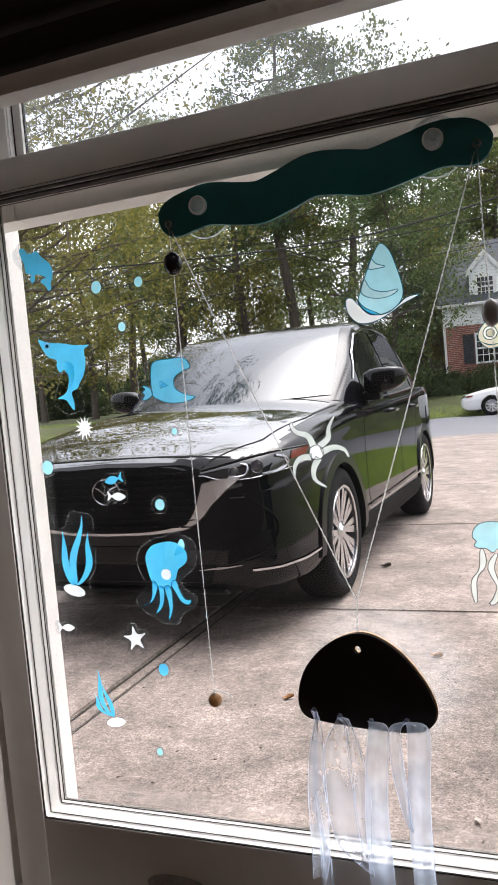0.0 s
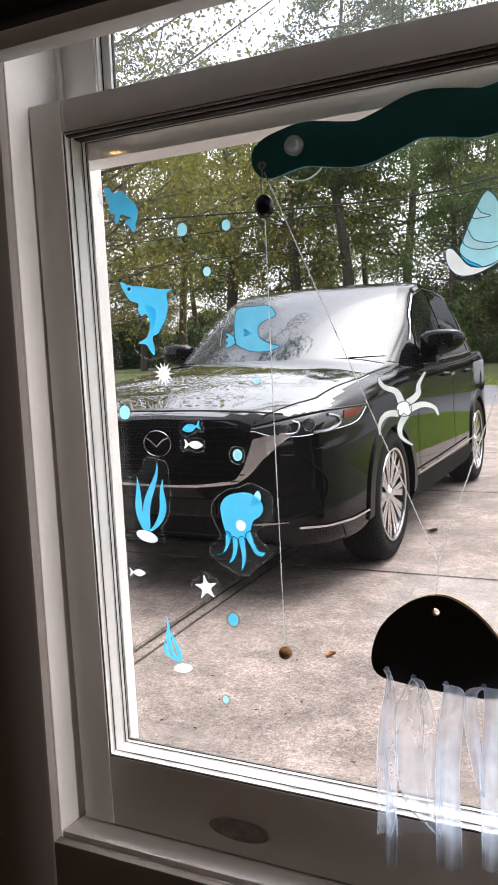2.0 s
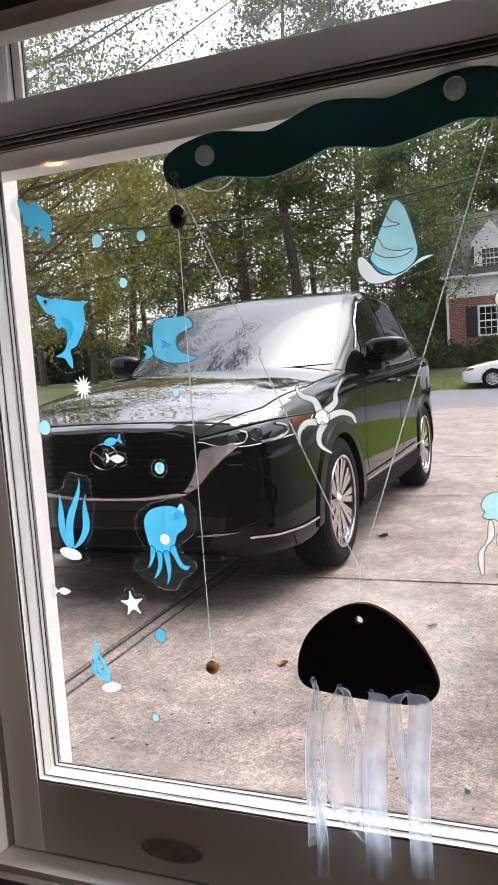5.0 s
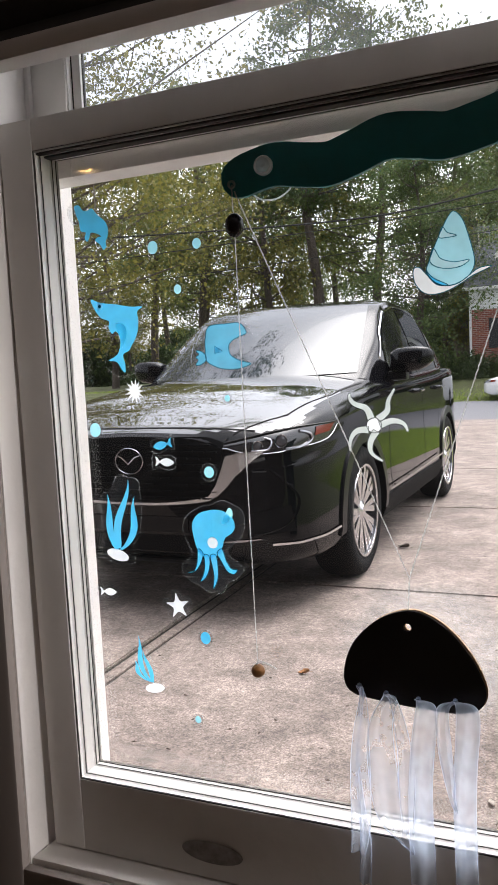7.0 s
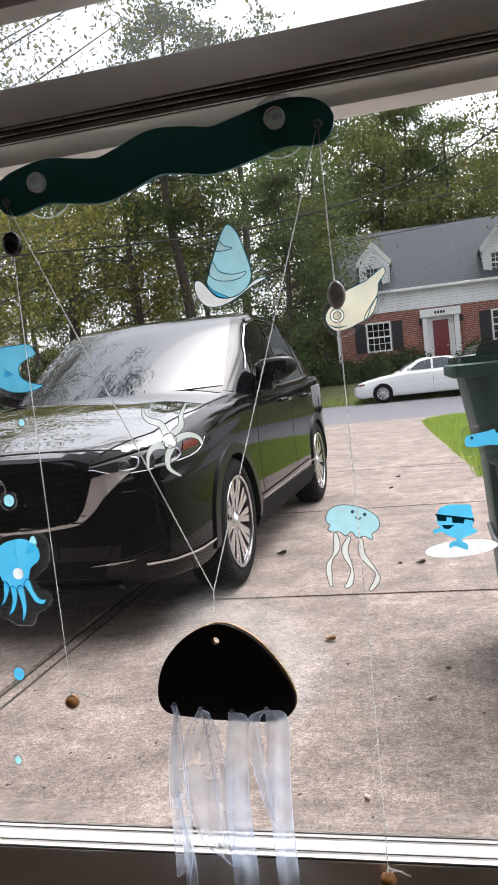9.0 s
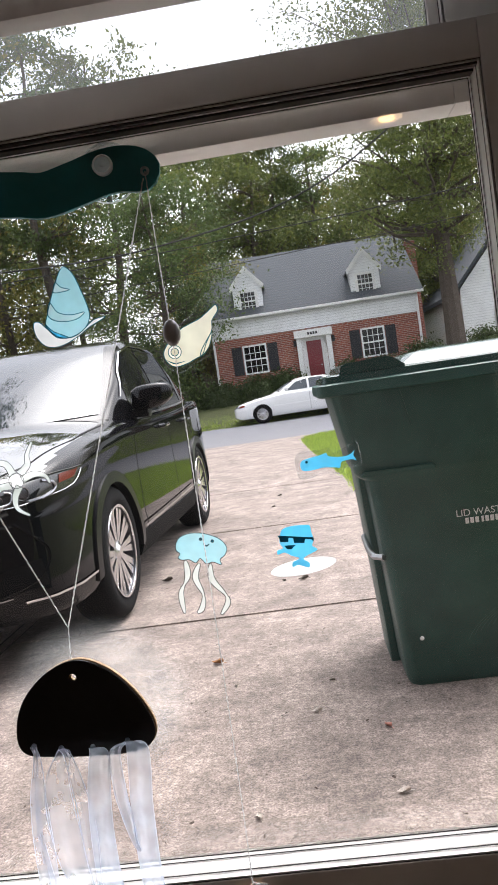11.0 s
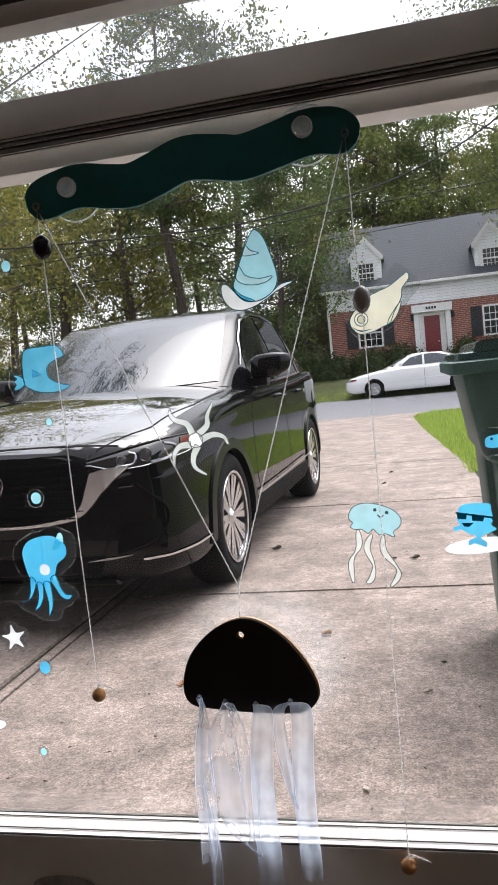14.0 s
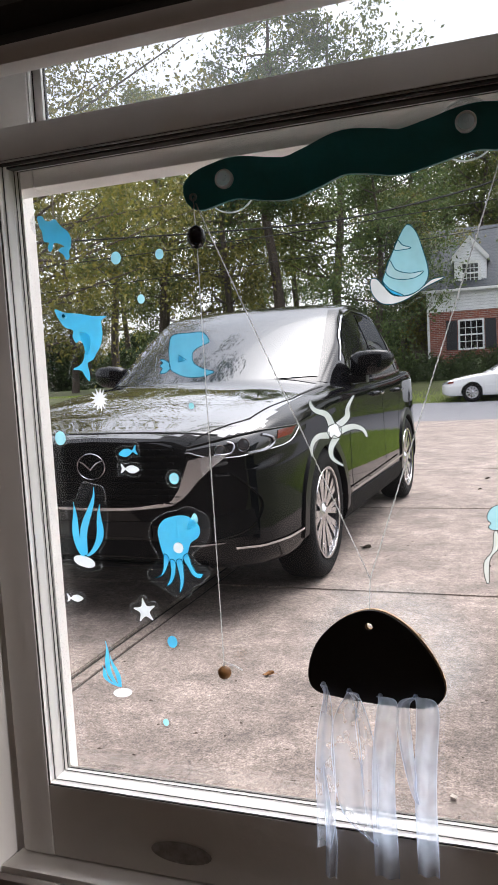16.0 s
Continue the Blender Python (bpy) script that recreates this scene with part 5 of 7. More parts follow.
# ---- trees and bushes ----
def leaf_mesh(name, centres, spread, per, size, material, rng, flat=0.75):
    n = len(centres) * per
    c = np.repeat(np.array(centres), per, 0) + rng.normal(0, 1, (n, 3)) * np.repeat(np.array(spread)[:, None], per, 0) * (1, 1, flat)
    u = rng.normal(0, 1, (n, 3))
    u /= np.linalg.norm(u, axis=1)[:, None]
    v = np.cross(u, rng.normal(0, 1, (n, 3)))
    v /= np.linalg.norm(v, axis=1)[:, None]
    s = size * rng.uniform(0.6, 1.3, (n, 1))
    quad = np.stack([c - u * s, c + v * s * 0.5, c + u * s, c - v * s * 0.5], 1).reshape(-1, 3)
    me = bpy.data.meshes.new(name)
    me.from_pydata(quad.tolist(), [], np.arange(4 * n).reshape(n, 4).tolist())
    me.materials.append(material)
    return me


def tree(seed, height, base, reach, r0, material, label, clumps=60, per=150, size=0.13, lean=0.0, thin=0.0, sway=0.25):
    rng = np.random.default_rng(seed)
    t = thing("tree", label, "tree")
    bm = bmesh.new()
    trunk = [Vector((lean * (z / height) ** 2 * height + sway * math.sin(z * 0.5 + seed), sway * math.cos(z * 0.37 + seed), z)) for z in np.linspace(-0.4, height * 0.93, 12)]
    tube(trunk, [r0 * (1.25 if i == 0 else 1 - 0.86 * i / 11) for i in range(12)], 8, bm)
    ends, spread = [], []
    for k in range(clumps):
        f = base + (1 - base) * (k + rng.random()) / clumps
        z = f * height
        j = min(int(f * 11 / 0.93), 10)
        p0 = trunk[j].lerp(trunk[min(j + 1, 11)], 0.5)
        a = rng.uniform(0, 2 * math.pi)
        # fullest a third of the way up the crown
        g = (f - base) / (1 - base)
        ln = reach * (0.35 + 0.75 * math.sin(math.pi * min(1, 0.18 + 0.82 * g)) ** 0.8) * rng.uniform(0.45, 1.1)
        p2 = p0 + Vector((math.cos(a) * ln, math.sin(a) * ln, ln * rng.uniform(0.05, 0.55)))
        p1 = p0.lerp(p2, 0.5) + Vector((0, 0, -0.08 * ln)) + Vector(rng.normal(0, 0.15, 3))
        rr = r0 * 0.3 * (1 - f * 0.7)
        tube([p0, p1, p2], [rr, rr * 0.6, rr * 0.18], 5, bm)
        if thin and g > 0.35 and rng.random() < thin * g:
            continue
        ends.append(tuple(p2)), spread.append(0.24 + 0.085 * ln)
        if rng.random() < 0.75:
            q = p1 + Vector(rng.normal(0, 0.22 * ln, 3))
            tube([p1, p1.lerp(q, 0.5), q], [rr * 0.5, rr * 0.3, rr * 0.12], 4, bm)
            ends.append(tuple(q)), spread.append(0.22 + 0.07 * ln)
    part("trunk", bm, BARK, t, "grey-brown bark trunk and limbs")
    cr = new("crown", leaf_mesh("crown", ends, spread, per, size, material, rng))
    cr.parent = t
    tagged(cr, "crown of small leaves with gaps")
    return t


KINDS = [tree(3, 19.5, 0.3, 4.2, 0.3, LEAF_A, "tall deciduous tree with dark green leaves", 62, 160, 0.118, thin=0.5),
         tree(8, 16.5, 0.22, 4.6, 0.26, LEAF_B, "deciduous tree with yellow-green leaves", 60, 160, 0.118, thin=0.5),
         tree(15, 20.5, 0.42, 3.6, 0.34, LEAF_C, "tall thin tree with a high crown", 50, 160, 0.118, thin=0.5)]
KINDS[0].matrix_basis = pose(-7.6, 39.5, 0.6, 0, 0, 20)
KINDS[1].matrix_basis = pose(-13.5, 38.5, 0.5, 0, 0, 80)
KINDS[2].matrix_basis = pose(-10.6, 37.5, 0.6, 0, 0, 140)
rng = np.random.default_rng(5)
SPOTS = [(-18.5, 41, 0), (-23, 38, 1), (-28, 40, 0), (-33, 43, 1), (-39, 46, 0), (-16, 45, 2), (-21, 47, 0), (-26, 49, 2), (-4.4, 44.5, 0), (-4.2, 47, 2), (-13, 51, 0), (-1.5, 49, 1), (2.0, 53, 0), (6.0, 50, 1), (10.5, 52, 0), (14.5, 49, 1), (19, 50, 0), (23, 46, 1), (-30, 58, 0), (8, 62, 0), (-3.8, 35.5, 1), (9.5, 44, 0), (0.8, 45, 0), (4.8, 46.5, 1), (-36, 62, 1), (-20, 64, 0), (-44, 56, 1), (-7, 66, 1), (15, 64, 1), (26, 58, 0), (-0.4, 43.5, 0), (3.0, 44.5, 2), (6.8, 45, 0), (1.2, 57, 2), (11.5, 47, 1)]
for x, y, k in SPOTS:
    s = rng.uniform(0.78, 1.02) * (0.88 if -2.5 < x < 16 else 1.0) * (0.62 if y < 36 else 1)
    copy_thing(KINDS[k], pose(x, y, 0.5, 0, 0, rng.uniform(0, 360)) @ Matrix.Scale(s, 4))
# big yellow-green tree near the street whose boughs hang low
near = tree(21, 15, 0.2, 9.5, 0.36, LEAF_B, "broad yellow-green tree with low boughs by the street", 150, 330, 0.085, thin=0.6)
near.matrix_basis = pose(-17.2, 20.5, 0.0, 0, 0, 30)
near2 = tree(33, 15, 0.36, 4.6, 0.45, LEAF_A, "oak with a thick trunk beside the brick house", 100, 330, 0.072, sway=0.05)
near2.matrix_basis = pose(7.0, 30.4, 0.6, 0, 0, 10)
near3 = tree(40, 9.5, 0.12, 2.4, 0.2, LEAF_C, "dark dense tree beside the brick house", 66, 260, 0.07, thin=0.4)
near3.matrix_basis = pose(-4.4, 31.2, 0.6, 0, 0, 200)
over = tree(61, 22, 0.62, 4.0, 0.42, LEAF_C, "tall oak whose boughs hang high over the driveway", 18, 190, 0.11, lean=0.28, thin=0.4)
over.matrix_basis = pose(-13.2, 13.0, 0.0, 0, 0, 0)

def bush(x, y, z, rx, ry, rz, seed, label):
    r = np.random.default_rng(seed)
    n = int(30 * rx * max(rz, 0.8)) + 14
    a, b = r.uniform(0, 2 * math.pi, n), np.arccos(r.uniform(-0.2, 1, n))
    cs = [(rx * 0.85 * math.cos(p) * math.sin(q), ry * 0.85 * math.sin(p) * math.sin(q), rz * 0.85 * math.cos(q)) for p, q in zip(a, b)]
    t = thing("bush", label, "bush", pose(x, y, z))
    cr = new("foliage", leaf_mesh("foliage", cs, [0.22 if rx < 3 else 0.5] * n, 90 if rx < 3 else 60, 0.06 if rx < 3 else 0.16, HEDGE, r))
    cr.parent = t
    bm = bmesh.new()
    bmesh.ops.create_icosphere(bm, subdivisions=3, radius=1)
    for v in bm.verts:
        v.co = Vector((v.co.x * rx * 0.8, v.co.y * ry * 0.8, max(v.co.z * rz * 0.8, -0.3))) * (1 + 0.12 * noise.noise(v.co * 3))
    part("inner_twigs", bm, HEDGE, t)
    return t


for i, (x, y, z, rx, ry, rz) in enumerate(((-2.6, 31.6, 0.75, 1.3, 0.7, 0.85), (-0.9, 31.7, 0.75, 1.2, 0.7, 0.95), (0.3, 31.8, 0.8, 0.8, 0.6, 1.05), (2.9, 31.8, 0.8, 0.8, 0.6, 1.0), (4.2, 31.8, 0.8, 1.0, 0.6, 0.95), (5.9, 31.2, 0.8, 0.95, 0.8, 1.45), (8.6, 31.5, 0.8, 1.2, 0.9, 1.6), (-5.2, 32.0, 0.75, 1.6, 0.9, 0.9), (10.4, 32.5, 0.8, 1.3, 0.9, 1.5), (-8.5, 34, 0.75, 2.0, 1.2, 1.1), (-12.5, 35, 0.75, 2.4, 1.2, 1.2))):
    bush(x, y, z, rx, ry, rz, 50 + i, "clipped dark green hedge before the house")

# undergrowth that closes the view under the far trees
for i, x in enumerate(np.arange(-58, -6, 5.2)):
    bush(x, 50 + 3 * math.sin(i * 2.3), 0.6, 3.6, 1.5, 3.8 + 0.9 * math.sin(i * 1.7), 90 + i, "dense dark undergrowth under the far trees")
for i, x in enumerate(np.arange(-80, -4, 7.5)):
    bush(x, 68 + 3 * math.sin(i * 1.3), 0.6, 5.0, 1.8, 6.2 + 1.4 * math.sin(i * 2.1), 140 + i, "dense dark undergrowth under the far trees")
for i, x in enumerate((8.5, 13, 18, 24)):
    bush(x, 52, 0.8, 3.4, 1.5, 3.0, 120 + i, "dense dark undergrowth under the far trees")

# grass: short blades beside the driveway
n = 26000
r = np.random.default_rng(9)
y = r.uniform(8.2, 17.4, n)
edge = np.interp(y, [8.2, 9.4, 12.3, 16.0, 16.7, 17.4], [1.08, 1.06, 0.83, 0.61, 0.68, 1.1])
x = edge + np.abs(r.normal(0, 1.6, n)) - 0.03
h = r.uniform(0.03, 0.085, n)
a = r.uniform(0, 2 * math.pi, n)
dx, dy = np.cos(a) * 0.006, np.sin(a) * 0.006
lx, ly = r.normal(0, 0.03, n), r.normal(0, 0.03, n)
P = np.stack([np.stack([x - dx, y - dy, np.full(n, -0.03)], 1), np.stack([x + dx, y + dy, np.full(n, -0.03)], 1), np.stack([x + lx, y + ly, h], 1)], 1).reshape(-1, 3)
me = bpy.data.meshes.new("grass")
me.from_pydata(P.tolist(), [], np.arange(3 * n).reshape(n, 3).tolist())
me.materials.append(GRASSM)
tagged(new("grass", me), "short bright green mown grass beside the driveway", "grass", kind="stuff")
n = 40000
x, y = r.uniform(-26, 12, n), 27.3 + r.uniform(0, 1, n) ** 1.3 * 5
h, a = r.uniform(0.04, 0.10, n), r.uniform(0, 2 * math.pi, n)
dx, dy = np.cos(a) * 0.02, np.sin(a) * 0.02
z = np.interp(y, [26.9, 27.4, 29.5, 31.5, 36], [-0.06, 0, 0.4, 0.75, 0.85]) - 0.05
P = np.stack([np.stack([x - dx, y - dy, z], 1), np.stack([x + dx, y + dy, z], 1), np.stack([x + dx * 2, y + dy * 2, z + h], 1)], 1).reshape(-1, 3)
me = bpy.data.meshes.new("far_grass")
me.from_pydata(P.tolist(), [], np.arange(3 * n).reshape(n, 3).tolist())
me.materials.append(GRASSM)
tagged(new("grass", me), "dull green lawn before the brick house", "grass", kind="stuff")

# wires over the street
def wire(points, r, label):
    t = tagged(part("overhead_wire", tube([tuple(p) for p in spline(points, 24)], r, 5), CABLE, None, label), category="wire", group="overhead wires")
    return t


wire([(-34, 19, 4.9), (-16, 19, 4.55), (-5.5, 19, 4.65), (0.7, 19, 4.9), (5.6, 19, 5.2), (22, 19, 6.6)], 0.012, "thin pale overhead wire along the street")
wire([(-34, 19.6, 4.3), (-16, 19.6, 3.9), (-5.5, 19.6, 4.1), (1.5, 19.6, 4.42), (5.8, 19.6, 4.66), (22, 19.6, 6.0)], 0.010, "thin overhead wire along the street")
wire([(-12, 19.4, 5.3), (-5, 19.2, 4.9), (-1.8, 19, 4.965), (1.1, 19, 5.51), (3.74, 19, 6.85), (8.5, 18.5, 10.2)], 0.022, "thick black service cable slung over the street")


# ---- mobile hung on the glass ----
CUPRIM = sheer_mat("cloudy rubber", (0.9, 0.94, 0.95), 0.7)


def loop(keys, n=48):
    """A closed smooth outline through the keys."""
    k = list(keys)
    k = k[-2:] + k + k[:3]
    return [tuple(float(c) for c in q) for q in spline(k, (len(k) - 1) * 10 + 1)[20:-20]][:-1]


def halves(outer, centre, r):
    """An outline cut down its middle into two, with a round hole left between them."""
    o, (cx, cz) = np.array(outer), centre
    off = np.abs(o[:, 0] - cx)
    i, j = (int(np.argmin(np.where(side, off, 9))) for side in (o[:, 1] > cz + r, o[:, 1] < cz - r))
    turned = outer[i:] + outer[:i]
    j = (j - i) % len(outer)
    out = []
    for chain, first in ((turned[:j + 1], True), (turned[j:] + turned[:1], False)):
        sgn = 1 if np.mean([p[0] for p in chain]) > cx else -1
        arc = [(cx + sgn * r * math.sin(a), cz - r * math.cos(a)) for a in np.linspace(0, math.pi, 13)]
        out.append(chain + (arc if first else arc[::-1]))
    return out


mob = thing("hanging_mobile", "sea mobile: teal wavy bar with strung beads and jellyfish", "mobile")
line = spline([(0.269, 1.277), (0.289, 1.284), (0.315, 1.2888), (0.340, 1.2848), (0.3605, 1.2826), (0.381, 1.288), (0.4064, 1.296), (0.432, 1.2935), (0.4523, 1.290), (0.4777, 1.2945), (0.5032, 1.300), (0.5236, 1.2985), (0.542, 1.289)], 60)
d = np.gradient(line, axis=0)
nrm = np.stack([-d[:, 1], d[:, 0]], 1) / np.linalg.norm(d, axis=1)[:, None]
end = [math.sqrt(max(0.02, 1 - max(0, abs(i - 29.5) - 24.5) ** 2 / 26.0)) for i in range(60)]
up = [tuple(p + q * 0.0172 * e) for p, q, e in zip(line, nrm, end)]
dn = [tuple(p - q * 0.0172 * e) for p, q, e in zip(line, nrm, end)]
bm = bmesh.new()
left, rest = sorted(halves(up + dn[::-1], (0.307, 1.288), 0.0058), key=lambda h: min(p[0] for p in h))
middle, right = sorted(halves(rest, (0.502, 1.3035), 0.0058), key=lambda h: min(p[0] for p in h))
for h in (left, middle, right):
    prism(h, 1.4070, 1.4115, bm)
part("wavy_bar", bm, TEAL, mob, "dark teal painted wavy wooden bar", smooth=False)
for x, z in ((0.307, 1.288), (0.502, 1.3035)):
    c = part("suction_cup", lathe([(0.0235, 1.4211), (0.0232, 1.4195), (0.0225, 1.4188), (0.0215, 1.4194), (0.012, 1.4165), (0.006, 1.413), (0.005, 1.4085), (0.0, 1.4085)], 36, "Y"), CUP, mob, "clear suction cup pressed to the glass")
    c.location = (x, 0, z - 0.001)
    o = part("cup_rim", lathe([(0.0228, 1.4190), (0.0236, 1.4186), (0.0240, 1.4200), (0.0232, 1.4205)], 40, "Y", closed=True), CUPRIM, mob, "pale rim of the suction cup")
    o.location = (x, 0, z - 0.001)
    k = part("cup_knob", lathe([(0.0, 1.4005), (0.005, 1.401), (0.0075, 1.403), (0.0078, 1.4055), (0.006, 1.4072), (0.0, 1.4072)], 28, "Y"), CUPRIM, mob, "clear round knob")
    k.location = (x, 0, z)
    # opaque white ring painted as the highlight on the clear knob
    o = part("knob_ring", lathe([(0.0058, 1.4010), (0.0068, 1.4004), (0.0080, 1.4022), (0.0066, 1.4032)], 32, "Y", closed=True), TRIM, mob, "highlight on the clear knob's rim, painted white")
    o.location = (x, 0, z)
    o = part("knob_core", lathe([(0.0, 1.3996), (0.0022, 1.4000), (0.0028, 1.4012), (0.0, 1.4016)], 20, "Y"), CUPRIM, mob)
    o.location = (x + 0.0006, 0, z + 0.0004)
YS = 1.404
hl, hr = (0.277, 1.4066, 1.2775), (0.533, 1.4066, 1.295)
for p in (hl, hr):
    o = part("eyelet", lathe([(0.0016, -0.0012), (0.0034, -0.0014), (0.0036, 0.0), (0.0016, 0.0)], 20, "Y", closed=True), STRING, mob)
    o.location = p


def twine(points, r=0.0005):
    """Two-ply string: thick and thin by turns."""
    pts = [Vector(q) for q in points]
    line_ = spline([tuple(p) for p in pts], 200) if len(pts) > 2 else [tuple(pts[0].lerp(pts[1], i / 199)) for i in range(200)]
    n = max(24, int(sum((b - a).length for a, b in zip(pts, pts[1:])) / 0.0016))
    dense = [Vector(q) for q in resample(line_, n)]
    dense = [p + Vector((0.00018 * math.sin(i * 1.6), 0.00012 * math.cos(i * 1.1), 0)) for i, p in enumerate(dense)]
    return part("string", tube(dense, [r * (0.75 + 0.45 * (i % 2) * (1 + 0.5 * math.sin(i * 0.7))) for i in range(n)], 5), STRING, mob, "grey twisted string")


KNOT = (0.4165, YS, 0.951)
twine([hl, (0.2775, 1.4055, 1.262), (0.279, YS, 1.245)])
twine([(0.279, YS, 1.245), (0.2805, 1.403, 1.05), (0.2835, 1.4005, 0.868)])
twine([hr, (0.5335, 1.4055, 1.23), (0.535, YS, 1.17)])
twine([(0.535, YS, 1.17), (0.536, 1.40, 1.0), (0.5365, 1.391, 0.82), (0.536, 1.384, 0.735)])
twine([(0.279, 1.4062, 1.272), KNOT], 0.00055)
twine([(0.531, 1.4062, 1.290), KNOT], 0.00055)
twine([KNOT, (0.414, YS, 0.917)], 0.0005)


GBEAD = mat("grey bead", (0.4, 0.39, 0.4), 0.2, vary=0.3, scale=60)


def bead(x, y, z, rx, rz, material, label):
    bm = lathe([(0.0009, -rz), (rx * 0.5, -rz * 0.86), (rx * 0.87, -rz * 0.5), (rx, 0), (rx * 0.87, rz * 0.5), (rx * 0.5, rz * 0.86), (0.0009, rz)], 24, "Z", closed=True)
    o = part("bead", bm, material, mob, label)
    o.location = (x, y, z)
    return o


bead(0.279, YS, 1.2435, 0.0082, 0.0100, DBEAD, "dark oval bead")
bead(0.5352, YS, 1.1705, 0.0070, 0.0105, GBEAD, "grey oval bead")
bead(0.2838, 1.4000, 0.8615, 0.0062, 0.0062, WOODB, "turned wooden bead")
bead(0.5358, 1.3805, 0.7300, 0.0064, 0.0064, WOODB, "turned wooden bead")
for x, y, z in ((0.2838, 1.4, 0.8685), (0.5358, 1.3805, 0.737)):
    part("knot", tube([(x - 0.001, y, z - 0.002), (x + 0.001, y, z + 0.002), (x + 0.010, y + 0.001, z - 0.0005), (x + 0.017, y + 0.001, z - 0.004)], [0.0016, 0.0014, 0.0008, 0.0006], 5), STRING, mob)

# jellyfish: black plate with a raw edge, four holes and sheer ribbons
out = loop([(0.4185, 0.9245), (0.392, 0.9165), (0.3695, 0.895), (0.3605, 0.869), (0.3655, 0.8525), (0.388, 0.8475), (0.424, 0.8445), (0.456, 0.8445), (0.4705, 0.8515), (0.4735, 0.867), (0.4625, 0.8915), (0.443, 0.9135)])
hole = ((0.4140, 0.9108), 0.0032)
bm, bm2 = bmesh.new(), bmesh.new()
for h in halves(out, *hole):
    prism(h, 1.4015, 1.4035, bm)
    prism([(x + 0.0012, z + 0.0006) for x, z in h], 1.4036, 1.4068, bm2)
jf = part("jellyfish", bm, JBLACK, mob, "black half-round wooden jellyfish plate")
part("plate_edge", bm2, PLY, jf, "raw plywood edge")
HOLES = ((0.3735, 0.8585), (0.3955, 0.8545), (0.4215, 0.8525), (0.4505, 0.8545))
for x, z in HOLES:
    o = part("knot", lathe([(0.0, -0.0035), (0.0016, -0.003), (0.0022, 0.0), (0.0, 0.0)], 12, "Y"), RIBBON, jf)
    o.location = (x, 1.4014, z)


def ribbon(top, keys, seed, cloth):
    """A sheer strip hung from top along keys (x, z, width), with soft folds along its length."""
    ph = np.random.default_rng(seed).uniform(0, 6, 3)
    c = spline([(*top, 0.004)] + keys, 48)
    bm = bmesh.new()
    rows = []
    for i, (x, z, w) in enumerate(c):
        f = i / 47
        yc = 1.4 - 0.016 * min(1, f * 2.2)
        rows.append([bm.verts.new((x + max(w, 0.002) * u + 0.0008 * math.sin(9 * f + ph[1]), yc - 0.0018 * (1 + math.sin(8 * u + 4 * f + ph[2])) * min(1, 3 * f), z)) for u in np.linspace(-0.5, 0.5, 11)])
    for a, b in zip(rows, rows[1:]):
        for k in range(10):
            bm.faces.new((a[k], a[k + 1], b[k + 1], b[k]))
    rb = part("ribbon", bm, cloth, jf, "sheer pale blue ribbon")
    # woven edges, a little denser than the gauze
    for k in (0, 10):
        part("selvage", tube([r_[k] for r_ in [[(x + max(w, 0.002) * u + 0.0008 * math.sin(9 * (i / 47) + ph[1]), 1.3995 - 0.016 * min(1, i / 47 * 2.2) - 0.0018 * (1 + math.sin(8 * u + 4 * (i / 47) + ph[2])) * min(1, 3 * i / 47), z) for u in np.linspace(-0.5, 0.5, 11)] for i, (x, z, w) in enumerate(c)]], 0.00035, 4), SELV, rb)


THIN = sheer_mat("thin pale gauze", (0.76, 0.82, 0.94), 0.30, 45, 0.12)
SELV = sheer_mat("woven ribbon edge", (0.74, 0.82, 0.98), 0.55, 60, 0.2)
ribbon(HOLES[0], [(0.3774, 0.8528, 0.0052), (0.3782, 0.8326, 0.012), (0.3776, 0.7957, 0.017), (0.376, 0.754, 0.0162), (0.3724, 0.724, 0.0113)], 1, THIN)
ribbon(HOLES[0], [(0.3778, 0.8528, 0.0028), (0.375, 0.8056, 0.0024), (0.376, 0.7644, 0.0053), (0.3789, 0.7337, 0.0093), (0.3784, 0.6978, 0.0098)], 2, RIBBON)
ribbon(HOLES[1], [(0.3995, 0.8534, 0.0117), (0.3946, 0.8347, 0.0179), (0.3952, 0.7984, 0.0231), (0.3988, 0.7581, 0.0196), (0.4128, 0.7382, 0.0089), (0.4184, 0.7321, 0.0023)], 3, THIN)
ribbon(HOLES[1], [(0.4049, 0.852, 0.0058), (0.4116, 0.821, 0.0115), (0.4143, 0.7852, 0.0134), (0.4151, 0.7488, 0.0085)], 4, THIN)
ribbon(HOLES[2], [(0.4287, 0.8529, 0.015), (0.4275, 0.8311, 0.018), (0.4256, 0.7911, 0.0179), (0.4253, 0.7426, 0.019), (0.4245, 0.7057, 0.0192)], 5, RIBBON)
ribbon(HOLES[3], [(0.4426, 0.8508, 0.0092), (0.4442, 0.8256, 0.0106), (0.4468, 0.7985, 0.0081), (0.449, 0.785, 0.0044), (0.4531, 0.7734, 0.0015)], 6, RIBBON)
ribbon(HOLES[3], [(0.46, 0.8529, 0.0165), (0.4598, 0.8083, 0.0166), (0.4586, 0.759, 0.0167), (0.4579, 0.7129, 0.0168)], 7, RIBBON)


# ---- stickers on the glass ----
GY = 1.4213


S_GREY = sheer_mat("grey drawn line ink", (0.05, 0.06, 0.062), 0.72, 60, 0.12)
EDGE = sheer_mat("vinyl cut edge", (0.7, 0.74, 0.74), 0.2, 30, 0.25)


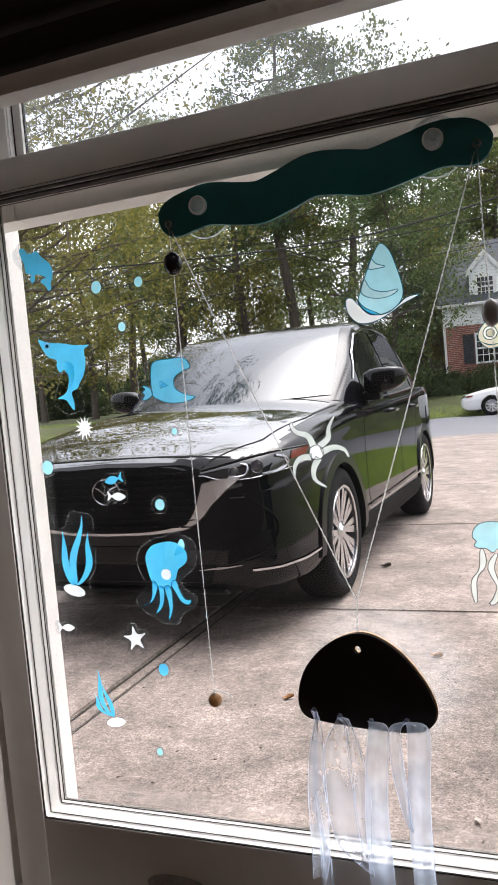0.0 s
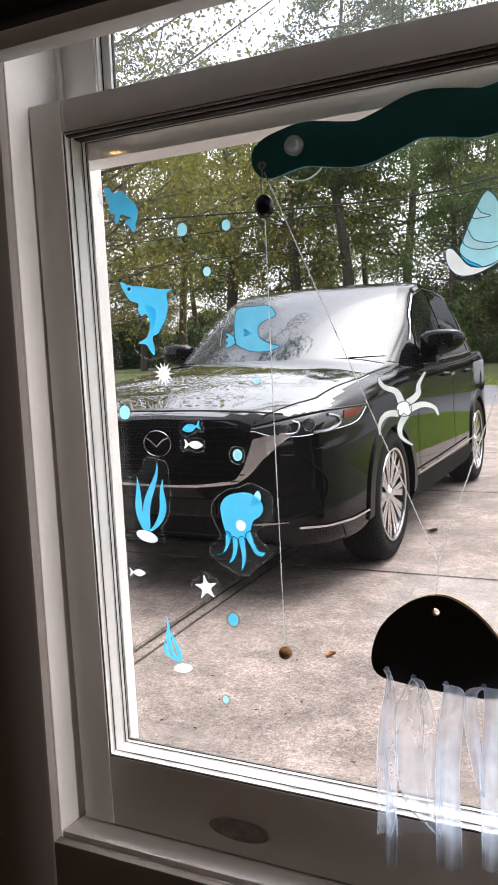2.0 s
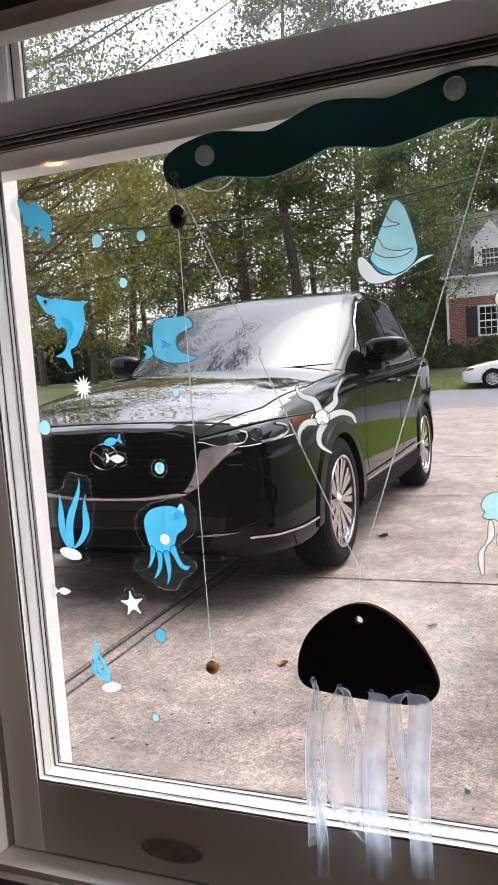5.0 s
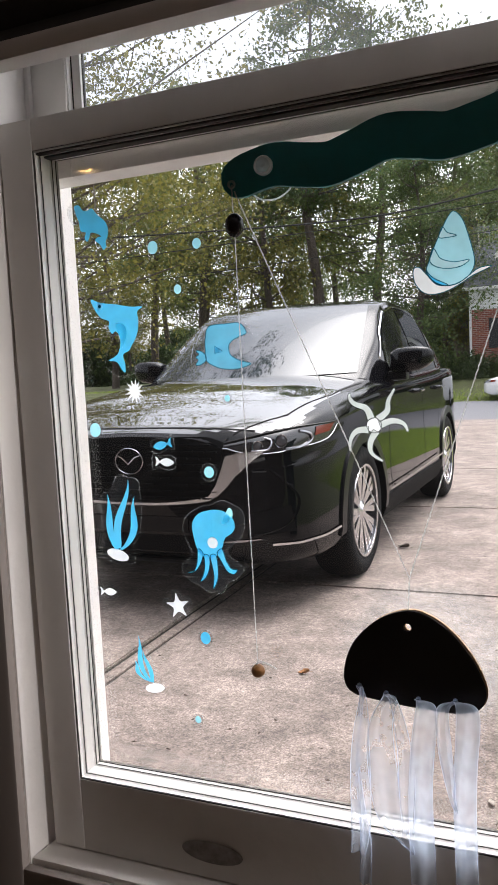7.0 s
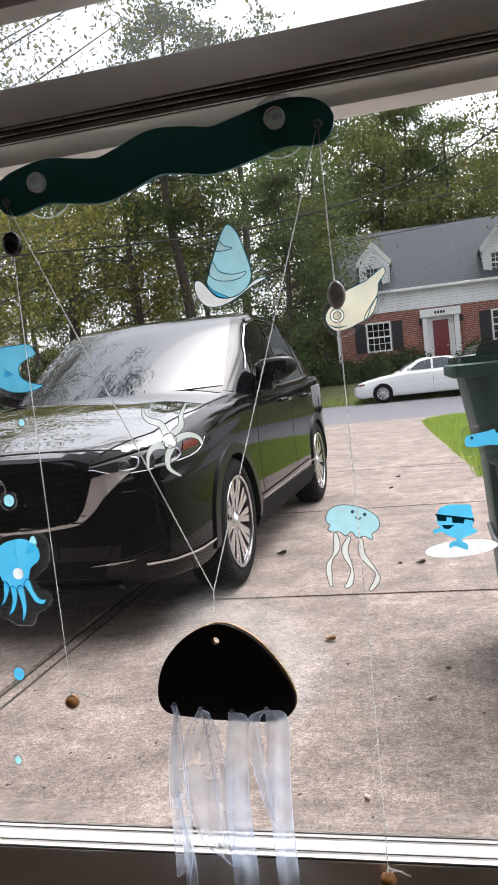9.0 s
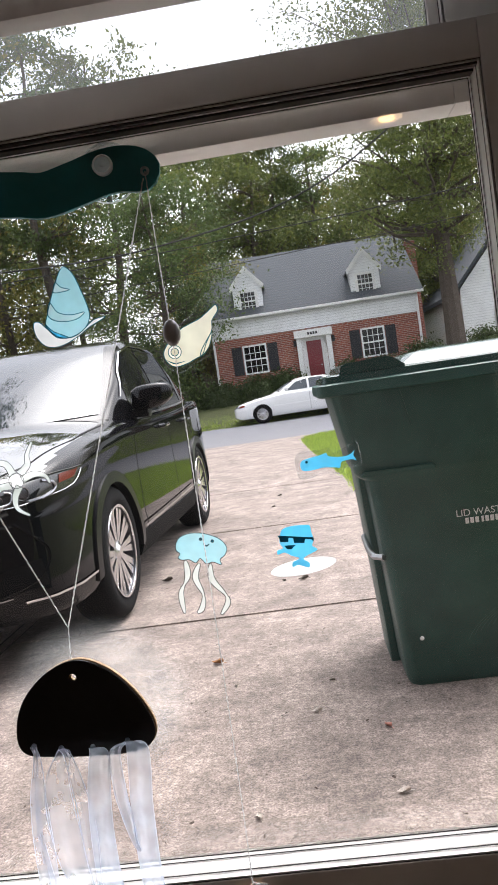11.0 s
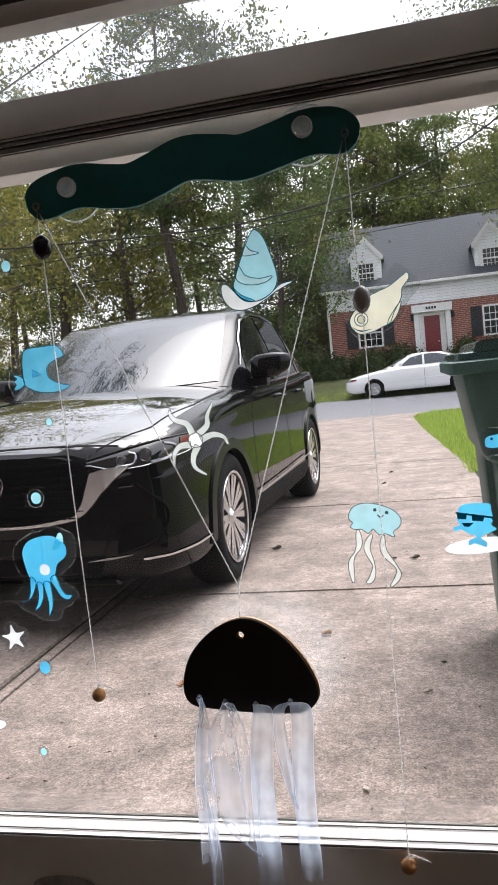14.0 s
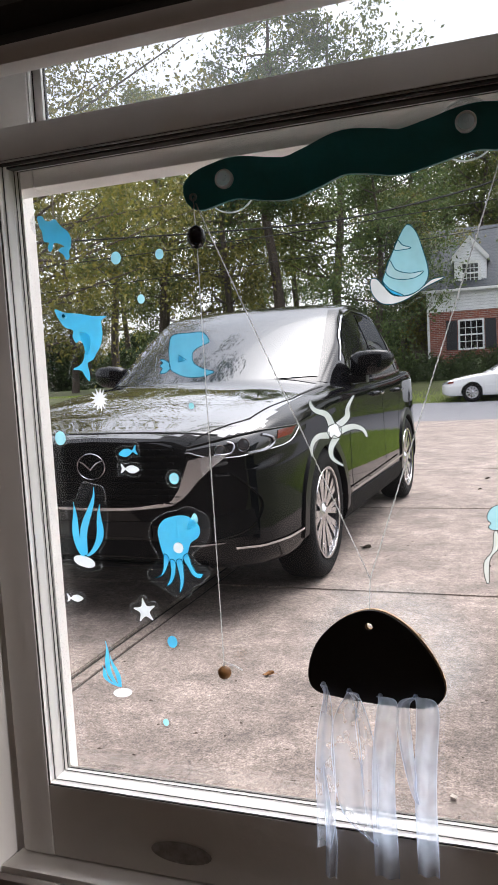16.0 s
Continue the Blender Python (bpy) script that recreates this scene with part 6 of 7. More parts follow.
def outline(t, pts, width=0.0007, name="drawn_line", ink=None, label="thin dark drawn outline"):
    """A thin drawn line round a printed shape."""
    p = np.array(pts)
    d = np.roll(p, -1, 0) - np.roll(p, 1, 0)
    nr = np.stack([-d[:, 1], d[:, 0]], 1) / (np.linalg.norm(d, axis=1)[:, None] + 1e-9)
    bm = bmesh.new()
    a = [bm.verts.new((x, GY - 0.0012, z)) for x, z in p + nr * width / 2]
    b = [bm.verts.new((x, GY - 0.0012, z)) for x, z in p - nr * width / 2]
    for i in range(len(p)):
        j = (i + 1) % len(p)
        bm.faces.new((a[i], a[j], b[j], b[i]))
    part(name, bm, ink or S_DARK, t, label)


def sticker(name, label, layers, film=0.0035, lines=0, pen=None):
    """Flat vinyl: each layer an outline in x and z and its ink, on a clear film cut a little larger."""
    t = thing(name, label, "window sticker", group="sea stickers on the glass")
    for i, (pts, ink) in enumerate(layers):
        part("print", prism(pts, GY - 0.00030 - 0.00012 * (i + 1), GY - 0.00024 - 0.00012 * i - 0.00004), ink, t, smooth=False)
    for pts, _ in layers[:lines]:
        outline(t, pts, ink=pen)
    if film:
        p = np.array([q for pts, _ in layers for q in pts])
        c = p.mean(0)
        a = np.arctan2(p[:, 1] - c[1], p[:, 0] - c[0])
        rr = np.linalg.norm(p - c, axis=1)
        out = []
        for k in range(28):
            th = -math.pi + 2 * math.pi * k / 28
            near_ = np.abs((a - th + math.pi) % (2 * math.pi) - math.pi) < 0.30
            q = (rr[near_].max() if near_.any() else rr.min()) + film
            out.append((c[0] + q * math.cos(th), c[1] + q * math.sin(th)))
        f = part("film", prism(loop(out), GY - 0.0002, GY), FILM, t, "clear vinyl margin", smooth=False)
        f.visible_shadow = False
        outline(t, loop(out), 0.00045, "film_edge", EDGE, "cut edge of the clear vinyl")
    return t


def oval(cx, cz, rx, rz=None, tilt=0.0, n=28):
    rz = rz or rx
    c, s = math.cos(radians(tilt)), math.sin(radians(tilt))
    return [(cx + rx * math.cos(a) * c - rz * math.sin(a) * s, cz + rx * math.cos(a) * s + rz * math.sin(a) * c) for a in np.linspace(0, 2 * math.pi, n + 1)[:-1]]


def put(pts, cx, cz, k, tilt=0.0, flip=1):
    c, s = math.cos(radians(tilt)), math.sin(radians(tilt))
    return [(cx + k * (flip * x * c - z * s), cz + k * (flip * x * s + z * c)) for x, z in pts]


FISH = loop([(-1, 0.02), (-0.72, 0.26), (-0.25, 0.40), (0.2, 0.30), (0.52, 0.10), (0.75, 0.34), (1, 0.48), (0.88, 0.02), (0.98, -0.42), (0.72, -0.28), (0.5, -0.08), (0.15, -0.28), (-0.3, -0.38), (-0.72, -0.22)])


def ring(outer, ink_w, cx, cz):
    return [(cx + (x - cx) * ink_w, cz + (z - cz) * ink_w) for x, z in outer]


def blade(x0, z0, x1, z1, w, sway, n=14):
    """A tapering frond from base to tip."""
    f = np.linspace(0, 1, n)
    cx, cz = x0 + (x1 - x0) * f ** 0.65 + sway * np.sin(f * math.pi * 1.6), z0 + (z1 - z0) * f
    ww = w * (0.55 + 0.6 * np.sin(math.pi * np.minimum(f * 1.1, 1)) ** 0.7) * (1 - f ** 4) + 0.0003
    return [(a - b / 2, c) for a, b, c in zip(cx, ww, cz)] + [(a + b / 2, c) for a, b, c in zip(cx[::-1], ww[::-1], cz[::-1])]


for x, z, rx, ink, film in ((0.191, 1.237, 0.0058, S_PALE, 0.003), (0.235, 1.236, 0.0047, S_PALE, 0.003), (0.214, 1.198, 0.0042, S_PALE, 0.003), (0.224, 0.878, 0.0058, S_BLUE, 0.002), (0.212, 0.798, 0.0035, S_PALE, 0.002), (0.118, 1.073, 0.0068, S_PALE, 0.002), (0.2575, 1.099, 0.003, S_PALE, 0.002)):
    sticker("bubble_sticker", "round pale blue bubble sticker", [(oval(x, z, rx * 0.88, rx * 1.0), ink)], film)
sticker("bubble_sticker", "small green-white bubble sticker on clear film", [(oval(0.236, 1.033, 0.0048, 0.0052), S_PALE), (oval(0.236, 1.033, 0.0034, 0.0038), S_WHITE)], 0.003)
# leaping dolphin
sticker("dolphin_sticker", "bright blue leaping dolphin sticker with pale belly", [(loop([(0.1222, 1.1959), (0.1329, 1.1921), (0.1483, 1.1898), (0.1634, 1.1865), (0.1769, 1.1854), (0.1715, 1.1815), (0.1719, 1.1703), (0.1689, 1.1589), (0.1638, 1.1514), (0.1603, 1.1463), (0.1539, 1.1428), (0.1554, 1.1335), (0.1548, 1.1264), (0.1508, 1.1302), (0.1466, 1.1363), (0.138, 1.1383), (0.1452, 1.1417), (0.1492, 1.1457), (0.1517, 1.1539), (0.1504, 1.1614), (0.147, 1.1648), (0.1431, 1.1629), (0.1398, 1.1687), (0.1403, 1.1747), (0.1318, 1.1785), (0.1255, 1.1869)]), S_BLUE), (loop([(0.1475, 1.1721), (0.1525, 1.1722), (0.1578, 1.1687), (0.159, 1.1613), (0.1559, 1.1531), (0.1532, 1.1494), (0.1531, 1.156), (0.1517, 1.1618), (0.149, 1.1667)]), S_PALE), (oval(0.1314, 1.189, 0.0036), S_WHITE), (oval(0.1314, 1.189, 0.0017), S_DARK)], 0.003)
sticker("fish_sticker", "blue spiny fish sticker, edge curling", [(loop([(0.1104, 1.2831), (0.1155, 1.2835), (0.119, 1.2789), (0.1239, 1.2778), (0.1296, 1.279), (0.1353, 1.2722), (0.1423, 1.2663), (0.1455, 1.2593), (0.1444, 1.2518), (0.1423, 1.248), (0.1425, 1.2428), (0.1393, 1.2406), (0.1359, 1.2456), (0.1312, 1.2497), (0.1339, 1.2525), (0.1377, 1.2526), (0.1347, 1.255), (0.1268, 1.2574), (0.1245, 1.252), (0.1218, 1.2498), (0.1196, 1.2536), (0.1212, 1.2581), (0.1157, 1.2603), (0.1144, 1.2687), (0.1117, 1.2752)]), S_BLUE)], 0.0035)
# angel fish, pale, with dark outline pieces
fish = loop([(0.2394, 1.153), (0.2434, 1.1628), (0.2601, 1.1641), (0.2731, 1.1636), (0.2786, 1.1554), (0.2716, 1.1522), (0.2647, 1.1489), (0.2617, 1.1447), (0.2624, 1.1379), (0.2678, 1.1334), (0.275, 1.1305), (0.2814, 1.1282), (0.2701, 1.1246), (0.255, 1.1251), (0.2455, 1.1286), (0.2393, 1.1334), (0.2388, 1.143)])
SEE_BLUE = sheer_mat("thin blue sticker ink", (0.16, 0.60, 0.80), 0.55)
sticker("angelfish_sticker", "see-through blue angelfish sticker with drawn outline", [(fish, SEE_BLUE), (loop([(0.2387, 1.133), (0.2334, 1.1297), (0.2289, 1.1299), (0.2314, 1.1339), (0.2293, 1.1365), (0.2323, 1.1389), (0.2297, 1.1421), (0.2347, 1.1413), (0.239, 1.1375)]), SEE_BLUE), ([(0.2479, 1.1455), (0.2478, 1.1388), (0.2556, 1.1405)], SEE_BLUE)], 0.003, 3)
sticker("fish_sticker", "small blue fish sticker on clear film", [(put(FISH, 0.1900, 1.0580, 0.0098, 12), S_BLUE)], 0.0025)
sticker("fish_sticker", "small white fish sticker on clear film", [(put(FISH, 0.1912, 1.0420, 0.0098, -4, -1), S_WHITE)], 0.0025)
sticker("fish_sticker", "small white fish sticker at the frame", [(put(FISH, 0.1215, 0.9150, 0.0092, 0, -1), S_WHITE)], 0.0025)
# urchin
sp = []
for k in range(26):
    a = 2 * math.pi * k / 26
    q = 0.0115 if k % 2 == 0 else 0.0058
    sp.append((0.1645 + q * math.cos(a) * (1 if math.cos(a) < 0 else 0.75), 1.1085 + q * math.sin(a)))
sticker("urchin_sticker", "spiky white sea urchin sticker", [(sp, S_WHITE)], 0)
# seaweeds
sticker("seaweed_sticker", "blue seaweed sticker with pale base", [(blade(0.1345, 0.9573, 0.1253, 1.0106, 0.0066, -0.002), S_BLUE), (blade(0.1369, 0.9588, 0.1461, 1.0251, 0.0070, -0.005), S_BLUE), (blade(0.139, 0.9575, 0.1605, 1.0094, 0.0066, 0.004), S_BLUE), (oval(0.1351, 0.9523, 0.0122, 0.0055, -14), S_WHITE)], 0.003)
sticker("seaweed_sticker", "torn blue seaweed sticker with pale base", [(blade(0.1635, 0.829, 0.1435, 0.849, 0.0042, -0.003), S_BLUE), (blade(0.1640, 0.829, 0.149, 0.874, 0.0046, -0.003), S_BLUE), (blade(0.1655, 0.829, 0.158, 0.860, 0.0042, 0.002), S_BLUE), (oval(0.1675, 0.8235, 0.0105, 0.0046, 10), S_WHITE)], 0)
# star
st = []
for k in range(10):
    a = radians(98 + 36 * k)
    q = 0.0122 if k % 2 == 0 else 0.0055
    st.append((0.197 + q * math.cos(a), 0.9065 + q * math.sin(a)))
sticker("star_sticker", "small white starfish sticker", [(loop(st), S_WHITE)], 0.003)
# squid
EYE = oval(0.2365, 0.9685, 0.0052)
mantle = loop([(0.2205, 0.962), (0.2175, 0.973), (0.2165, 0.985), (0.223, 0.9945), (0.236, 0.9985), (0.2475, 0.998), (0.257, 0.9915), (0.259, 0.984), (0.256, 0.978), (0.249, 0.973), (0.2455, 0.964), (0.2405, 0.957), (0.233, 0.9545), (0.2255, 0.956)])
sq = [*[(h, S_BLUE) for h in halves(mantle, (0.2365, 0.9685), 0.0052)], (loop([(0.246, 0.986), (0.2535, 1.0005), (0.2575, 0.997), (0.2555, 0.990)]), S_PALE), (EYE, S_WHITE)]
for keys in ([(0.2215, 0.962), (0.2195, 0.948), (0.2155, 0.9405), (0.2105, 0.9395), (0.2185, 0.942), (0.2235, 0.949), (0.2262, 0.958)],
             [(0.2275, 0.957), (0.2275, 0.946), (0.2255, 0.938), (0.2225, 0.932), (0.2278, 0.9355), (0.2318, 0.944), (0.2325, 0.955)],
             [(0.2335, 0.956), (0.2355, 0.944), (0.2362, 0.936), (0.2352, 0.926), (0.2395, 0.934), (0.2405, 0.945), (0.2392, 0.957)],
             [(0.2405, 0.959), (0.2445, 0.951), (0.2492, 0.943), (0.2562, 0.9405), (0.2595, 0.9445), (0.2535, 0.9455), (0.2492, 0.952), (0.2455, 0.963)]):
    sq.insert(0, (loop(keys), S_BLUE))
sticker("squid_sticker", "bright blue squid sticker on clear film", sq, 0.004, 4)
# brittle star, thin see-through ink
arms = [(oval(0.3881, 1.0727, 0.0062), S_WHITE)]
for keys in ([(0.3859, 1.078), (0.3818, 1.0869), (0.3723, 1.0907), (0.3682, 1.096), (0.3687, 1.0996)], [(0.3911, 1.0775), (0.3991, 1.0842), (0.4002, 1.0925), (0.4057, 1.1023)], [(0.3928, 1.0728), (0.4033, 1.0762), (0.4123, 1.0736), (0.4155, 1.0671)], [(0.3898, 1.068), (0.3847, 1.0588), (0.3855, 1.0496), (0.3947, 1.0431)], [(0.3835, 1.0692), (0.3739, 1.0684), (0.3682, 1.0616), (0.3673, 1.0514)]):
    q = spline(keys, 16)
    d = np.gradient(q, axis=0)
    nr = np.stack([-d[:, 1], d[:, 0]], 1) / np.linalg.norm(d, axis=1)[:, None] * (0.0031 * (1 - 0.72 * np.linspace(0, 1, 16) ** 1.3))[:, None]
    arms.append(([tuple(p) for p in (q + nr).tolist()] + [tuple(p) for p in (q - nr)[::-1].tolist()], S_GREEN))
sticker("brittle_star_sticker", "pale green brittle star sticker, half clear", arms, 0, 6, S_GREY)
# cone shell
PALE_T = sheer_mat("thin pale blue sticker ink", (0.50, 0.80, 0.86), 0.62)
SHELL_W = sheer_mat("thin white sticker ink", (0.86, 0.88, 0.87), 0.68)
sticker("shell_sticker", "pale blue and white banded cone shell sticker", [(loop([(0.4552, 1.2364), (0.4612, 1.2297), (0.466, 1.215), (0.4694, 1.2001), (0.4684, 1.1918), (0.4632, 1.1852), (0.4548, 1.1813), (0.4463, 1.1808), (0.4383, 1.185), (0.4334, 1.1931), (0.4358, 1.2014), (0.4408, 1.2136), (0.4465, 1.2256), (0.4509, 1.2334)]), PALE_T), (loop([(0.424, 1.1962), (0.4229, 1.1909), (0.4249, 1.1832), (0.4307, 1.1766), (0.4387, 1.1747), (0.4483, 1.1764), (0.459, 1.1812), (0.4678, 1.1864), (0.4808, 1.1918), (0.4798, 1.1928), (0.472, 1.1915), (0.4653, 1.1869), (0.4569, 1.1816), (0.448, 1.1805), (0.44, 1.1835), (0.4327, 1.191), (0.4283, 1.196)]), SHELL_W), (loop([(0.4461, 1.2252), (0.4499, 1.221), (0.4566, 1.2181), (0.4505, 1.2172), (0.4435, 1.2179)]), SHELL_W), (loop([(0.439, 1.21), (0.4443, 1.2018), (0.4548, 1.1982), (0.4656, 1.1988), (0.4601, 1.1947), (0.4509, 1.1935), (0.4414, 1.1955), (0.4362, 1.2005)]), SHELL_W), (loop([(0.4328, 1.1938), (0.4384, 1.1873), (0.4495, 1.181), (0.4416, 1.1817), (0.4354, 1.1876)]), S_BLUE)], 0.003, 5)
# conch
sticker("conch_sticker", "cream pointed shell sticker, half clear", [(loop([(0.5238, 1.1555), (0.5263, 1.1614), (0.533, 1.1682), (0.5407, 1.174), (0.5473, 1.1766), (0.5565, 1.1799), (0.5652, 1.1855), (0.5703, 1.1885), (0.5712, 1.1838), (0.5658, 1.1768), (0.5646, 1.1697), (0.5583, 1.1591), (0.5547, 1.1517), (0.5483, 1.1489), (0.541, 1.1461), (0.5315, 1.145), (0.5259, 1.1494)]), S_CREAM), (loop([(0.5549, 1.1561), (0.5643, 1.1674), (0.5603, 1.1565), (0.5531, 1.1501)]), S_CREAM), (oval(0.5328, 1.1566, 0.0052), S_WHITE), (oval(0.5328, 1.1566, 0.0030), S_CREAM), (loop([(0.5252, 1.1514), (0.5318, 1.1482), (0.5408, 1.1485), (0.5317, 1.1471)]), S_DARK)], 0.002, 4)
# jellyfish
jl = [(loop([(0.5101, 1.0038), (0.5143, 1.0088), (0.523, 1.0109), (0.5346, 1.0089), (0.5458, 1.0032), (0.5505, 0.9961), (0.5486, 0.99), (0.544, 0.9865), (0.5442, 0.9822), (0.5379, 0.9851), (0.5323, 0.9846), (0.5281, 0.9893), (0.5239, 0.9863), (0.519, 0.9896), (0.5133, 0.99), (0.5102, 0.9922), (0.512, 0.9955), (0.5095, 0.9986)]), PALE_T), (oval(0.5306, 1.005, 0.0011), S_DARK), (oval(0.5398, 1.0022, 0.0011), S_DARK), (loop([(0.5323, 1.001), (0.5345, 0.9993), (0.537, 1.0001), (0.5344, 0.9986)]), S_DARK)]
for keys in ([(0.5157, 0.9894), (0.5155, 0.976), (0.5083, 0.9632), (0.5087, 0.9461)], [(0.5267, 0.9856), (0.5218, 0.9743), (0.5261, 0.9595), (0.5235, 0.9487), (0.5192, 0.9453)], [(0.5356, 0.9841), (0.5351, 0.9709), (0.5444, 0.9569), (0.5446, 0.9496), (0.5384, 0.9416)]):
    q = spline(keys, 20)
    d = np.gradient(q, axis=0)
    f = np.linspace(0, 1, 20)
    nr = np.stack([-d[:, 1], d[:, 0]], 1) / np.linalg.norm(d, axis=1)[:, None] * (0.0008 + 0.0018 * np.abs(np.sin(f * math.pi * 2)) * (1 - 0.3 * f))[:, None]
    jl.append(([tuple(p) for p in (q + nr).tolist()] + [tuple(p) for p in (q - nr)[::-1].tolist()], S_GREEN))
sticker("jellyfish_sticker", "pale blue jellyfish sticker with thin arms", jl, 0, 7, S_GREY)
# surfing whale
sticker("whale_sticker", "blue whale sticker in sunglasses on white surfboard", [(oval(0.6097, 0.9717, 0.0270, 0.0064, 4), S_WHITE), (loop([(0.5943, 0.9989), (0.5971, 1.0039), (0.6041, 1.0056), (0.6127, 1.0053), (0.619, 1.0043), (0.6198, 0.9991), (0.6207, 0.9924), (0.6191, 0.9879), (0.6228, 0.9843), (0.6181, 0.9819), (0.6129, 0.9799), (0.6108, 0.9778), (0.615, 0.9741), (0.6142, 0.9706), (0.6098, 0.9722), (0.6054, 0.9737), (0.6016, 0.9724), (0.6017, 0.9761), (0.6073, 0.979), (0.6016, 0.9818), (0.5963, 0.9851), (0.5909, 0.9841), (0.5908, 0.9874), (0.5955, 0.9887), (0.5936, 0.9929)]), S_BLUE), ([(0.5935, 0.9985), (0.6012, 0.9969), (0.6005, 0.9932), (0.5942, 0.9938)], S_DARK), ([(0.6048, 0.9966), (0.6144, 0.9949), (0.6131, 0.9907), (0.605, 0.9919)], S_DARK), ([(0.5929, 0.9995), (0.6211, 0.9943), (0.6208, 0.9908), (0.6192, 0.993), (0.5928, 0.9981)], S_DARK), ([(0.5968, 0.9907), (0.6062, 0.9902), (0.6022, 0.987), (0.5986, 0.9877)], S_DARK)], 0)
sticker("shark_sticker", "bright blue shark sticker, edge curling", [(loop([(0.6187, 1.0507), (0.6201, 1.0562), (0.6278, 1.058), (0.6351, 1.059), (0.6403, 1.0602), (0.6423, 1.0571), (0.6518, 1.0555), (0.6584, 1.0563), (0.6627, 1.0593), (0.6615, 1.0554), (0.6633, 1.0511), (0.6593, 1.0524), (0.6517, 1.0514), (0.6496, 1.0469), (0.646, 1.0476), (0.6369, 1.0488), (0.6268, 1.0479), (0.621, 1.0483)]), S_BLUE), (oval(0.6239, 1.0549, 0.0011), S_DARK)], 0.0035)


# pale halo painted on the pane behind the jellyfish plate
def halo_mat(name, color, most):
    m = bpy.data.materials.new(name)
    m.use_nodes = True
    nt = m.node_tree
    nt.nodes.remove(nt.nodes["Principled BSDF"])
    tc, gr, mp, nz, mu, tr, tl, mx = (nt.nodes.new(k) for k in ("ShaderNodeTexCoord", "ShaderNodeTexGradient", "ShaderNodeMapRange", "ShaderNodeTexNoise", "ShaderNodeMath", "ShaderNodeBsdfTransparent", "ShaderNodeBsdfTranslucent", "ShaderNodeMixShader"))
    gr.gradient_type = "SPHERICAL"
    mp.interpolation_type = "SMOOTHSTEP"
    mp.inputs["To Max"].default_value = most
    nz.inputs["Scale"].default_value = 1.6
    mu.operation = "MULTIPLY"
    tl.inputs["Color"].default_value = (*color, 1)
    nt.links.new(tc.outputs["Object"], gr.inputs["Vector"])
    nt.links.new(tc.outputs["Object"], nz.inputs["Vector"])
    nt.links.new(gr.outputs["Fac"], mp.inputs["Value"])
    mp.inputs["From Max"].default_value = 0.45
    nt.links.new(mp.outputs["Result"], mu.inputs[0])
    nt.links.new(nz.outputs["Fac"], mu.inputs[1])
    nt.links.new(mu.outputs["Value"], mx.inputs["Fac"])
    nt.links.new(tr.outputs["BSDF"], mx.inputs[1])
    nt.links.new(tl.outputs["BSDF"], mx.inputs[2])
    nt.links.new(mx.outputs["Shader"], nt.nodes["Material Output"].inputs["Surface"])
    return m


sm = part("wiped_smear", prism(oval(0, 0, 1), -0.0004, -0.0001), halo_mat("painted pale halo", (0.86, 0.88, 0.88), 0.2), lower, "pale halo painted on the glass round the jellyfish", smooth=False)
sm.location, sm.scale = (0.428, 1.4212, 0.884), (0.086, 1, 0.072)
sm.visible_shadow = False


# ---- litter on the driveway ----
def dry_leaf(x, y, size, turn, material, label):
    bm = bmesh.new()
    k = 7
    rows = []
    for i in range(k + 1):
        f = i / k
        w = 0.34 * math.sin(math.pi * min(1, f * 0.95 + 0.03)) * (1 if i % 2 else 0.62)
        rows.append([bm.verts.new((u * w * size, (f - 0.5) * size, size * (0.03 + 0.30 * abs(u) * (0.6 + 0.4 * math.sin(5 * f)) + 0.5 * (f - 0.5) ** 2))) for u in (-1, 0, 1)])
    for a, b in zip(rows, rows[1:]):
        for j in range(2):
            bm.faces.new((a[j], a[j + 1], b[j + 1], b[j]))
    tube([(0, -size * 0.5, size * 0.1), (size * 0.05, -size * 0.75, size * 0.05)], size * 0.02, 4, bm)
    o = part("dry_leaf", bm, material, None, label)
    o.matrix_basis = pose(x, y, 0.001, 0, 0, turn)
    return tagged(o, label, "leaf", "fallen leaves")


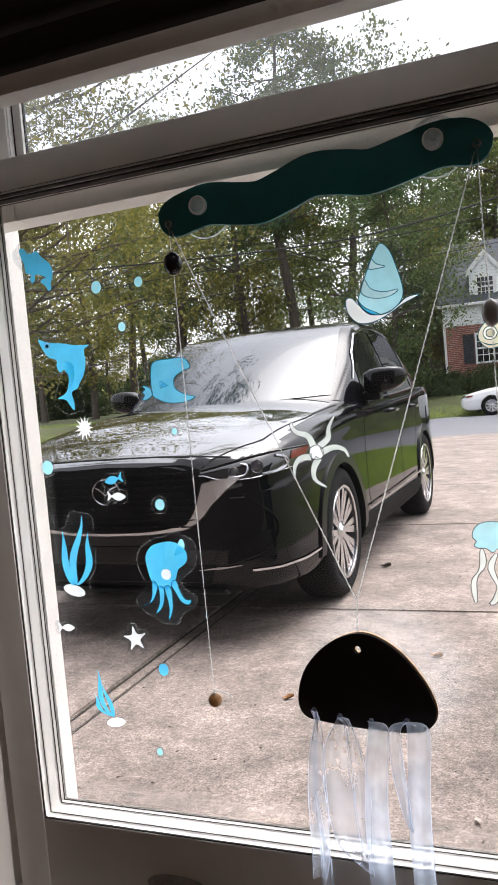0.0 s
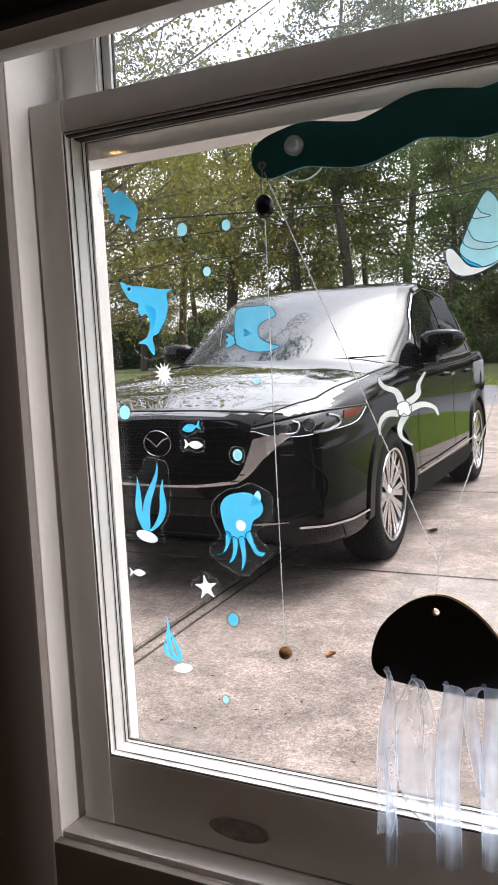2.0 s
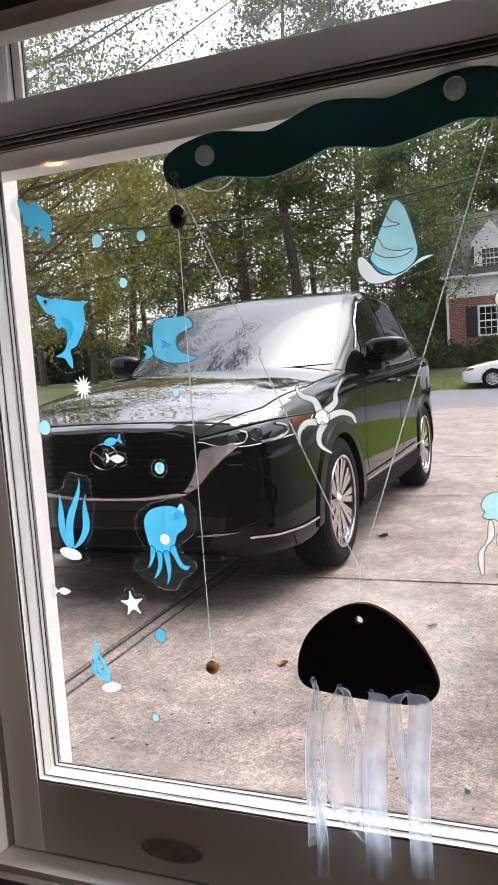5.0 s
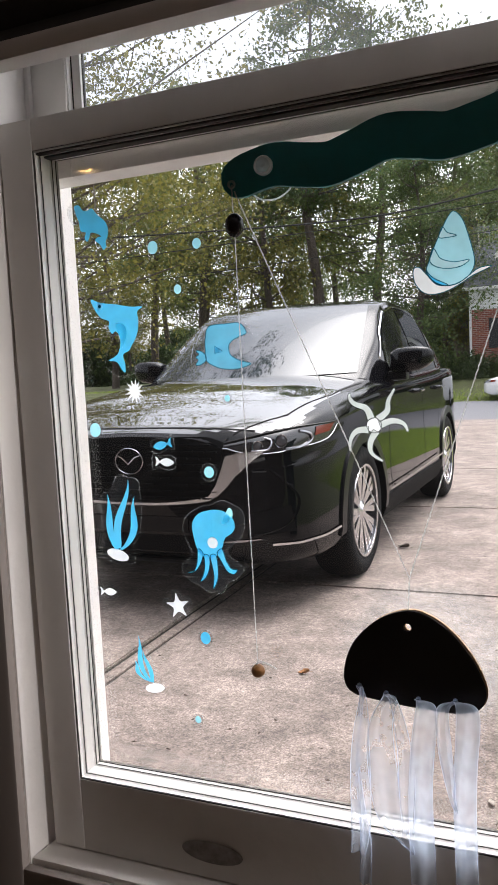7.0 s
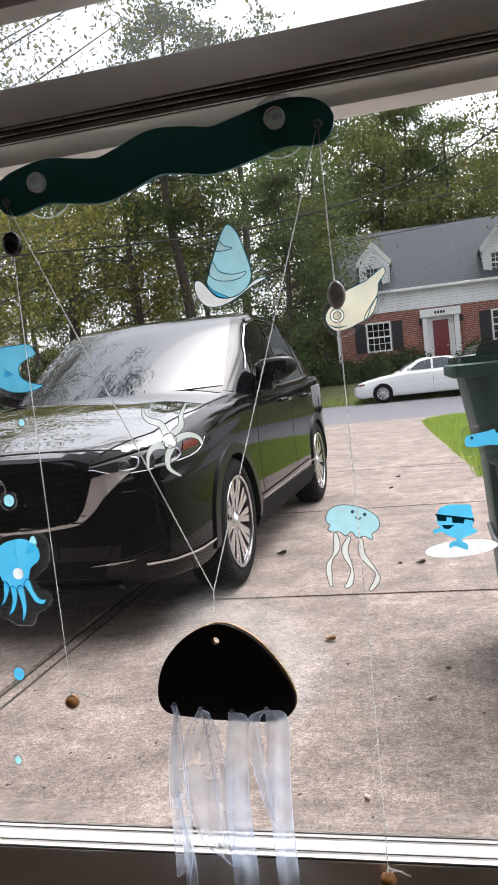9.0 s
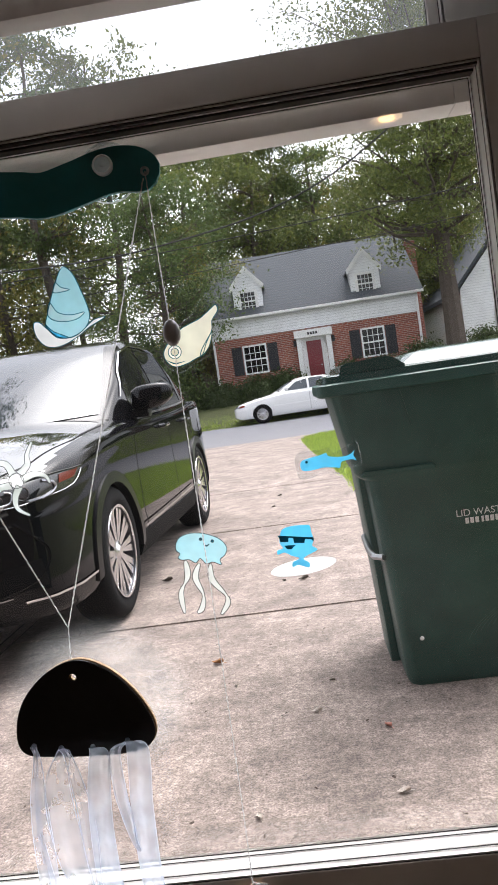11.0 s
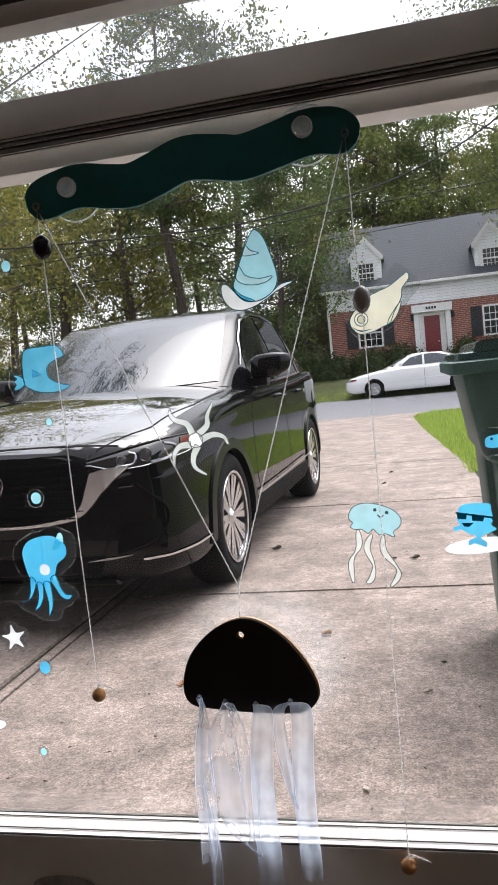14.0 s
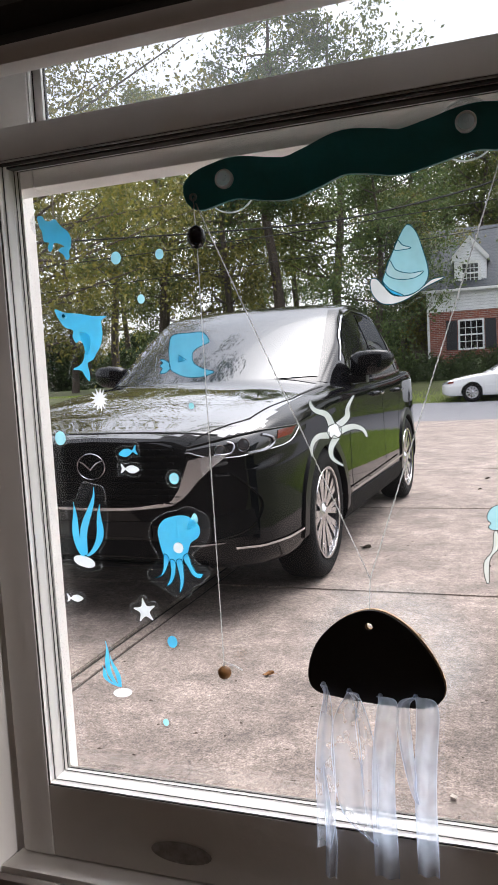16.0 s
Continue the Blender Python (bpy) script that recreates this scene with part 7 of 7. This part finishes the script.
# crumbs of bark and leaf blown over the near slabs
CRUMB = mat("dark leaf crumbs", (0.07, 0.052, 0.04), 0.95, vary=0.5, scale=70)
rc = np.random.default_rng(77)
bm = bmesh.new()
for _ in range(150):
    cx, cy = rc.uniform(-1.0, 1.3), 1.75 + 4.6 * rc.random() ** 1.2
    s, a, q = rc.uniform(0.003, 0.009), rc.uniform(0, 6.28), rc.uniform(0.3, 0.8)
    top = bm.verts.new((cx + rc.normal(0, 0.001), cy, 0.0006 + s * 0.4))
    low = [bm.verts.new((cx + s * (math.cos(a) * u - math.sin(a) * v * q), cy + s * (math.sin(a) * u + math.cos(a) * v * q), 0.0005)) for u, v in ((-1, -0.6), (0.3, -1), (1.2, 0.2), (0.1, 1), (-0.9, 0.7))]
    for i in range(5):
        bm.faces.new((low[i], low[(i + 1) % 5], top))
tagged(part("leaf_crumbs", bm, CRUMB, None, "dark crumbs of bark and leaf on the concrete", smooth=False), category="litter", kind="stuff")
GREYLEAF = mat("grey dead leaf", (0.09, 0.075, 0.06), 0.9, vary=0.4, scale=60)
PINKLEAF = mat("faded pink leaf", (0.5, 0.24, 0.19), 0.9, vary=0.2, scale=60)
PALELEAF = mat("bleached leaf", (0.5, 0.45, 0.4), 0.9, vary=0.2, scale=60)
for x, y, s, t, mt, lb in ((0.135, 3.90, 0.075, 70, DEADLEAF, "dry orange-brown oak leaf"), (-0.36, 5.48, 0.10, 85, GREYLEAF, "curled dark dead leaf"), (0.515, 5.10, 0.08, 100, GREYLEAF, "curled dark dead leaf"), (0.40, 5.12, 0.05, 40, GREYLEAF, "small dark dead leaf on concrete"), (0.235, 3.63, 0.028, 10, GREYLEAF, "small dark dead leaf on concrete"), (0.37, 2.72, 0.045, 20, PALELEAF, "bleached dead leaf on concrete"), (-0.353, 3.396, 0.06, 120, DEADLEAF, "dry orange-brown oak leaf"), (0.766, 3.159, 0.05, 30, PINKLEAF, "faded pink leaf on concrete"), (0.76, 2.771, 0.05, 95, PALELEAF, "bleached dead leaf on concrete"), (0.606, 3.577, 0.035, 60, GREYLEAF, "small dark dead leaf on concrete"), (0.541, 3.324, 0.05, 95, PALELEAF, "thin pale twig-like leaf"), (0.30, 8.6, 0.07, 80, GREYLEAF, "curled dark dead leaf"), (0.42, 3.32, 0.02, 0, GREYLEAF, "small dark dead leaf on concrete"), (0.25, 7.9, 0.06, 95, GREYLEAF, "curled dark dead leaf")):
    dry_leaf(x, y, s * 0.75, t, mt, lb)
